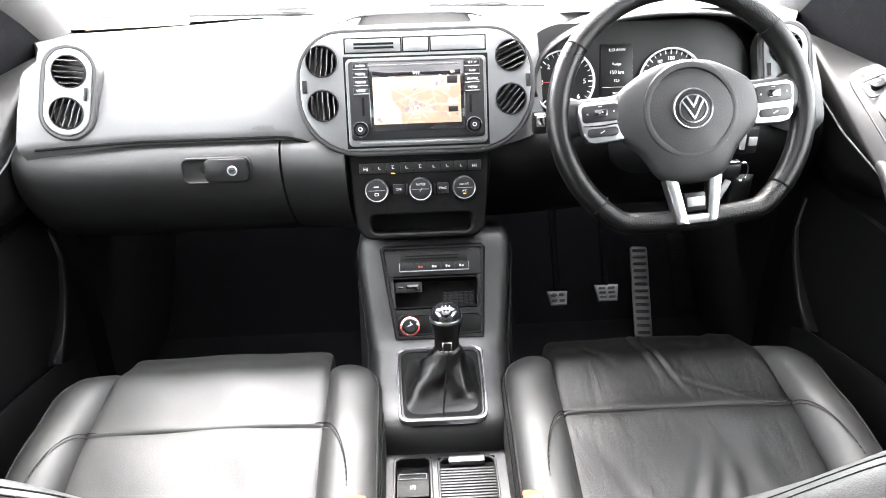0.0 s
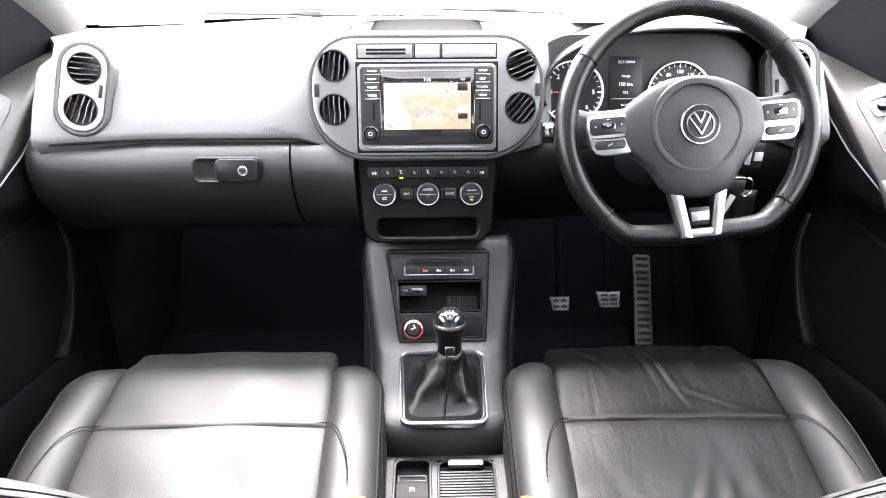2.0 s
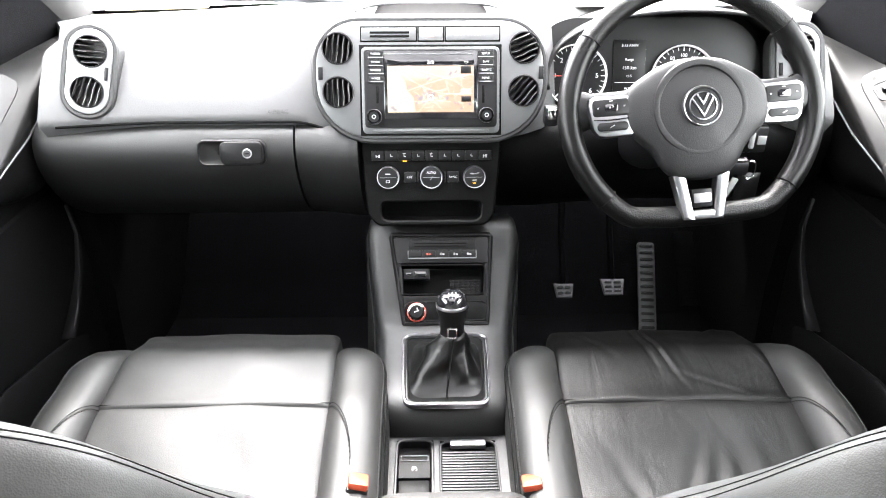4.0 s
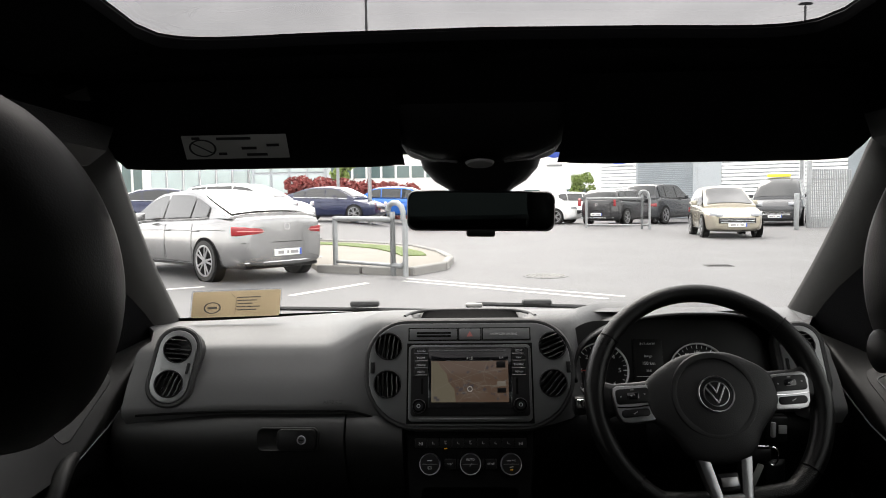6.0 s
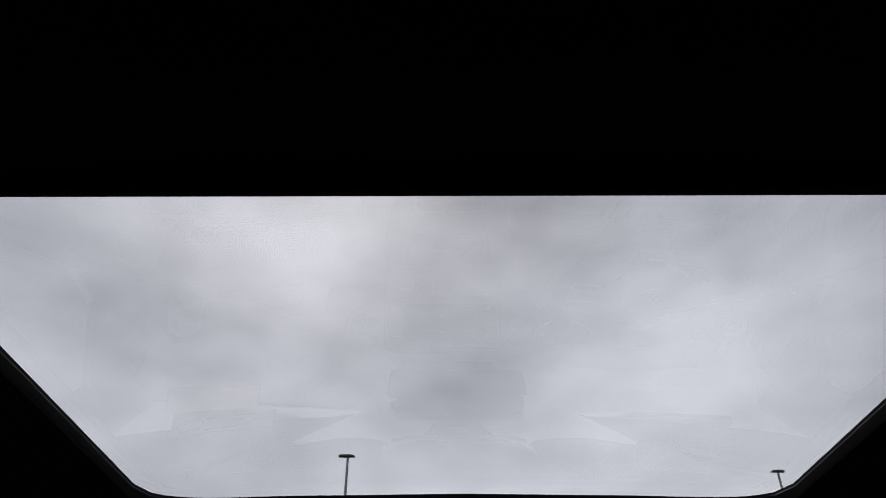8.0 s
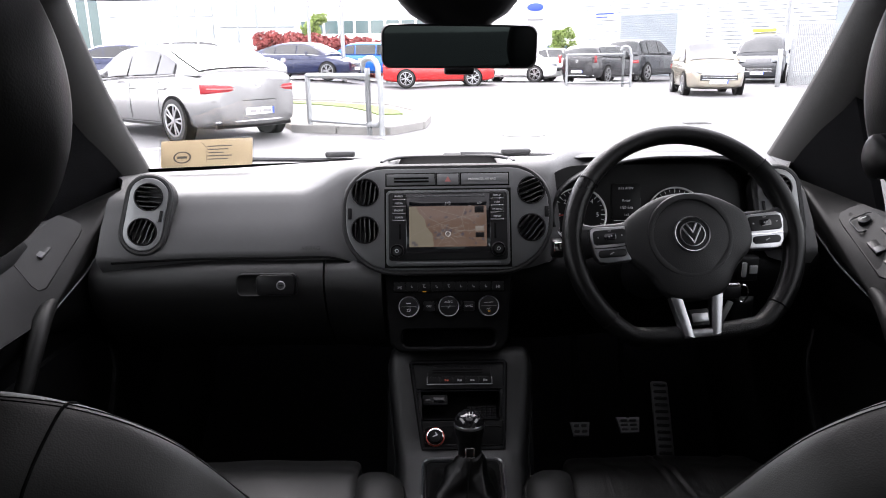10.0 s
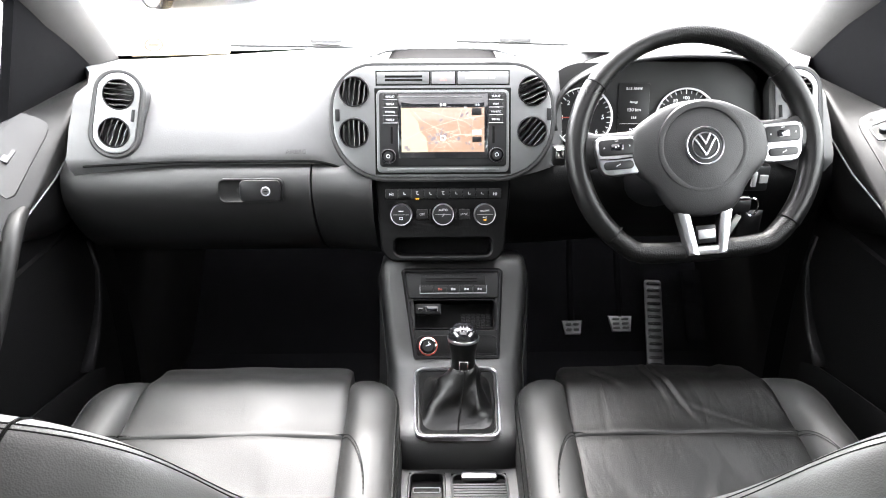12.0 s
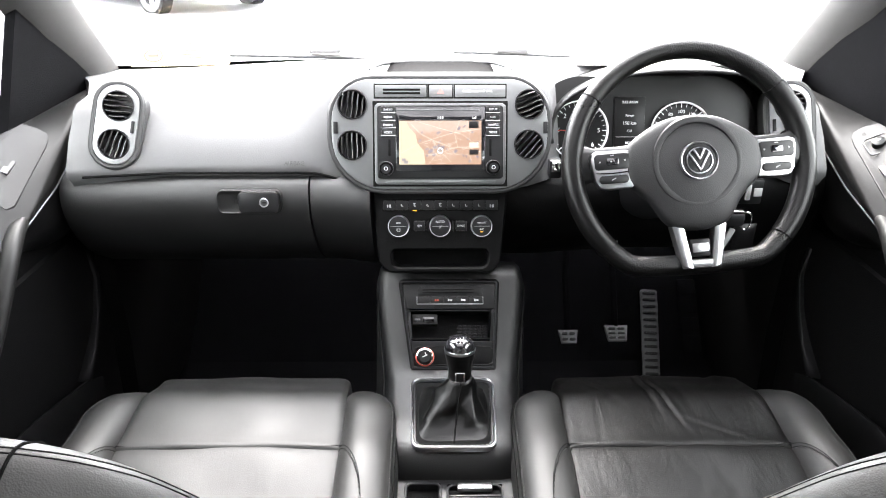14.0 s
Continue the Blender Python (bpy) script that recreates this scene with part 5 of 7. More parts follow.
# parking brake well, roller shutter, armrest
WELL = T(-0.026, -0.349, 0.600)
o = rrect(0.056, 0.113, 0.012, 5)
bm = B()
frame_plate(bm, o, inset(o, 0.0045), -0.016, 0.0022, WELL, 0.0012)
pw = part("brake_well", bm, SMOOTH, cons, "black rim round the parking brake switch")
bm = B()
box(bm, (-0.026, -0.348, 0.5855), (0.046, 0.104, 0.004), 0.0)
part("well_floor", bm, SEAMDARK, pw)
bm = B()
loft(bm, [[(x, y, z) for y, z in ((-0.322, 0.588), (-0.324, 0.600), (-0.340, 0.603), (-0.364, 0.598), (-0.366, 0.588))] for x in (-0.048, -0.004)])
bs = part("brake_switch", bm, HARD, pw, "black parking brake switch")
bm = B()
o = rrect(0.040, 0.012, 0.002, 3)
frame_plate(bm, o, inset(o, 0.0013), 0.0, 0.0012, T(-0.026, -0.332, 0.6022) @ R(-8, "X"), 0.0003)
part("switch_edge", bm, GREYTRIM, bs)
text("(P)", 0.0072, T(-0.026, -0.350, 0.6018) @ R(12, "X"), WHITE_INK, bs)
bm = B()
box(bm, (-0.026, -0.384, 0.594), (0.044, 0.032, 0.010), 0.003)
part("blank_cover", bm, HARD, pw)
bm = B()
o = rrect(0.085, 0.160, 0.012, 5)
frame_plate(bm, o, inset(o, 0.0040), -0.010, 0.0022, T(0.0515, -0.3765, 0.600), 0.0012)
sf = part("shutter_frame", bm, SMOOTH, cons, "black roller shutter over the cup holder")
bm = B()
box(bm, (0, 0, 0), (0.078, 0.0040, 0.0036), 0.0011)
slat = part("slat", bm, TRAYGREY, sf)
slat.location = Vector((0.0515, -0.319, 0.5990))
for k in range(1, 25):
    sl = new("slat", slat.data)
    sl.parent = sf
    sl.location = Vector((0.0515, -0.319 - 0.0052 * k, 0.5990))
bm = B()
box(bm, (0.0515, -0.380, 0.5940), (0.078, 0.150, 0.004), 0.0)
part("shutter_bed", bm, SEAMDARK, sf)
bm = B()
box(bm, (0.0515, -0.306, 0.6030), (0.052, 0.013, 0.010), 0.003)
part("shutter_grip", bm, ALU, sf, "satin silver grip")
arm = thing("armrest", "black leather centre armrest on the console", "armrest", (CX, -0.75, 0.57))
bm = B()
pillow(bm, lambda u, v: (CX + 0.082 * u, -0.76 + 0.215 * v, 0.745 + 0.012 * v), (0, 0, 1), 0.045, 20, 26, 7, 0.4)
part("pad", bm, LEATHER, arm)
bm = B()
box(bm, (CX, -0.78, 0.655), (0.140, 0.36, 0.17), 0.02)
part("box", bm, HARD, arm)

# ---- pedals ----
def pedal(x, y, z, w, h, tilt, rows, cols, name, label):
    th = thing(name, label, "pedal", (x, y, z - h / 2), "pedals")
    m = T(x, y, z) @ R(tilt, "X")
    bm = B()
    o = [(-w * 0.5, h / 2), (-w * 0.38, -h / 2), (w * 0.38, -h / 2), (w * 0.5, h / 2)]
    prism(bm, o, -0.004, 0.003, 0.002, m)
    pp = part("plate", bm, PEDALMETAL, th, "brushed aluminium plate")
    for r in range(rows):
        for c in range(cols):
            bm = B()
            sx = w * 0.76 / cols
            px = -w * 0.38 + sx * (c + 0.5)
            py = h * 0.42 - h * 0.84 / rows * (r + 0.5)
            prism(bm, rrect(sx * 0.80, h * 0.84 / rows * 0.55, h * 0.84 / rows * 0.26, 4, px, py), 0.002, 0.0052, 0.001, m)
            part("rubber_stud", bm, SMOOTH, pp)
    bm = B()
    tube(bm, [(x, y + 0.01, z), (x, y + 0.10, z + 0.12), (x, y + 0.16, z + 0.30)], 0.008, 6)
    part("arm", bm, CARPET, th)
    return th


# Plates stop at the lit part; shaded upper ends are left out.
pedal(0.318, 0.355, 0.446, 0.048, 0.034, 40, 2, 2, "clutch_pedal", "aluminium clutch pedal with black rubber studs")
pedal(0.437, 0.362, 0.451, 0.058, 0.040, 40, 3, 2, "brake_pedal", "aluminium brake pedal with black rubber studs")
acc = thing("accelerator_pedal", "long ribbed aluminium accelerator pedal", "pedal", (0.54, 0.42, 0.35), "pedals")
ACC = T(0.534, 0.412, 0.440) @ R(48, "X") @ R(-3, "Z")
bm = B()
prism(bm, rrect(0.043, 0.226, 0.008, 4, 0.0, -0.018), -0.004, 0.003, 0.002, ACC)
ap = part("plate", bm, PEDALMETAL, acc, "brushed aluminium plate")
for k in range(13):
    bm = B()
    prism(bm, rrect(0.033, 0.0082, 0.004, 4, 0, 0.085 - 0.0171 * k), 0.002, 0.0055, 0.001, ACC)
    part("rubber_rib", bm, SMOOTH, ap)
rest = thing("footrest", "black plastic panel beside the accelerator", "footrest", (0.64, 0.45, 0.35))
bm = B()
box(bm, (0, 0, 0), (0.05, 0.19, 0.012), 0.006, T(0.640, 0.44, 0.455) @ R(48, "X"))
for k in range(4):
    box(bm, (0, -0.07 + 0.046 * k, 0.007), (0.044, 0.034, 0.004), 0.0015, T(0.640, 0.44, 0.455) @ R(48, "X"))
part("pad", bm, CARPET, rest)

# ---- seats ----


def folds(u, v, rows):
    """Sitting creases in a cushion: fine bent grooves with a raised lip that taper out."""
    z = 0.0
    for u0, lean_, bend, deep, wide, a, b in rows:
        d = (u - u0 + lean_ * v - bend * v * v) / wide
        z += 2.5 * deep * (-math.exp(-d * d) + 0.7 * math.exp(-((d - 1.9) / 1.3) ** 2)) * ss(a - 0.35, a + 0.35, v) * ss(b + 0.3, b - 0.4, v)
    return z


ROLL = ((0.0, 0.13, 0.06, 0.0009, 0.020, -0.5, 1.2), (-0.11, 0.10, 0.05, 0.0007, 0.022, -0.1, 1.1), (-0.05, 0.16, 0.08, 0.0004, 0.018, 0.1, 1.1), (0.30, -0.42, -0.10, 0.0012, 0.05, 0.45, 1.2), (0.55, -0.50, -0.05, 0.0010, 0.05, 0.6, 1.2), (-0.45, 0.35, 0.0, 0.0006, 0.05, 0.1, 0.9), (0.18, 0.05, 0.02, 0.0007, 0.06, 0.0, 0.9), (-0.25, 0.9, 0.1, 0.0005, 0.04, -0.7, -0.2))
FIELD = ((-0.25, -0.55, 0.0, 0.0013, 0.06, -0.3, 0.62), (0.0, -0.30, 0.10, 0.0016, 0.07, -0.2, 0.60), (0.22, -0.18, 0.0, 0.0013, 0.06, -0.2, 0.55), (-0.45, 0.45, 0.0, 0.0010, 0.05, -0.2, 0.5), (0.45, 0.30, 0.0, 0.0010, 0.07, -0.2, 0.6))


def stitches(f, n, r=0.0008):
    """Short threads along a line f(0..1)."""
    bm = B()
    for k in range(n):
        tube(bm, [f(k / n), f((k + 0.6) / n)], r, 4)
    return bm


def seat(cx):
    th = thing("front_seat", "black leather front seat with stitched side bolsters", "seat", (cx, -0.45, 0.36), "front seats")

    def zc(y):
        return curve([(-0.66, 0.585), (-0.45, 0.60), (-0.27, 0.628), (-0.17, 0.640), (-0.12, 0.630)], y)
    # cushion: front roll and rear field
    bm = B()
    pillow(bm, lambda u, v: (cx + (0.177 - 0.005 * (v + 1)) * u, -0.191 + 0.0935 * v, zc(-0.191 + 0.0935 * v) - 0.012 - 0.016 * max(v, 0) ** 2), lambda u, v: (0, 0.35 * max(v, 0) ** 2, 1), lambda u, v: 0.046 - 0.004 * u * u + 0.0009 * math.sin(7 * u + 2 * v) + (folds(u, v, ROLL) if cx > 0.2 else 0.0), 48 if cx < 0.2 else 150, 40 if cx < 0.2 else 48, 34, 0.34)
    part("cushion_front", bm, LEATHER, th)
    bm = B()
    pillow(bm, lambda u, v: (cx + (0.177 + 0.003 * v) * u, -0.4605 + 0.199 * v, zc(-0.4605 + 0.199 * v) - 0.0145), (0, 0, 1), lambda u, v: 0.046 - 0.006 * u * u + 0.0012 * math.sin(5 * u + 7 * v) * (1 - u * u) + (folds(u, v, FIELD) if cx > 0.2 else 0.35 * folds(u, v, FIELD)), 48 if cx < 0.2 else 110, 48 if cx < 0.2 else 60, 34, 0.34)
    part("cushion", bm, LEATHER, th)
    bm = B()
    tube(bm, [(cx + 0.168 * (k / 12 - 0.5) * 2, -0.2735, zc(-0.27) + 0.0290) for k in range(13)], 0.0009, 5)
    part("seam", bm, SEAMDARK, th)
    part("stitching", stitches(lambda q: Vector((cx - 0.160 + 0.320 * q, -0.2772, zc(-0.27) + 0.0308)), 64), THREAD, th, "grey stitched seam")
    for s in (-1, 1):
        def bol(t, a, grow=0.0, s=s):
            """A point of the bolster's skin: t along it from the front, a round it (0 outside, 90 on top)."""
            y = -0.118 - 0.544 * t
            e = math.sin(math.pi * min(0.5, t * 2.8 + 0.05)) ** 0.5
            w = 0.043 * e + 0.004 + grow
            h = (0.036 + 0.018 * math.sin(math.pi * t)) * e + 0.010 + grow
            x0 = cx + s * (0.205 - 0.016 * ss(0.18, 0.0, t) + 0.008 * t)
            z0 = zc(y) - 0.015 + 0.012 * t
            c_, s_ = math.cos(radians(a)), math.sin(radians(a))
            return Vector((x0 + s * w * math.copysign(abs(c_) ** 0.8, c_), y, z0 + (h if s_ > 0 else 0.09) * math.copysign(abs(s_) ** 0.8, s_)))
        bm = B()
        loft(bm, [[bol(i / 24, 360 * j / 24) for j in range(24)] for i in range(25)])
        part("bolster", bm, LEATHER, th, angle=80)
        for a_ in (26, 38):
            bm = B()
            tube(bm, [bol(0.04 + 0.93 * i / 30, a_, 0.0003) for i in range(31)], 0.0010, 4)
            part("bolster_seam", bm, SEAMDARK, th)
        part("stitching", stitches(lambda q: bol(0.05 + 0.90 * q, 42, 0.0006), 84), THREAD, th)
        for off in (0.0, 0.013):
            bm = B()
            tube(bm, [bol(0.28 + off + 0.22 * q * q, 168 - 78 * math.sin(q * math.pi / 2), 0.0001) for q in [k / 20 for k in range(21)]], 0.0007, 4)
            part("bolster_seam", bm, SEAMDARK, th)
        part("stitching", stitches(lambda q: bol(0.298 + 0.22 * q * q, 168 - 78 * math.sin(q * math.pi / 2), 0.0006), 24), THREAD, th)
    bm = B()
    box(bm, (cx, -0.41, 0.54), (0.44, 0.50, 0.11), 0.03)
    box(bm, (cx, -0.42, 0.42), (0.36, 0.50, 0.16), 0.02)
    part("seat_base", bm, HARD, th)
    # backrest: lofted shell, broad below, narrow at the shoulders
    lean = Vector((0, -0.41, 0.91)).normalized()
    out = Vector((0, -0.91, -0.41)).normalized()
    p0 = Vector((cx, -0.645, 0.60))
    bm = B()
    rings = []
    rows = ((0.0, 0.215, 0.075), (0.08, 0.238, 0.085), (0.20, 0.256, 0.085), (0.32, 0.264, 0.080), (0.40, 0.263, 0.074), (0.43, 0.258, 0.072), (0.448, 0.246, 0.070), (0.460, 0.232, 0.069), (0.478, 0.219, 0.067), (0.505, 0.206, 0.063),
            (0.535, 0.193, 0.060), (0.560, 0.179, 0.058), (0.578, 0.163, 0.055), (0.592, 0.145, 0.051), (0.603, 0.122, 0.046), (0.612, 0.09, 0.036), (0.618, 0.045, 0.014))
    wk, dk = [(r[0], r[1]) for r in rows], [(r[0], r[2]) for r in rows]

    def shell(h, deg, up=0.0):
        """A point of the backrest's skin: height h, deg round it (0 outer side, 90 behind)."""
        c_, s_ = math.cos(radians(deg)), math.sin(radians(deg))
        q = (abs(c_) ** 2.7 + abs(s_) ** 2.7) ** (-1 / 2.7)
        w, d = spl(wk, h) + up, spl(dk, h) + up
        return p0 + lean * h + Vector((1, 0, 0)) * w * q * c_ + out * d * q * s_ - out * 0.022 * abs(c_) ** 3 * (1 if s_ < 0 else 0.9)
    hs = [0.618 * math.sin(i / 72 * math.pi / 2) for i in range(73)]
    rings = [[shell(h, 5 * j) for j in range(72)] for h in hs]
    loft(bm, rings)
    part("backrest", bm, BACKHIDE, th, angle=80)
    # stitched double seams round the front edge and round the rear panel, and the panel joints over the shoulders
    for sd_ in (0, 1):
        def ang(d_, sd_=sd_):
            return d_ if sd_ == 0 else 180 - d_
        for d_, mt in ((-27, SEAMDARK), (-21, SEAMDARK), (36, SEAMDARK), (41, SEAMDARK)):
            bm = B()
            tube(bm, [shell(h, ang(d_), 0.0001 if d_ < 0 else 0.0003) for h in hs[3:-2]], 0.0004 if d_ < 0 else 0.0007, 5)
            part("back_seam", bm, mt if d_ > 0 else HARD, th)
        for d_ in (33, 44):
            part("stitching", stitches(lambda q, d_=d_: shell(0.10 + 0.49 * q, ang(d_), 0.0004), 110, 0.0005), THREAD, th)
        bm = B()
        pts = []
        for k in range(15):
            dg = -60 + 120 * k / 14
            lo, hi_ = 0.30, 0.6175
            for it in range(18):
                md = (lo + hi_) / 2
                if abs(shell(md, ang(dg)).x - cx) > 0.128:
                    lo = md
                else:
                    hi_ = md
            pts.append(shell(lo, ang(dg), 0.0004))
        tube(bm, pts, 0.0009, 6)
        part("panel_joint", bm, SEAMDARK, th)
    bm = B()
    sheet(bm, lambda u, v: shell(lerp(0.04, 0.59, v), lerp(43, 137, u), 0.0012), 24, 40)
    part("rear_panel", bm, HARD, th, "darker rear panel of the seat back")
    bm = B()
    sheet(bm, lambda u, v: shell(lerp(0.04, 0.40 + 0.045 * math.sin(u * math.pi), v), lerp(48, 132, u), 0.004), 24, 12)
    thick(part("map_pocket", bm, HARD, th, "black map pocket on the seat back"), 0.003)
    bm = B()
    tube(bm, [shell(0.392 + 0.045 * math.sin(k / 28 * math.pi), lerp(49, 131, k / 28), 0.0075) for k in range(29)], 0.0012, 5)
    part("pocket_seam", bm, SEAMDARK, th)
    # headrest on two posts
    hr = Vector((cx, -0.838 if cx < 0.2 else -0.80, 1.32))
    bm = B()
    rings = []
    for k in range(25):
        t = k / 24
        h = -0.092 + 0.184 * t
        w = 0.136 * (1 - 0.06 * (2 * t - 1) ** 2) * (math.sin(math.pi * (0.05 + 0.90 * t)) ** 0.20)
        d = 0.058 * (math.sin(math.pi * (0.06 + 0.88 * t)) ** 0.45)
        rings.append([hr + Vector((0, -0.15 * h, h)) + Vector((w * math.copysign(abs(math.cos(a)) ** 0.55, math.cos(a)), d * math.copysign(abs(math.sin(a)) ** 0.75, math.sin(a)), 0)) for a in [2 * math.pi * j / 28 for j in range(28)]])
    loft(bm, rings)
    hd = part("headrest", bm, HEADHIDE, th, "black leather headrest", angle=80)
    bm = B()
    lathe(bm, [(0.012, 0.0), (0.012, 0.004), (0.009, 0.006)], T(hr.x - 0.132, hr.y, hr.z - 0.05) @ R(-90, "Y"), 20)
    part("release_button", bm, SMOOTH, hd)
    for s in (-1, 1):
        bm = B()
        tube(bm, [hr + Vector((s * 0.062, 0.012, -0.20)), hr + Vector((s * 0.062, 0, -0.08))], 0.006, 8)
        part("post", bm, CHROME, th, "chrome headrest post")
    return th


seat_l = seat(C - 0.34)
tagged(seat_l, "smooth black leather passenger seat with stitched bolsters and headrest")
seat_r = seat(C + 0.34)
tagged(seat_r, "creased, worn black leather driver seat with stitched bolsters")
for p_ in seat_r.children:
    if p_.name.split(".")[0] in ("cushion", "cushion_front"):
        p_.data.materials[0] = WORN
for x, tilt, z in ((-0.100, 14, 0.639), (0.131, -10, 0.633)):
    bk = thing("seat_belt_buckle", "black seat belt buckle with an orange-red release button", "buckle", (x, -0.43, 0.55), "belt buckles")
    m = T(x, -0.425, z) @ R(tilt, "Y") @ R(-18, "X")
    bm = B()
    box(bm, (0, 0, -0.04), (0.030, 0.040, 0.11), 0.006, m)
    part("body", bm, SMOOTH, bk)
    bm = B()
    box(bm, (0, -0.004, 0.018), (0.026, 0.030, 0.010), 0.003, m)
    part("button", bm, BUCKLE, bk, "orange-red release button")
    bm = B()
    box(bm, (0, 0.014, 0.0165), (0.022, 0.005, 0.008), 0.001, m)
    part("slot", bm, SEAMDARK, bk)

# rear bench behind the camera
bench = thing("rear_bench", "black leather rear bench seat", "bench", (C, -1.8, 0.36))
bm = B()
pillow(bm, lambda u, v: (C + 0.62 * u, -1.62 + 0.24 * v, 0.60), (0, 0, 1), 0.08, 20, 12, 8, 0.4)
part("cushion", bm, LEATHER, bench)
bm = B()
pillow(bm, lambda u, v: (C + 0.62 * u, -1.92 - 0.13 * v, 0.92 + 0.30 * v), (0, 0.92, 0.38), 0.07, 20, 12, 8, 0.4)
part("backrest", bm, LEATHER, bench)
bm = B()
box(bm, (C, -1.62, 0.46), (1.2, 0.44, 0.24), 0.03)
part("base", bm, HARD, bench)

# ---- doors ----


def door(s, switches):
    th = thing("front_door", "black and grey plastic inner front door panel with pull handle", "door", (C + s * 0.72, -0.2, 0.4))

    def X(d):
        return C + s * d
    # upper trim rail, sloping in from the window
    bm = B()
    loft(bm, [[(X(d + w * 0), y, z) for d, z in ((0.735, 1.045), (0.712, 1.060), (0.698, 1.040), (0.696, 0.99), (0.698, 0.90), (0.705, 0.80), (0.74, 0.80))] for y, w in ((0.40, 0), (0.1, 0), (-0.2, 0), (-0.5, 0), (-0.78, 0))])
    part("upper_panel", bm, HARD, th, "black grained upper door panel", angle=60)
    # armrest that sweeps up to the dashboard: a sloping top, an inner face and a seam below it
    EDGE = [(-0.74, 0.942), (-0.16, 0.943), (-0.115, 0.950), (0.13, 1.076), (0.17, 1.088), (0.27, 1.095)]
    OUTER = [(-0.74, 1.010), (-0.30, 1.035), (-0.05, 1.060), (0.27, 1.066)]
    SEAM = [(-0.74, 0.930), (-0.16, 0.934), (-0.115, 0.939), (0.0, 0.968), (0.09, 1.006), (0.27, 1.05)]

    def along(keys, y):
        for (a, p), (b, q) in zip(keys, keys[1:]):
            if y <= b:
                return lerp(p, q, (y - a) / (b - a))
        return keys[-1][1]

    def arm_pt(y, f, up=0.0):
        """A point on the armrest's top: f 0 at the inner edge, 1 at the door."""
        return Vector((X(lerp(0.657, 0.718, f)), y, lerp(along(EDGE, y), along(OUTER, y), f ** 0.85) + up))
    bm = B()
    rings = []
    for k in range(41):
        y = 0.27 - 1.01 * k / 40
        z, zs = along(EDGE, y), along(SEAM, y)
        rings.append([arm_pt(y, f) for f in (1.0, 0.75, 0.5, 0.25, 0.08)] + [(X(0.6535), y, z - 0.001), (X(0.6515), y, z - 0.005), (X(0.6525), y, lerp(z, zs, 0.5)), (X(0.658), y, zs), (X(0.664), y, zs - 0.003), (X(0.718), y, zs - 0.02)])
    loft(bm, rings)
    ar = part("armrest", bm, ARMPAD, th, "grey grained armrest sweeping up to the dashboard", angle=60)
    bm = B()
    rings = []
    for k in range(41):
        y = 0.27 - 1.01 * k / 40
        zs = along(SEAM, y) - 0.004
        arch = 0.035 + 0.075 * ss(-0.13, 0.06, y)
        rings.append([(X(0.661), y, zs), (X(0.664), y, zs - arch * 0.6), (X(0.674), y, zs - arch), (X(0.700), y, zs - arch - 0.012), (X(0.716), y, zs - arch - 0.012), (X(0.716), y, zs)])
    loft(bm, rings)
    part("arm_support", bm, HARD, th, "dark panel under the armrest", angle=60)
    bm = B()
    tube(bm, [(X(0.6578), y, along(SEAM, y) - 0.0015) for y in [0.16 - 0.0115 * k for k in range(25)]], 0.0017, 6)
    part("trim_seam", bm, GREYTRIM, ar, "fine light seam along the armrest")
    bm = B()
    loft(bm, [[arm_pt(y, f, h) for y, f in ((0.045, 0.95), (0.050, 0.60), (0.046, 0.32), (0.036, 0.23), (0.020, 0.19), (-0.105, 0.15), (-0.122, 0.20), (-0.128, 0.30), (-0.128, 0.95))] for h in (-0.003, 0.0022)])
    sp_ = part("switch_plate", bm, ARMPAD, ar, "raised grey switch plate", angle=20)
    for k in range(switches):
        bm = B()
        m = Matrix.Translation(arm_pt(-0.065 - 0.05 * (k // 2), 0.52 if switches == 1 else 0.38 + 0.32 * (k % 2), 0.001)) @ R(20, "X") @ R(s * -28, "Y") @ Matrix.Scale(0.8, 4)
        box(bm, (0, 0, 0), (0.020, 0.040, 0.008), 0.002, m)
        sk = part("window_switch", bm, SMOOTH, ar)
        bm = B()
        box(bm, (0, -0.012, 0.005), (0.018, 0.018, 0.004), 0.0015, m)
        part("switch_tip", bm, PEDALMETAL, sk, "silver switch tip")
    if switches > 1:
        m = Matrix.Translation(arm_pt(-0.008, 0.55, 0.003)) @ R(20, "X") @ R(s * -28, "Y") @ Matrix.Scale(0.8, 4)
        bm = B()
        frame_plate(bm, rrect(0.05, 0.052, 0.010, 4), rrect(0.044, 0.046, 0.008, 4), 0, 0.003, m, 0.001)
        mk = part("mirror_control", bm, PEDALMETAL, ar, "round mirror control knob in a silver frame")
        bm = B()
        lathe(bm, [(0.013, 0.0), (0.012, 0.011), (0.010, 0.012)], m, 24)
        part("knob", bm, SMOOTH, mk)
        bm = B()
        box(bm, (0, 0.002, 0.0125), (0.010, 0.002, 0.001), 0, m)
        part("mark", bm, WHITE_INK, mk)
    # pull handle
    bm = B()
    tube(bm, [(X(0.662), -0.105, 0.950), (X(0.655), -0.135, 0.948), (X(0.648), -0.165, 0.938), (X(0.644), -0.195, 0.915), (X(0.644), -0.225, 0.88), (X(0.648), -0.255, 0.84), (X(0.658), -0.29, 0.79), (X(0.675), -0.32, 0.75)], [0.010, 0.013, 0.014, 0.014, 0.013, 0.013, 0.013, 0.012], 14)
    part("pull_handle", bm, ARMPAD, th, "curved dark grey pull handle")
    # lower panel with pocket and speaker
    bm = B()
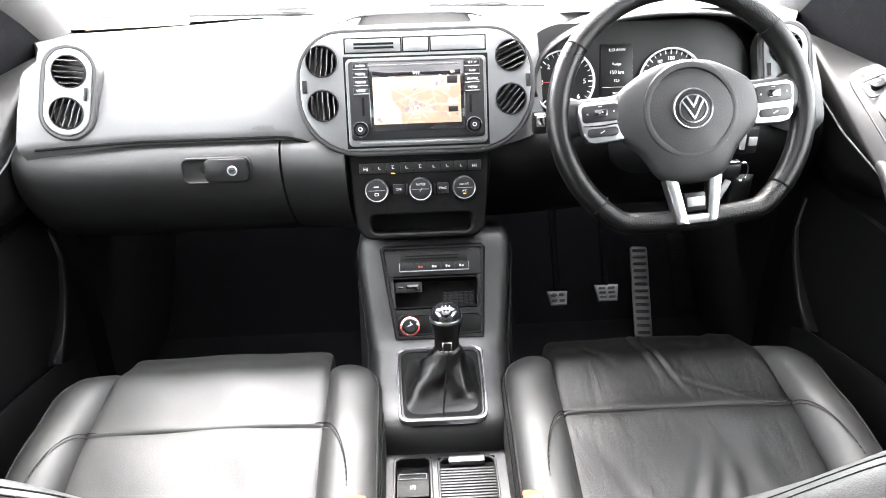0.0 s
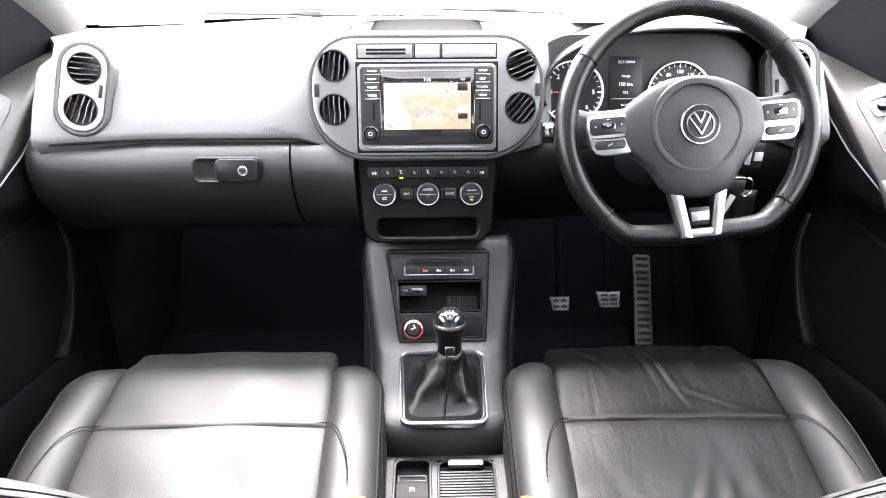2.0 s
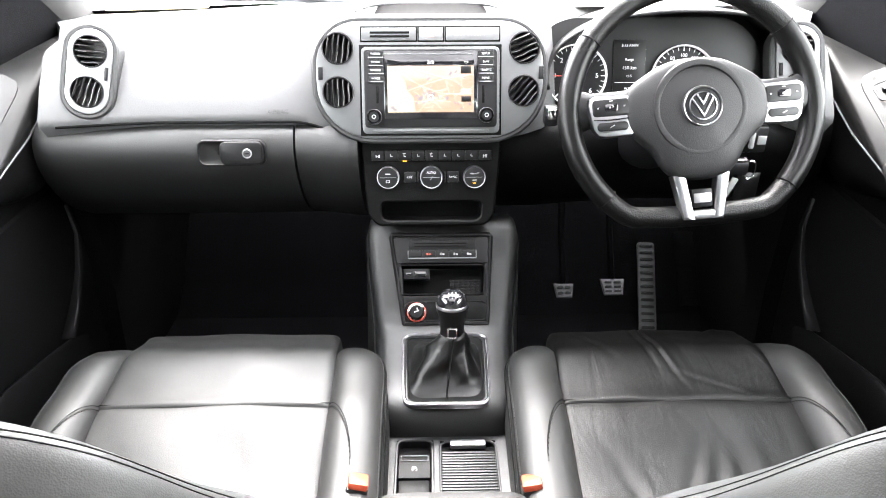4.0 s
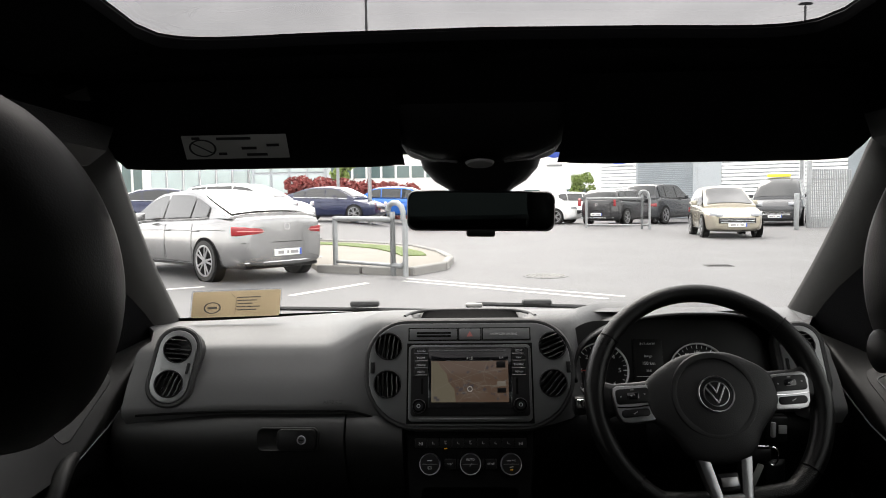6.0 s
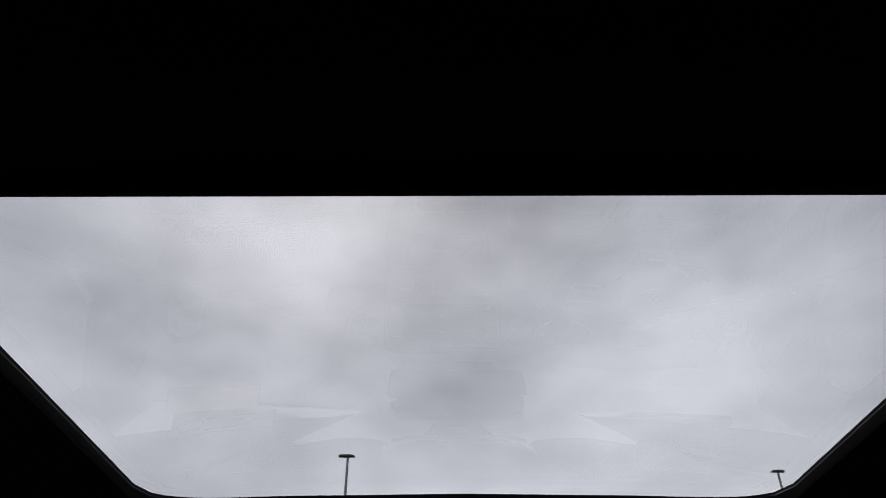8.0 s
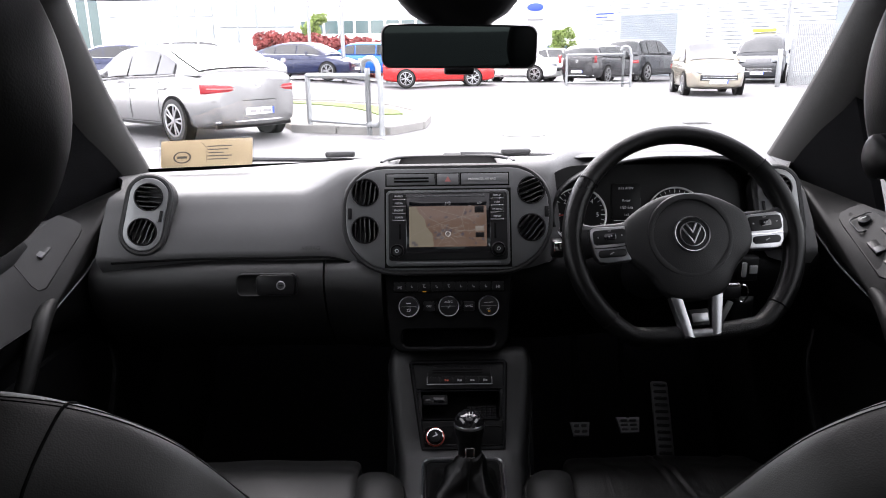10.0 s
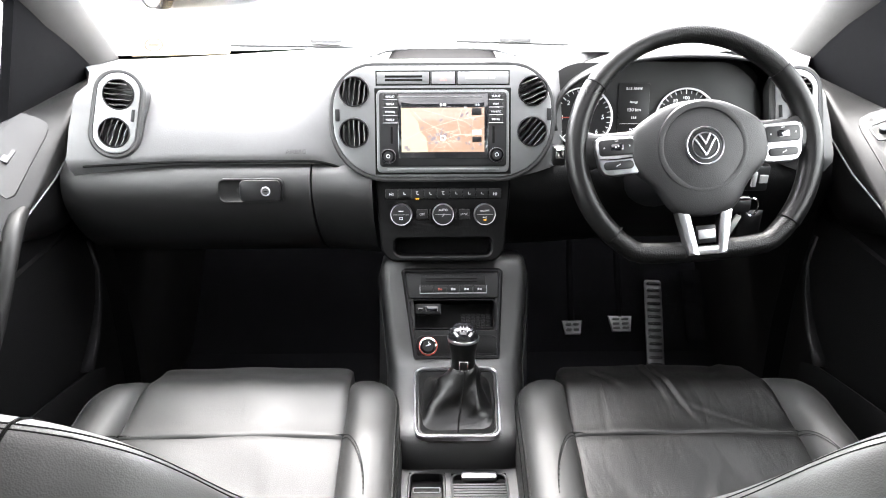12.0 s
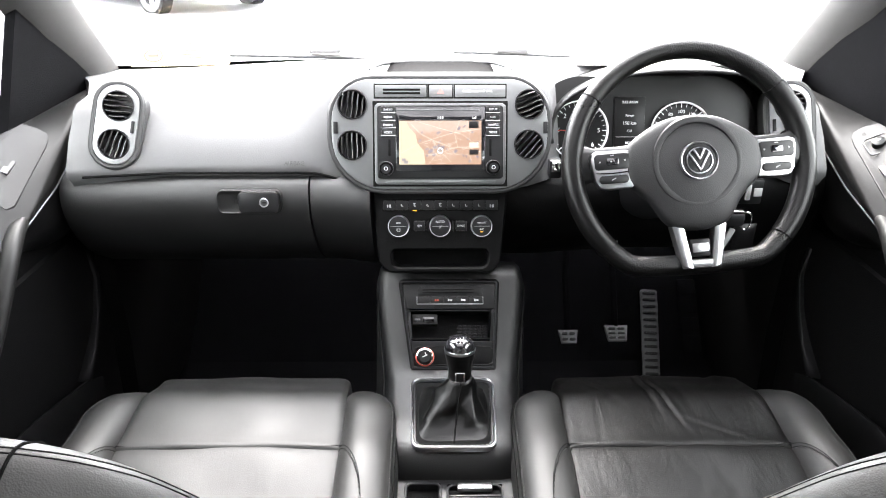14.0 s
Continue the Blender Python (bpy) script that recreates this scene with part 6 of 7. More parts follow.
    loft(bm, [[(X(d), y, z) for d, z in ((0.735, 0.86), (0.695, 0.84), (0.688, 0.66), (0.70, 0.40), (0.74, 0.40))] for y in (0.42, 0.0, -0.4, -0.78)])
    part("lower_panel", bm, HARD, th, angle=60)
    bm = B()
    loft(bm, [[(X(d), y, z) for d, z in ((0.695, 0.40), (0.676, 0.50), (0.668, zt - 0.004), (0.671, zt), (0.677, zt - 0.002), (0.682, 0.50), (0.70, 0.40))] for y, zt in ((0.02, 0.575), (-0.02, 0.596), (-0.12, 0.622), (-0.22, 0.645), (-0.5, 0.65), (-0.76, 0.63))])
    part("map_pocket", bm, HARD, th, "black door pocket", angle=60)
    # Strip lighter than the panel paints the catch light along its rounded edge.
    bm = B()
    loft(bm, [[(X(0.690), 0.115, 0.80), (X(0.684), 0.118, 0.74), (X(0.678), 0.085, 0.685), (X(0.672), 0.035, 0.635), (X(0.669), -0.018, 0.594)], [(X(0.692), 0.109, 0.80), (X(0.687), 0.112, 0.74), (X(0.682), 0.079, 0.685), (X(0.676), 0.029, 0.635), (X(0.672), -0.024, 0.596)],
              [(X(0.700), 0.105, 0.80), (X(0.700), 0.108, 0.74), (X(0.700), 0.075, 0.685), (X(0.700), 0.025, 0.635), (X(0.700), -0.028, 0.594)]], False, False)
    thick(part("trim_line", bm, SMOOTH, th, "raised front edge of the lower door panel, lightened as catch light"), 0.002)
    return th


door(-1, 1)
door(1, 4)
for s in (-1, 1):
    # kick panels beside the footwells
    bm = B()
    loft(bm, [[(C + s * d, y, z) for d, z in ((0.745, 0.98), (0.66, 0.96), (0.655, 0.60), (0.67, 0.34), (0.745, 0.34))] for y in (0.13, 0.25, 0.72)])
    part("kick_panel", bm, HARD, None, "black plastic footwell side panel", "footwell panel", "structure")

# ---- roof: visors, overhead console, mirror, warning sticker ----
for s in (-1, 1):
    vis = thing("sun_visor", "black cloth sun visor folded against the headliner", "sun visor", (C + s * 0.33, -0.2, 1.42), "sun visors")
    bm = B()
    pillow(bm, lambda u, v, s=s: (C + s * (0.330 + 0.215 * u), -0.195 + 0.075 * v, roof_z(C + s * 0.3, -0.195 + 0.075 * v) - 0.022), (0, 0.5, -0.86), 0.009, 18, 10, 8, 0.4)
    part("flap", bm, LINER, vis)
    bm = B()
    tube(bm, [(C + s * 0.15, -0.128, 1.432), (C + s * 0.50, -0.128, 1.425)], 0.006, 8)
    part("rod", bm, SMOOTH, vis)
stk = thing("airbag_sticker", "white printed airbag warning sticker on the sun visor", "sticker", (-0.325, -0.2, 1.43))
STK = T(-0.327, -0.198, 1.4355) @ R(-3, "Z") @ R(118, "X")
bm = B()
box(bm, (0, 0, 0.0), (0.152, 0.036, 0.0012), 0.0004, STK)
part("sheet", bm, LABEL, stk)
bm = B()
lathe(bm, [(0.015, 0.0007), (0.015, 0.0012), (0.0128, 0.0012), (0.0128, 0.0007)], STK @ T(-0.048, -0.001, 0), 24, False, 1.35, 0.9)
box(bm, (0, 0, 0.001), (0.030, 0.0016, 0.0006), 0, STK @ T(-0.048, -0.001, 0) @ R(-30, "Z"))
for x, y, w in ((0.0, 0.013, 0.05), (0.02, -0.002, 0.022), (0.055, 0.002, 0.018), (0.03, -0.012, 0.03), (-0.02, -0.010, 0.012), (-0.055, 0.014, 0.012)):
    box(bm, (x, y, 0.001), (w, 0.004, 0.0006), 0, STK)
part("print", bm, SMOOTH, stk)

oh = thing("overhead_console", "black overhead console with reading lamps above the mirror", "overhead console", (C, -0.2, 1.42))
bm = B()
rings = []
for y, z, w, h in ((-0.215, 1.490, 0.122, 0.004), (-0.19, 1.472, 0.124, 0.020), (-0.16, 1.452, 0.122, 0.024), (-0.135, 1.434, 0.112, 0.022), (-0.118, 1.427, 0.08, 0.012)):
    rings.append([(C + w * math.copysign(abs(math.cos(a)) ** 0.5, math.cos(a)), y, z + h * math.copysign(abs(math.sin(a)) ** 0.7, math.sin(a))) for a in [2 * math.pi * j / 28 for j in range(28)]])
loft(bm, rings)
part("housing", bm, SMOOTH, oh, angle=60)
for s in (-1, 1):
    bm = B()
    tube(bm, [(C + s * 0.035, -0.142, 1.412), (C + s * 0.075, -0.150, 1.417), (C + s * 0.105, -0.165, 1.430)], 0.0022, 6)
    part("lamp_edge", bm, ALU, oh, "silver lamp edge")
bm = B()
lathe(bm, [(0.018, 0), (0.016, 0.004), (0.012, 0.005)], T(C - 0.002, -0.15, 1.4105) @ R(150, "X"), 24, True, 1.2, 0.6)
part("sensor", bm, GREY_INK, oh)
mir = thing("rear_view_mirror", "black-framed rear-view mirror on a wide windscreen foot", "mirror", (C, -0.1, 1.34))
bm = B()
loft(bm, [[(C + w * math.cos(a) * (1 if math.cos(a) > 0 else 1), y + d * math.sin(a), z) for a in [2 * math.pi * j / 24 for j in range(24)]] for z, w, y, d in ((1.440, 0.092, -0.085, 0.05), (1.425, 0.096, -0.085, 0.05), (1.405, 0.090, -0.08, 0.045), (1.385, 0.072, -0.078, 0.035), (1.372, 0.05, -0.08, 0.028), (1.355, 0.032, -0.082, 0.02))])
part("foot", bm, SMOOTH, mir, angle=60)
MIR = T(C, -0.105, 1.3385) @ R(3, "Z") @ R(91, "X") @ R(-1.2, "Z")
mo = rrect(0.228, 0.062, 0.014, 6)
bm = B()
rings = [[(x * k, y * k2, z) for x, y in mo] for k, k2, z in ((0.80, 0.55, -0.026), (0.93, 0.85, -0.018), (1.0, 1.0, -0.004), (1.0, 1.0, 0.004), (0.985, 0.95, 0.007), (0.965, 0.90, 0.006))]
loft(bm, rings, True, False, MIR)
fr_ = part("frame", bm, SMOOTH, mir, angle=60)
bm = B()
prism(bm, [(x * 0.967, y * 0.905) for x, y in mo], 0.003, 0.0062, 0, MIR)
part("mirror_glass", bm, MIRROR, mir, "dark mirror glass")
bm = B()
box(bm, (0, -0.034, 0.0), (0.045, 0.012, 0.014), 0.004, MIR)
part("tab", bm, SMOOTH, fr_)

# ---- card, disc holder, wipers ----
CARDINK = mat("brown_print", (0.09, 0.08, 0.065), 0.6)
card = thing("paper_card", "cream printed card in a clear sleeve propped against the windscreen", "card", (-0.505, 0.30, 1.10))
CRD = T(-0.512, 0.325, 1.134) @ R(-7, "Z") @ R(70, "X") @ R(2.5, "Z")
bm = B()
prism(bm, rrect(0.205, 0.058, 0.004, 3), -0.0005, 0.0008, 0, CRD)
part("sheet", bm, PAPER, card)
bm = B()
lathe(bm, [(0.013, 0.0008), (0.013, 0.0014), (0.0108, 0.0014), (0.0108, 0.0008)], CRD @ T(-0.054, -0.008, 0), 28, False, 1.55, 1.0)
box(bm, (-0.054, -0.008, 0.001), (0.022, 0.005, 0.0006), 0, CRD)
for k in range(5):
    box(bm, (0.030 - 0.004 * (k % 3), 0.014 - 0.007 * k, 0.001), (0.055 - 0.010 * (k % 3), 0.0022, 0.0005), 0, CRD)
tube(bm, [(-0.012, 0.024, 0.001), (0.002, 0.010, 0.001), (0.0, -0.024, 0.001)], 0.0005, 4, False, CRD)
part("print", bm, CARDINK, card)
bm = B()
prism(bm, rrect(0.212, 0.064, 0.004, 3), 0.0016, 0.0020, 0, CRD)
part("sleeve", bm, LENSGLASS, card, "clear plastic sleeve")
wsx = thing("sensor_block", "small white tag at the foot of the windscreen", "tag", (0.012, 0.44, 1.10))
bm = B()
box(bm, (0.014, 0.445, 1.108), (0.040, 0.02, 0.010), 0.004)
part("body", bm, LABEL, wsx)
for x0, x1, hx in ((-0.60, -0.05, -0.265), (0.02, 0.62, 0.175)):
    wp = thing("wiper", "black windscreen wiper lying at the foot of the glass", "wiper", (x0, 0.6, 1.08), "wipers")
    bm = B()
    tube(bm, [(lerp(x0, x1, k / 10), 0.60 - 0.10 * (2 * lerp(x0, x1, k / 10)) ** 2 * 0.25, 1.088 - 0.018 * k / 10) for k in range(11)], 0.006, 6)
    part("blade", bm, GLAREGREY, wp)
    bm = B()
    box(bm, (hx, 0.585, 1.093), (0.075, 0.022, 0.016), 0.006)
    part("joint", bm, GLAREGREY, wp)
# bonnet seen over the dashboard's edge
bm = B()
sheet(bm, lambda u, v: (C + (2 * u - 1) * 0.74, lerp(0.60, 1.25, v), lerp(1.03, 0.86, v ** 1.6) - 0.10 * abs(2 * u - 1) ** 4), 16, 10)
thick(part("bonnet", bm, GLOSS, None, "dark painted car bonnet in front of the windscreen", "bonnet", "structure"), 0.01)

# ---- outside ----
ASPHALT = mat("pale_worn_asphalt", (0.088, 0.087, 0.089), 0.72, grain=1.0, scale=60, bump=0.012, vary=0.5, vscale=0.5, rvary=0.2)
CONCRETE = mat("kerb_concrete", (0.19, 0.185, 0.175), 0.85, grain=0.5, scale=60, bump=0.004, vary=0.2, vscale=2.0, rand=0.12)
PAVING = mat("buff_paving", (0.165, 0.150, 0.128), 0.85, grain=0.4, scale=60, bump=0.004, vary=0.2, vscale=1.5, rand=0.12)
GRASS = mat("grass", (0.10, 0.14, 0.035), 0.9, grain=1.0, scale=120, bump=0.02, vary=0.45, vscale=3.0)
PAINTLINE = mat("road_paint", (0.45, 0.45, 0.43), 0.7, vary=0.2, vscale=8)
GALV = mat("galvanised_steel", (0.24, 0.25, 0.255), 0.5, metal=0.45, vary=0.2, vscale=8)
IRON = mat("cast_iron", (0.08, 0.08, 0.08), 0.7, vary=0.3, vscale=20)
CLAD = mat("white_metal_cladding", (0.72, 0.73, 0.74), 0.45, vary=0.08, vscale=0.5, stretch=(1, 1, 3))
SHUT = mat("blue_grey_shutter", (0.21, 0.235, 0.255), 0.5, vary=0.1, vscale=1.0)
STEEL = mat("painted_steel_blue_grey", (0.34, 0.365, 0.385), 0.5, vary=0.1)
WALLW = mat("white_render_wall", (0.74, 0.74, 0.73), 0.8, vary=0.08, vscale=0.4)
PANE = mat("dark_green_glazing", (0.06, 0.10, 0.10), 0.05, vary=0.2, vscale=0.5, coat=0.8)
PANELIGHT = mat("pale_glazing", (0.36, 0.43, 0.43), 0.06, vary=0.2, vscale=0.6, coat=0.8)
HEDGE = mat("red_hedge_leaves", (0.22, 0.045, 0.04), 0.7, vary=0.4, vscale=3.0)
LEAF = mat("green_leaves", (0.16, 0.22, 0.05), 0.7, vary=0.4, vscale=3.0)
BARK = mat("bark", (0.13, 0.10, 0.08), 0.9, vary=0.3, vscale=10)
TYRE = mat("tyre_rubber", (0.02, 0.02, 0.02), 0.8, vary=0.2)
CARGLASS = mat("car_window_glass", (0.012, 0.014, 0.015), 0.08, coat=0.30, vary=0.1, rvary=0.02, spec=0.45)
LAMPRED = mat("red_tail_lamp", (0.24, 0.010, 0.014), 0.22, coat=0.15, vary=0.1)
LAMPPALE = mat("pale_red_lamp_bar", (0.50, 0.16, 0.16), 0.25)
LAMPCLEAR = mat("clear_head_lamp", (0.5, 0.52, 0.55), 0.1, metal=0.5, coat=0.8)
BLUESIGN = mat("blue_sign", (0.02, 0.06, 0.35), 0.4, vary=0.05)
YELLOW = mat("yellow_sign", (0.75, 0.68, 0.05), 0.5, vary=0.05)
PLATE = mat("number_plate_white", (0.72, 0.72, 0.70), 0.5, vary=0.05)


def paint(name, color, metal=0.3):
    return mat(name, color, 0.24, metal=metal, coat=0.45, vary=0.05, vscale=2.0, rvary=0.04)


def gz(x, y):
    return GROUND + 0.42 * ss(17, 27, y) * ss(-1.0, -6.0, x) + 0.12 * ss(22, 29, y) * ss(-2, 0, x) * ss(9.5, 6.5, x)


bm = B()
gx = [-600, -200, -90, -60, -45, -35, -28] + [-24 + 1.5 * i for i in range(33)] + [28, 35, 45, 60, 90, 200, 600]
gy = [-600, -150, -40, -10, 0] + [2 + 1.5 * i for i in range(34)] + [56, 65, 80, 120, 300, 1200]
gv = [[bm.verts.new((x, y, gz(x, y))) for x in gx] for y in gy]
for a, b in zip(gv, gv[1:]):
    for i in range(len(gx) - 1):
        bm.faces.new((a[i], a[i + 1], b[i + 1], b[i]))
part("ground", bm, ASPHALT, None, "pale worn asphalt car park", "ground", "structure")


def car(name, label, at, yaw, paintmat, L=4.7, W=1.82, H=1.46, style="saloon", tail=None, plate_bar=True, group="parked cars", clear=0.17):
    """A parked car; its nose along local +y, the middle of the rear end's ground line at the origin."""
    th = thing(name, label, "van" if style == "van" else "car", at, group)
    M = T(*at) @ R(yaw, "Z")
    h = W / 2
    if style == "saloon":
        belt = [(0, 0.98), (0.5, 1.02), (1.3, 0.99), (3.2, 0.93), (L - 0.5, 0.80), (L, 0.62)]
        roof = [(0.34, 1.02), (0.95, 1.22), (1.55, H - 0.04), (2.2, H), (2.8, H - 0.05), (3.2, 1.22), (3.70, 0.93)]
    elif style == "estate":
        belt = [(0, 1.00), (0.5, 1.02), (1.3, 0.99), (3.2, 0.93), (L - 0.5, 0.80), (L, 0.62)]
        roof = [(0.10, 1.02), (0.30, 1.28), (0.55, H - 0.05), (1.7, H), (2.6, H - 0.05), (3.0, 1.24), (3.55, 0.93)]
    elif style == "hatch":
        belt = [(0, 0.98), (0.5, 1.02), (1.2, 0.99), (L - 1.2, 0.93), (L - 0.4, 0.78), (L, 0.60)]
        roof = [(0.08, 1.02), (0.35, 1.25), (0.70, H - 0.05), (1.5, H), (L - 2.0, H - 0.06), (L - 1.55, 1.22), (L - 1.0, 0.94)]
    elif style == "suv":
        belt = [(0, 1.08), (0.5, 1.12), (1.3, 1.10), (3.2, 1.06), (L - 0.5, 0.96), (L, 0.75)]
        roof = [(0.12, 1.12), (0.35, 1.42), (0.6, H - 0.06), (1.7, H), (2.6, H - 0.06), (3.0, 1.38), (3.55, 1.06)]
    else:
        belt = [(0, 1.15), (1.0, 1.16), (3.3, 1.14), (L - 0.9, 1.10), (L - 0.4, 1.02), (L, 0.75)]
        roof = [(0.02, 1.2), (0.10, 1.7), (0.3, H - 0.03), (1.7, H), (L - 2.1, H - 0.03), (L - 1.55, 1.72), (L - 0.75, 1.10)]
    bm = B()
    rings = []
    ys = [0, 0.04, 0.14, 0.35, 0.6, 0.9, 1.3, 1.8, 2.4, 3.0, L - 1.1, L - 0.7, L - 0.4, L - 0.18, L - 0.06, L]
    for y in ys:
        e = min(y, L - y)
        w = h * (0.80 + 0.20 * ss(0, 0.6, e)) - 0.0
        if e < 0.15:
            w *= 0.90 + 0.10 * e / 0.15
        zb = spl(belt, y)
        lo = clear + 0.08 * (1 - ss(0, 0.35, e))
        rings.append([(-w * 0.90, y, lo), (-w * 0.97, y, lo + 0.10), (-w, y, 0.50), (-w * 0.99, y, 0.72), (-w * 0.955, y, zb - 0.06), (-w * 0.90, y, zb), (-w * 0.5, y, zb + 0.025), (w * 0.5, y, zb + 0.025), (w * 0.90, y, zb), (w * 0.955, y, zb - 0.06), (w * 0.99, y, 0.72), (w, y, 0.50), (w * 0.97, y, lo + 0.10), (w * 0.90, y, lo)])
    loft(bm, rings, True, True, M)
    body = part("body", bm, paintmat, th, angle=40)
    sb_ = body.modifiers.new("round", "SUBSURF")
    sb_.levels = sb_.render_levels = 2
    # cabin: painted roof over a glass house with posts
    y0, y1 = roof[0][0], roof[-1][0]

    def cab(y, k):
        """Section at y: k 0 at the belt, 1 at the roof's edge."""
        zb, zr = spl(belt, y), max(spl(roof, y), spl(belt, y) + 0.01)
        f = (zr - zb) / max(H - zb, 0.1)
        return h * lerp(0.90, lerp(0.90, 0.69, f), k), lerp(zb, zr - 0.03 * f, k)
    n = 34
    cy = [lerp(y0, y1, i / n) for i in range(n + 1)]

    def crown(y, f):
        """A point on the cabin's top, f from -1 to 1 across it."""
        w, z = cab(y, 1)
        return (w * f, y, z + 0.055 * (1 - abs(f) ** 2.4))
    fs = (-1, -0.93, -0.8, -0.5, -0.2, 0.2, 0.5, 0.8, 0.93, 1)
    bm = B()
    loft(bm, [[(-cab(y, 0)[0], y, cab(y, 0)[1] - 0.02)] + [crown(y, f) for f in fs] + [(cab(y, 0)[0], y, cab(y, 0)[1] - 0.02)] for y in cy], True, True, M)
    part("cabin", bm, paintmat, th, angle=60)
    # glass in the cabin's skin: rear screen, windscreen, side windows parted by black posts
    top = [y for y in cy if spl(roof, y) > H - (0.10 if style != "van" else 0.14)]
    for name_, ya, yb in (("rear_screen", y0 + 0.05, top[0] + 0.02), ("windscreen_glass", top[-1] - 0.02, y1 - 0.06)):
        bm = B()
        sheet(bm, lambda u, v: Vector(crown(lerp(ya, yb, v), 0.90 * (2 * u - 1))) + Vector((0, 0, 0.022)), 12, 12, M)
        part(name_, bm, CARGLASS, th, "dark car window glass", angle=70)
    ga, gb = {"saloon": (0.62, 0.30), "estate": (0.42, 0.30), "hatch": (0.45, 0.30), "suv": (0.45, 0.32), "van": (2.6, 0.30)}[style]
    for s in (-1, 1):
        sa_, sb2 = y0 + ga, y1 - gb
        for k0, k1 in ((0.0, 0.20), (0.22, 0.58), (0.60, 1.0)):
            bm = B()

            def side(u, v, k0=k0, k1=k1):
                y = lerp(sa_, sb2, lerp(k0, k1, u))
                lo_, hi_ = cab(y, 0), cab(y, 1)
                t = lerp(0.07, 0.90, v)
                return (s * (lerp(lo_[0], hi_[0], t) + 0.020), y, lerp(lo_[1], hi_[1], t))
            sheet(bm, side, 12, 4, M)
            part("side_window", bm, CARGLASS, th, "dark car window glass", angle=70)
        bm = B()
        tube(bm, [(s * (cab(y, 0)[0] + 0.008), y, cab(y, 0)[1] + 0.004) for y in cy[6:-3]], 0.010, 5, False, M)
        part("belt_trim", bm, CHROME if style == "saloon" else SMOOTH, th)
        for k in (0.34, 0.62):
            bm = B()
            box(bm, (s * (h * 0.99), lerp(y0, y1, k) - 0.25, 0.80), (0.03, 0.20, 0.03), 0.01, M)
            part("door_handle", bm, paintmat, th)
        for k in (0.30, 0.57, 0.86):
            bm = B()
            tube(bm, [(s * (h * 0.957), lerp(y0, y1, k), 0.90), (s * h * 0.994, lerp(y0, y1, k), 0.72), (s * h * 1.001, lerp(y0, y1, k), 0.5), (s * h * 0.99, lerp(y0, y1, k), 0.33)], 0.0035, 4, False, M)
            part("door_gap", bm, SEAMDARK, th)
        bm = B()
        pillow(bm, lambda u, v, s=s: (s * (h + 0.07 + 0.08 * u), y1 - 0.75, curve(belt, y1 - 0.7) + 0.08 + 0.07 * v), (0, -1, 0), 0.07, 8, 8, 4, 0.5, M)
        part("door_mirror", bm, paintmat, th)
        # wheels
        for wy in (0.92, L - 0.88):
            r = 0.33 if style not in ("suv", "van") else 0.36
            wm = M @ T(s * (h - 0.10), wy, r) @ R(90 * s, "Y")
            bm = B()
            lathe(bm, [(r * 1.13, -0.06), (r * 1.13, 0.106), (r * 0.6, 0.108)], wm, 28, True)
            part("wheel_arch", bm, SEAMDARK, th)
            bm = B()
            lathe(bm, [(r * 0.74, -0.10), (r * 0.95, -0.09), (r, -0.05), (r, 0.09), (r * 0.96, 0.115), (r * 0.78, 0.12), (r * 0.74, 0.10)], wm, 30, True)
            wh = part("wheel", bm, TYRE, th, "black tyre with an alloy rim")
            bm = B()
            lathe(bm, [(r * 0.76, 0.10), (r * 0.76, 0.122), (r * 0.70, 0.124), (r * 0.68, 0.105)], wm, 30, False)
            for k in range(10):
                a = 36 * k + (7 if k % 2 else -7)
                box(bm, (r * 0.40, 0, 0.112), (r * 0.64, r * 0.085, 0.018), 0.004, wm @ R(a, "Z"), 1)
            lathe(bm, [(r * 0.14, 0.10), (r * 0.13, 0.126), (0.001, 0.127)], wm, 14)
            part("rim", bm, ALU, wh, "silver alloy rim")
    # ends
    for s in (-1, 1):
        bm = B()
        if style in ("saloon", "hatch", "suv"):
            pillow(bm, lambda u, v, s=s: (s * (h * 0.66 + 0.24 * u), 0.034 + 0.22 * ss(0.0, 1.1, u), 0.80 + (0.058 + 0.014 * u) * v), lambda u, v, s=s: (s * 0.25, -0.95, 0), 0.030, 12, 8, 6, 0.4, M)
        else:
            pillow(bm, lambda u, v, s=s: (s * (h * 0.86 + 0.06 * u), 0.06, 0.95 + 0.16 * v), lambda u, v, s=s: (s * 0.4, -0.9, 0), 0.05, 8, 10, 6, 0.4, M)
        tl = part("tail_lamp", bm, LAMPRED, th, "red tail lamp")
        if style in ("saloon", "hatch", "suv"):
            bm = B()
            tube(bm, [(s * (h * 0.66 + 0.24 * u), 0.002 + 0.22 * ss(0.0, 1.1, u), 0.80 + 0.006 * u) for u in [-0.75 + 0.15 * k for k in range(11)]], 0.009, 6, False, M)
            part("lamp_bar", bm, LAMPPALE, tl, "pale bar across the tail lamp")
        bm = B()
        tube(bm, [(s * (h * 0.995 - 0.02 * ss(L - 0.9, L - 0.3, y) + 0.002), y, lerp(0.83, 0.76, y / L)) for y in [0.45 + (L - 1.0) * k / 12 for k in range(13)]], 0.005, 5, False, M)
        part("side_crease", bm, paintmat, th)
        bm = B()
        tube(bm, [(s * h * 0.975, 1.32 + (L - 2.6) * k / 8, clear + 0.10) for k in range(9)], 0.012, 6, False, M)
        part("sill_strip", bm, SMOOTH, th)
        bm = B()
        zl = 0.70 if style not in ("suv", "van") else 0.90
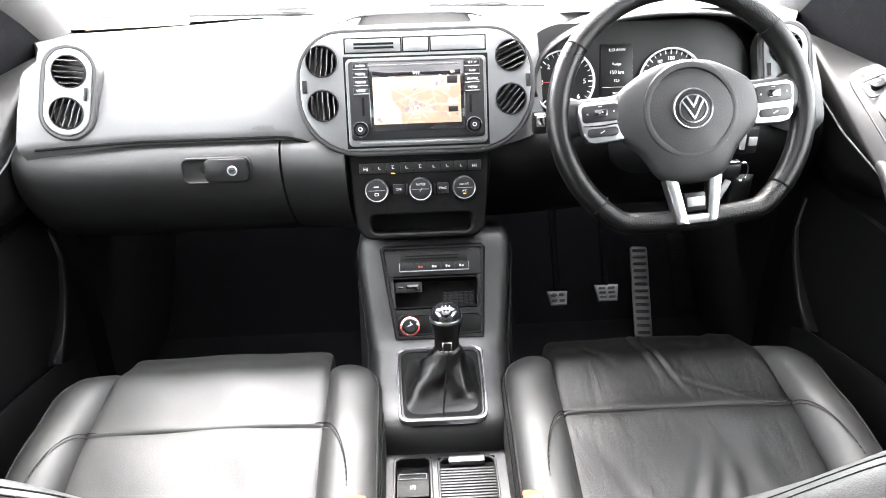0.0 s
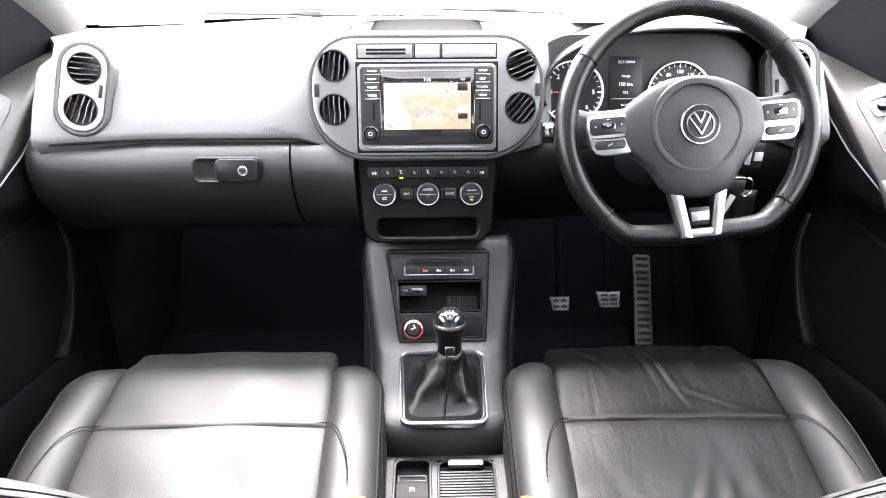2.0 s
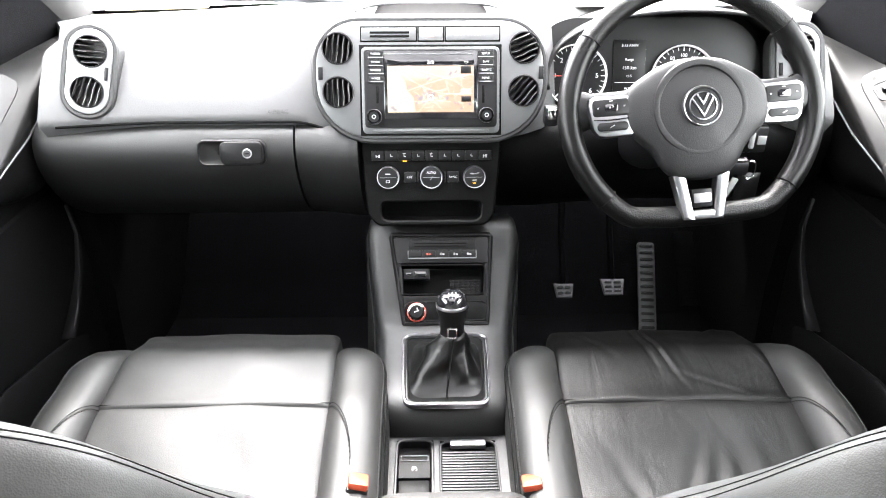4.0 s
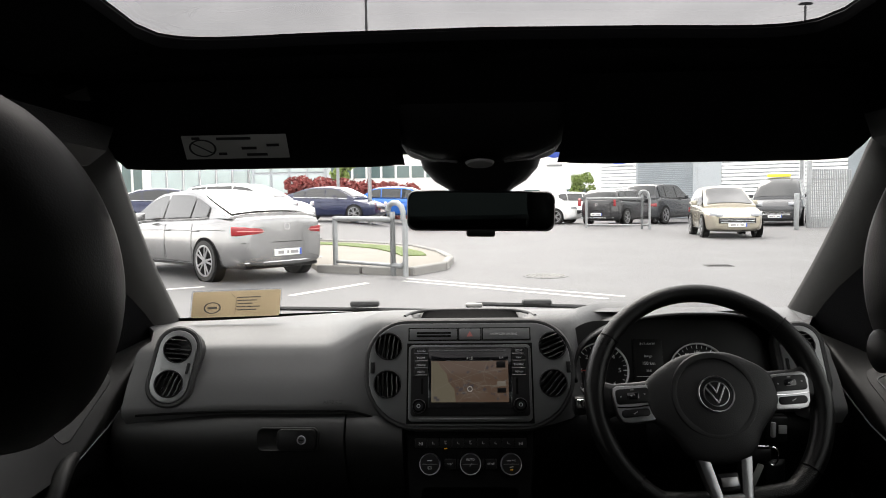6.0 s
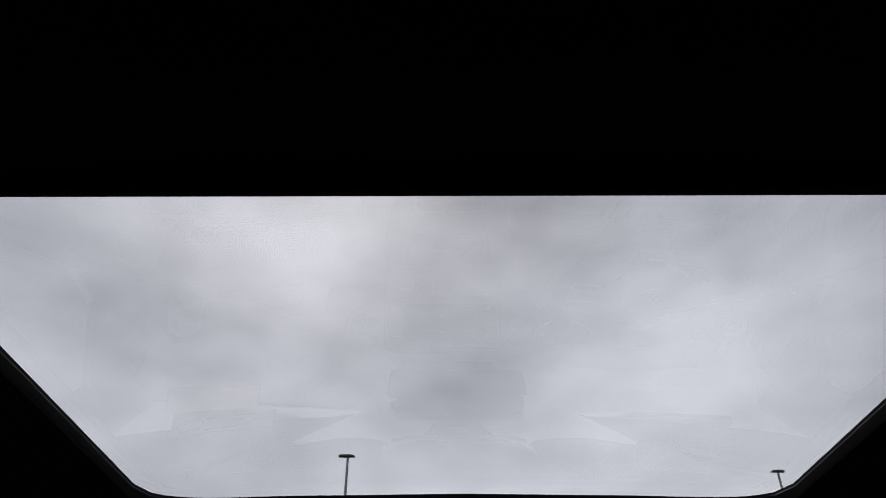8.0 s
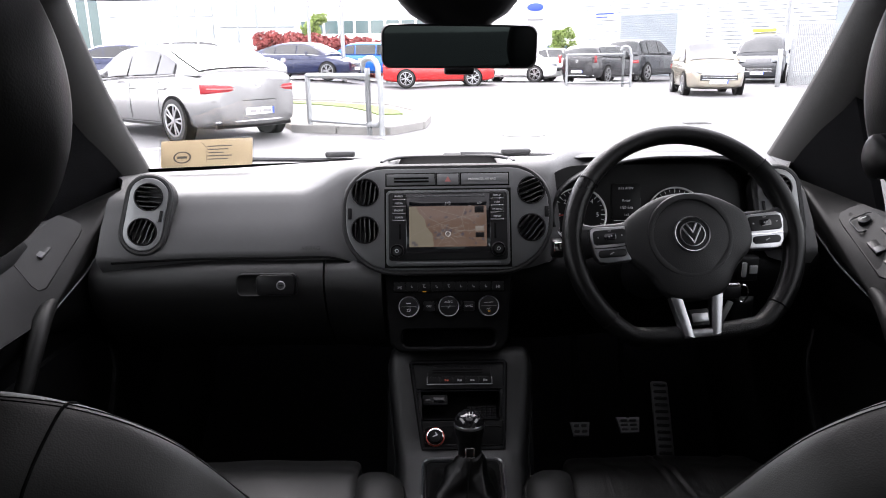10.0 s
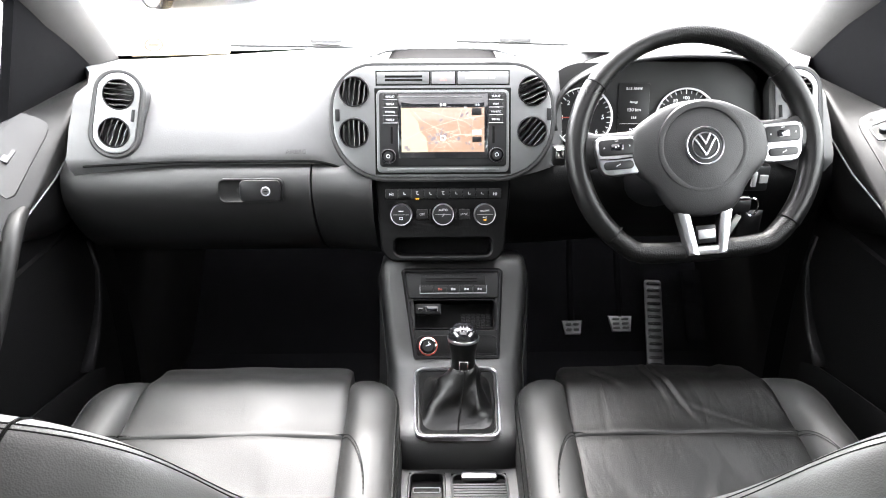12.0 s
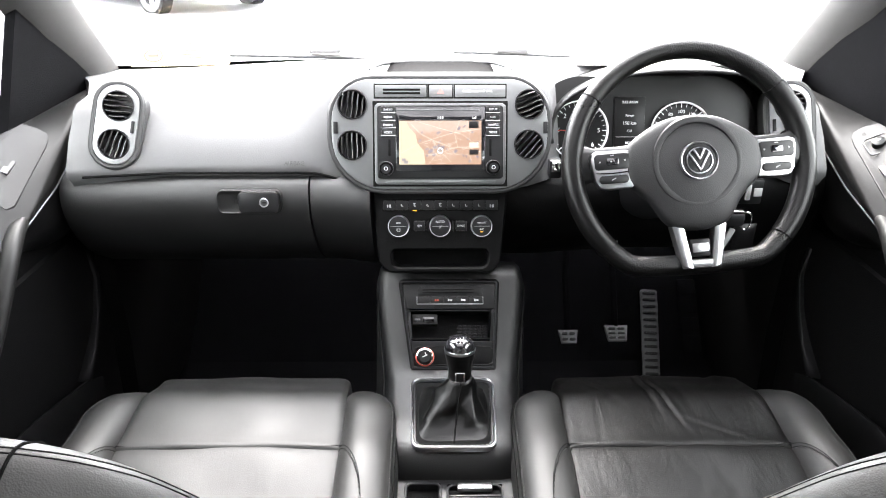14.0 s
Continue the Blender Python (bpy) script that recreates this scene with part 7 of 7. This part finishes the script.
        pillow(bm, lambda u, v, s=s: (s * (h * 0.66 + 0.18 * u), L - 0.10 - 0.14 * ss(0, 1, u), zl + 0.07 * v + 0.02 * u), lambda u, v, s=s: (s * 0.3, 0.95, 0.1), 0.06, 10, 8, 5, 0.4, M)
        part("head_lamp", bm, LAMPCLEAR, th, "clear head lamp")
    bm = B()
    box(bm, (0, L - 0.01, 0.52), (W * 0.62, 0.05, 0.16), 0.03, M)
    gr = part("grille", bm, SMOOTH, th, "black grille")
    for k in range(3):
        bm = B()
        box(bm, (0, L + 0.016, 0.47 + 0.05 * k), (W * 0.56, 0.012, 0.010), 0.003, M)
        part("grille_bar", bm, CHROME, gr)
    for y, z in ((-0.004, 0.455), (L + 0.02, 0.40)):
        bm = B()
        box(bm, (0, y, z), (0.50, 0.018, 0.105), 0.006, M)
        np_ = part("number_plate", bm, PLATE, th, "white number plate with dark bars")
        bm = B()
        sg = -1 if y < 1 else 1
        for x, w in ((-0.13, 0.11), (0.0, 0.045), (0.12, 0.15)):
            box(bm, (x, y + sg * 0.0105, z), (w, 0.002, 0.050), 0, M)
        part("plate_bars", bm, GREY_INK, np_)
        bm = B()
        box(bm, (-0.237 * -sg * -1, y + sg * 0.0105, z), (0.036, 0.002, 0.10), 0, M)
        part("plate_end", bm, BLUESIGN, np_)
    bm = B()
    loft(bm, [[(x, y + 0.10 * (abs(x) / h) ** 2.5, z) for y, z in ((0.16, 0.20), (0.10, 0.21), (0.085, 0.25), (0.12, 0.28))] for x in [h * 0.74 * (k / 6 - 1) for k in range(13)]], True, True, M)
    part("lower_bumper", bm, SMOOTH, th)
    bm = B()
    tube(bm, [(h * 0.80 * (k / 6 - 1), -0.004 + 0.09 * abs(k / 6 - 1) ** 2.5, 0.315) for k in range(13)], 0.008, 6, False, M)
    part("bumper_strip", bm, CHROME, th)
    bm = B()
    tube(bm, [(h * 0.84 * (k / 6 - 1), -0.002 + 0.10 * abs(k / 6 - 1) ** 2.5, 0.62) for k in range(13)], 0.005, 5, False, M)
    part("boot_gap", bm, SEAMDARK, th)
    bm = B()
    lathe(bm, [(0.055, -0.01), (0.055, 0.012), (0.043, 0.012), (0.040, 0.0)], M @ T(0, 0.006, 0.86) @ R(90, "X"), 20, False)
    part("badge", bm, CHROME, th)
    return th


SILVERP, NAVY, BLUEP, REDP = paint("silver_paint", (0.25, 0.25, 0.252), 0.78), paint("navy_paint", (0.007, 0.013, 0.05)), paint("bright_blue_paint", (0.01, 0.12, 0.50)), paint("red_paint", (0.45, 0.012, 0.012), 0.1)
WHITEP, BLACKP, DARKP, GREYP, GOLDP = paint("white_paint", (0.75, 0.75, 0.75), 0), paint("black_paint", (0.015, 0.015, 0.017)), paint("dark_grey_paint", (0.03, 0.032, 0.036)), paint("grey_van_paint", (0.10, 0.10, 0.11)), paint("champagne_paint", (0.34, 0.31, 0.25), 0.5)


def park(name, label, x, y, yaw, pm, **kw):
    return car(name, label, (x, y, gz(x, y)), yaw, pm, **kw)


park("silver_saloon", "silver saloon car parked beyond the railing, rear view", -2.85, 9.75, 50, SILVERP, L=4.77, W=1.83, H=1.46)
park("white_crossover", "white crossover parked beyond the silver saloon", -9.7, 23.1, -104.5, WHITEP, L=4.5, H=1.60, W=1.84, style="suv")
park("navy_saloon", "dark blue saloon parked side on across the car park", -7.95, 28.9, -106, NAVY, L=4.63, H=1.43)
park("blue_hatchback", "bright blue hatchback parked beside the saloon", -4.9, 31.8, -97, BLUEP, L=4.3, H=1.5, style="hatch")
park("red_hatchback", "red hatchback parked across the lane", -2.45, 27.6, -88, REDP, L=4.4, H=1.45, style="hatch")
park("white_hatchback", "white hatchback with its nose to the lane", 1.2, 31.6, -118, WHITEP, L=4.3, H=1.43, style="hatch")
park("black_estate", "black estate car parked with its tail to the lane", 5.25, 27.5, -38, BLACKP, L=4.7, H=1.48, style="estate")
park("dark_suv", "dark grey off-roader parked before the warehouse door", 7.45, 30.0, -42, DARKP, L=4.7, H=1.72, W=1.9, style="suv")
park("grey_van", "dark grey panel van with a yellow roof sign", 14.67, 31.6, 151.5, DARKP, L=4.97, H=1.98, W=1.98, style="van")
park("small_hatchback", "champagne-coloured small hatchback standing in the lane", 8.3, 22.9, 172, GOLDP, L=3.7, H=1.54, W=1.66, style="hatch")
for x, y, yaw, pm, st in ((-16.5, 33, -60, WHITEP, "hatch"), (-19.5, 35, -60, GREYP, "saloon"), (-13.5, 32, -62, WHITEP, "estate"), (-14.0, 25, -62, NAVY, "saloon"), (-9.5, 36, -75, SILVERP, "hatch"), (4.2, 38, -60, WHITEP, "hatch"), (1.0, 40, -70, SILVERP, "saloon"), (-11, 41, -80, DARKP, "estate")):
    park("parked_car", "car parked in the row before the showroom", x, y, yaw, pm, style=st)
bm = B()
box(bm, (0, 0, 0), (0.9, 0.25, 0.14), 0.03, T(13.3, 29.2, gz(12, 27) + 2.08) @ R(-28.5, "Z"))
tx = part("roof_sign", bm, YELLOW, None, "yellow roof sign with plain bars on the van", "sign")

# island with kerb, paving, grass and a galvanised railing
isl = [(-0.95, 10.25), (-0.42, 11.2), (-0.35, 12.6), (-0.65, 14.2), (-1.35, 16.2), (-2.9, 18.0), (-5.5, 19.6), (-9.5, 20.4), (-12.0, 20.0), (-9.0, 18.6), (-5.2, 15.2), (-3.1, 12.2), (-2.62, 10.95)]
bm = B()
prism(bm, isl, GROUND - 0.05, GROUND + 0.10, 0.02)
island = part("pavement", bm, PAVING, None, "raised paved island with kerb edge", "pavement", "structure")
bm = B()
n = len(isl)
for i in range(9):
    a, b = Vector(isl[i - 1]) if i else Vector(isl[-1]), Vector(isl[i])
    k = max(int((b - a).length / 0.9), 1)
    for j in range(k):
        p, q = a.lerp(b, j / k), a.lerp(b, (j + 0.97) / k)
        d = q - p
        bm = B()
        c = (p + q) / 2
        z0 = gz(c.x, c.y)
        box(bm, (d.length / 2, 0, 0), (d.length, 0.14, 0.22), 0.02, T(p.x, p.y, z0 + 0.03) @ R(math.degrees(math.atan2(d.y, d.x)), "Z"), 1)
        part("kerb_stone", bm, CONCRETE, island)
bm = B()
gr_ = [(-0.85, 13.1), (-1.0, 14.0), (-1.75, 15.9), (-3.2, 17.5), (-5.8, 19.1), (-9.0, 19.9), (-9.0, 19.5), (-5.8, 18.5), (-3.5, 16.9), (-2.2, 15.3), (-1.6, 13.9), (-1.35, 13.0)]
prism(bm, gr_, GROUND + 0.08, GROUND + 0.125, 0.0)
part("grass", bm, GRASS, None, "strip of mown grass on the island", "grass", "stuff")


def railing(pts, label, h=0.98, hoop=True):
    th = thing("railing", label, "railing", (*pts[0], GROUND), "railings")
    z = GROUND + 0.08
    top = []
    bm = B()
    a, b = Vector(pts[0]), Vector(pts[-1])
    d = (b - a).normalized()
    tube(bm, [(a.x, a.y, z + h - 0.12), (b.x, b.y, z + h - 0.12)], 0.045, 10)
    part("top_rail", bm, GALV, th)
    bm = B()
    tube(bm, [(a.x, a.y, z + 0.12), (b.x, b.y, z + 0.12)], 0.028, 8)
    part("bottom_rail", bm, GALV, th)
    k = max(int((b - a).length / 1.3), 1)
    for i in range(k + 1):
        p = a.lerp(b, i / k)
        bm = B()
        tube(bm, [(p.x, p.y, z - 0.05), (p.x, p.y, z + h - 0.10)], 0.045, 10)
        part("post", bm, GALV, th)
    if hoop:
        for off in (0.0, 0.28):
            bm = B()
            p = b + d * off
            tube(bm, [(p.x, p.y, z - 0.05), (p.x, p.y, z + (h - 0.12 if off else h))], 0.045, 10)
            part("end_post", bm, GALV, th)
        bm = B()
        tube(bm, [(b.x + d.x * q, b.y + d.y * q, z + h - 0.15 + w) for q, w in ((-0.10, 0.0), (-0.10, 0.17), (-0.06, 0.26), (0.02, 0.29), (0.12, 0.29), (0.20, 0.24), (0.24, 0.16), (0.24, 0.0))], 0.045, 10)
        part("hoop", bm, GALV, th)
        bm = B()
        tube(bm, [(b.x + d.x * q, b.y + d.y * q, z + w) for q, w in ((0.0, 0.12), (0.20, 0.12), (0.27, 0.18), (0.28, 0.28))], 0.045, 10)
        part("bend", bm, GALV, th)
    return th


railing([(-6.5, 14.2), (-2.30, 10.85), (-1.20, 9.95)][1:], "galvanised steel tube railing with a hooped end on the kerb")
railing([(4.6, 26.0), (6.55, 25.3)], "galvanised steel tube railing beside the parked cars", 1.25)
# warehouse with corrugated cladding, shutter and door
shed = thing("warehouse", "white corrugated metal warehouse with a blue-grey roller shutter", "warehouse", (14, 38, GROUND))
sa, sb = Vector((8.2, 42.2)), Vector((33.0, 26.2))
sd = (sb - sa).normalized()
SHED = Matrix(((sd.x, sd.y, 0, sa.x), (sd.y, -sd.x, 0, sa.y), (0, 0, 1, GROUND), (0, 0, 0, 1)))
SL = (sb - sa).length
bm = B()
box(bm, (SL / 2, -4.0, 3.5), (SL, 7.9, 7.0), 0.02, SHED)
# Darker wall colour between the ribs paints the shade in the cladding's grooves.
part("wall", bm, STEEL, shed)
for k in range(34):
    bm = B()
    box(bm, (SL / 2, 0.0, 0.12 + 0.205 * k), (SL, 0.10, 0.160), 0.03, SHED, 1)
    part("cladding_rib", bm, CLAD, shed)


def on_shed(x0, x1, z0, z1, d0, d1, name, material, parent, label="", bev=0.02):
    bm = B()
    box(bm, ((x0 + x1) / 2, (d0 + d1) / 2, (z0 + z1) / 2), (x1 - x0, d1 - d0, z1 - z0), bev, SHED, 1)
    return part(name, bm, material, parent, label)


sx0 = 2.35
sh = on_shed(sx0 - 0.12, sx0 + 3.45, 0, 3.50, 0.0, 0.07, "shutter_frame", STEEL, shed)
for k in range(30):
    on_shed(sx0, sx0 + 3.2, 0.02 + 0.112 * k, 0.118 + 0.112 * k, 0.05, 0.10, "shutter_slat", SHUT, sh, bev=0.012)
on_shed(sx0 + 3.45, sx0 + 4.75, 0, 3.55, 0.03, 0.10, "side_door", STEEL, shed, "pale blue-grey steel door")
on_shed(sx0 + 3.9, sx0 + 4.3, 1.35, 1.45, 0.10, 0.12, "door_plate", SMOOTH, shed)
sg = on_shed(0.75, 2.1, 3.15, 3.75, 0.05, 0.14, "name_board", WALLW, shed, "white name board with blue bars")
on_shed(0.85, 1.95, 3.42, 3.52, 0.14, 0.15, "board_bar", BLUESIGN, sg, bev=0)
on_shed(0.85, 1.6, 3.25, 3.33, 0.14, 0.15, "board_bar", BLUESIGN, sg, bev=0)
on_shed(13.2, 16.0, 0, 3.9, 0.03, 0.10, "second_shutter", SHUT, shed)
on_shed(11.0, 11.25, 0, 7.0, 0.04, 0.16, "downpipe", CLAD, shed)
# steel palisade fence and gate by the warehouse
fence = thing("palisade_fence", "grey steel palisade fence and gate beside the warehouse", "fence", (12.7, 25.3, GROUND))
fa, fb = Vector((12.7, 25.3)), Vector((14.8, 26.4))
for k in range(24):
    p = fa.lerp(fb, k / 23)
    bm = B()
    box(bm, (p.x, p.y, GROUND + 1.1), (0.055, 0.02, 2.2), 0.01, None, 1)
    part("pale", bm, GALV, fence)
for z in (0.4, 1.8):
    bm = B()
    tube(bm, [(fa.x, fa.y + 0.03, GROUND + z), (fb.x, fb.y + 0.03, GROUND + z)], 0.025, 6)
    part("rail", bm, GALV, fence)
for p in (fa, Vector((11.75, 24.2))):
    bm = B()
    box(bm, (p.x, p.y, GROUND + (1.25 if p is fa else 0.65)), (0.14, 0.14, 2.5 if p is fa else 1.3), 0.02)
    part("post", bm, GALV, fence)

# showroom, office buildings and the sign pillar
def block(name, label, c, s, material, yaw=0, windows=(), cat="building"):
    th = thing(name, label, cat, (c[0], c[1], gz(c[0], c[1])))
    z = gz(c[0], c[1])
    M = T(c[0], c[1], z) @ R(yaw, "Z")
    bm = B()
    box(bm, (0, 0, s[2] / 2), s, 0.05, M, 1)
    part("wall", bm, material, th)
    bm = B()
    box(bm, (0, 0, s[2] + 0.1), (s[0] + 0.3, s[1] + 0.3, 0.25), 0.04, M, 1)
    part("roof_edge", bm, material, th)
    for x0, x1, z0, z1, nx, pm in windows:
        for i in range(nx):
            a, b = lerp(x0, x1, i / nx), lerp(x0, x1, (i + 0.93) / nx)
            bm = B()
            box(bm, ((a + b) / 2, -s[1] / 2 - 0.02, (z0 + z1) / 2), (b - a, 0.08, z1 - z0), 0.02, M, 1)
            w = part("window", bm, WALLW if pm is PANE else STEEL, th)
            bm = B()
            box(bm, ((a + b) / 2, -s[1] / 2 - 0.07, (z0 + z1) / 2), (b - a - 0.14, 0.04, z1 - z0 - 0.14), 0, M, 1)
            part("pane", bm, pm, w)
    return th


block("showroom", "glass-fronted car showroom with white side wings", (-20.5, 60, 0), (12.5, 8, 9), WALLW, 8, ((-5.9, 5.9, 0.4, 3.9, 9, PANELIGHT), (-5.9, 5.9, 4.1, 8.4, 9, PANELIGHT)))
block("office_wing", "white office wing with a tall stair window", (-33, 60, 0), (13, 8, 8.5), WALLW, 8, ((3.6, 5.4, 0.5, 7.6, 2, PANE), (-4.5, -3.0, 2.2, 3.4, 1, PANE)))
block("glass_porch", "projecting glass porch of the showroom", (-13.5, 53, 0), (5.5, 5, 6.0), STEEL, 8, ((-2.6, 2.6, 0.3, 2.9, 4, PANELIGHT), (-2.6, 2.6, 3.0, 5.8, 4, PANELIGHT)))
block("far_unit", "white industrial unit with a dark window band", (-6, 78, 0), (26, 8, 6.0), WALLW, 0, ((-11, 11, 3.2, 4.6, 14, PANE),))
block("far_unit", "low white trade unit far across the road", (14, 72, 0), (20, 8, 5.5), WALLW, -6, ((-8, 8, 0.6, 2.2, 9, PANE),))
block("far_unit", "pale commercial building at the far end", (-62, 75, 0), (40, 10, 8), WALLW, 20, ((-15, 15, 1.5, 3.0, 12, PANE),))
block("far_unit", "pale commercial building behind the warehouse", (60, 70, 0), (40, 10, 8), WALLW, -30, ((-15, 15, 1.5, 3.0, 12, PANE),))
sgn = thing("sign_pillar", "white sign pillar with a plain blue oval", "sign", (6.1, 48.5, GROUND))
bm = B()
box(bm, (6.15, 48.6, GROUND + 2.6), (1.75, 0.35, 5.2), 0.06)
part("panel", bm, WALLW, sgn)
bm = B()
lathe(bm, [(0.42, 0), (0.42, 0.04), (0.38, 0.05)], T(6.15, 48.40, GROUND + 4.35) @ R(90, "X"), 32, True, 1.35, 0.62)
part("oval", bm, BLUESIGN, sgn, "plain blue oval")
bm = B()
box(bm, (6.15, 48.4, GROUND + 3.55), (1.1, 0.04, 0.14), 0)
part("bar", bm, GREY_INK, sgn)


def lamp_post(x, y, h, arm, label):
    th = thing("street_lamp", label, "street lamp", (x, y, gz(x, y)), "street lamps")
    z = gz(x, y)
    bm = B()
    tube(bm, [(x, y, z), (x, y, z + h * 0.5), (x, y, z + h)], [0.09, 0.075, 0.05], 10)
    part("post", bm, GALV, th)
    bm = B()
    pillow(bm, lambda u, v: (x - 0.18 * arm + 0.34 * u, y + 0.12 * v, z + h + 0.06), (0, 0, 1), 0.10, 10, 8, 4, 0.5)
    part("lamp_head", bm, DARKP, th)


lamp_post(-4.07, 28.0, 9.2, 0.3, "grey street lamp post with a flat lamp head")
lamp_post(-6.5, 34.0, 6.0, 0.3, "grey street lamp beside the hedge")
lamp_post(16.5, 34.0, 10.4, 0.0, "thin mast beside the warehouse")
lamp_post(-26.0, 40.0, 9.0, 0.3, "dark street lamp before the office wing")


def leaves(name, label, mats, blobs, count, size, seed, trunk=None):
    """A crown or hedge of many small leaf quads on soft clumps."""
    r = random.Random(seed)
    vs, fs = [], []
    for i in range(count):
        cx, cy, cz, rx, ry, rz = r.choice(blobs)
        d = Vector((r.gauss(0, 1), r.gauss(0, 1), r.gauss(0, 1))).normalized() * (r.random() ** 0.33)
        p = Vector((cx + d.x * rx, cy + d.y * ry, cz + d.z * rz))
        e = Euler((r.uniform(0, 6.3), r.uniform(0, 6.3), r.uniform(0, 6.3))).to_matrix()
        s_ = size * r.uniform(0.6, 1.4)
        k = len(vs)
        vs += [p + e @ Vector(q) * s_ for q in ((-0.5, -1, 0), (0.5, -0.6, 0.1), (0.4, 0.8, 0), (-0.4, 0.9, 0.15))]
        fs.append((k, k + 1, k + 2, k + 3))
    me = bpy.data.meshes.new(name)
    me.from_pydata([tuple(v) for v in vs], [], fs)
    me.materials.append(mats)
    return me


blobs = [(-9.4 + 0.45 * i, 36.5 + 0.25 * math.sin(i), (zz - 0.035 * i) + 0.10 * math.sin(i * 2.3), 0.5, 0.6, 0.42) for i in range(15) for zz in (1.0, 1.6, 2.15, 2.32)]
hd_ = new("hedge", leaves("hedge", "", HEDGE, blobs, 14000, 0.10, 3))
tagged(hd_, "long clipped hedge of dark red leaves", "hedge", "", "stuff")
for tx_, ty_, hh in ((-8.9, 50.0, 3.9), (9.3, 56.0, 3.2)):
    tr_ = thing("tree", "small tree in fresh green leaf", "tree", (tx_, ty_, gz(tx_, ty_)), "trees")
    z = gz(tx_, ty_)
    bm = B()
    tube(bm, [(tx_, ty_, z), (tx_ + 0.1, ty_, z + hh * 0.4), (tx_, ty_, z + hh * 0.8)], [0.14, 0.10, 0.03], 7)
    for k in range(6):
        a = k * 2.1
        tube(bm, [(tx_ + 0.08, ty_, z + hh * (0.3 + 0.06 * k)), (tx_ + 0.9 * math.cos(a), ty_ + 0.9 * math.sin(a), z + hh * (0.5 + 0.07 * k))], [0.05, 0.015], 5)
    part("trunk", bm, BARK, tr_)
    rr = random.Random(int(hh * 10))
    bl = [(tx_ + rr.uniform(-0.7, 0.7), ty_ + rr.uniform(-0.7, 0.7), z + hh * rr.uniform(0.55, 0.95), 0.42, 0.42, 0.36) for k in range(11)]
    me = leaves("crown", "", LEAF, bl, 1700, 0.09, int(hh * 7))
    cr = new("crown", me)
    cr.parent = tr_
    cr.matrix_parent_inverse = BASES[tr_.name].inverted()

# road markings, drain covers
for (x0, y0), (x1, y1), w in (((-2.35, 7.9), (-1.52, 9.22), 0.10), ((-4.6, 8.55), (-3.9, 8.95), 0.10), ((-0.95, 9.75), (1.95, 7.55), 0.07), ((-1.0, 9.45), (1.7, 7.35), 0.07), ((5.2, 25.5), (9.8, 23.9), 0.12)):
    bm = B()
    d = Vector((x1 - x0, y1 - y0))
    box(bm, (d.length / 2, 0, 0), (d.length, w, 0.006), 0, T(x0, y0, GROUND + 0.004) @ R(math.degrees(math.atan2(d.y, d.x)), "Z"))
    part("road_marking", bm, PAINTLINE, None, "worn white road line", "road marking", "structure")
mh = thing("manhole_cover", "round iron manhole cover set in the asphalt", "manhole cover", (1.24, 9.97, GROUND))
bm = B()
lathe(bm, [(0.36, 0.0), (0.36, 0.008), (0.31, 0.009)], T(1.24, 9.97, GROUND), 28)
part("ring", bm, IRON, mh)
for nk, rk in ((20, 0.285), (15, 0.21), (9, 0.135), (4, 0.06)):
    for k in range(nk):
        bm = B()
        lathe(bm, [(0.030, 0.008), (0.026, 0.016), (0.001, 0.016)], T(1.24, 9.97, GROUND) @ R(k * 360 / nk, "Z") @ T(rk, 0, 0), 8)
        part("stud", bm, CONCRETE, mh)
dr = thing("drain_grate", "iron drain grate set in the asphalt", "drain", (4.45, 11.35, GROUND))
bm = B()
box(bm, (4.45, 11.35, GROUND + 0.002), (0.46, 0.34, 0.008), 0.002)
part("frame", bm, IRON, dr)
for k in range(9):
    bm = B()
    box(bm, (4.45 - 0.2 + 0.05 * k, 11.35, GROUND + 0.0065), (0.025, 0.28, 0.008), 0.001)
    part("bar", bm, SEAMDARK, dr)
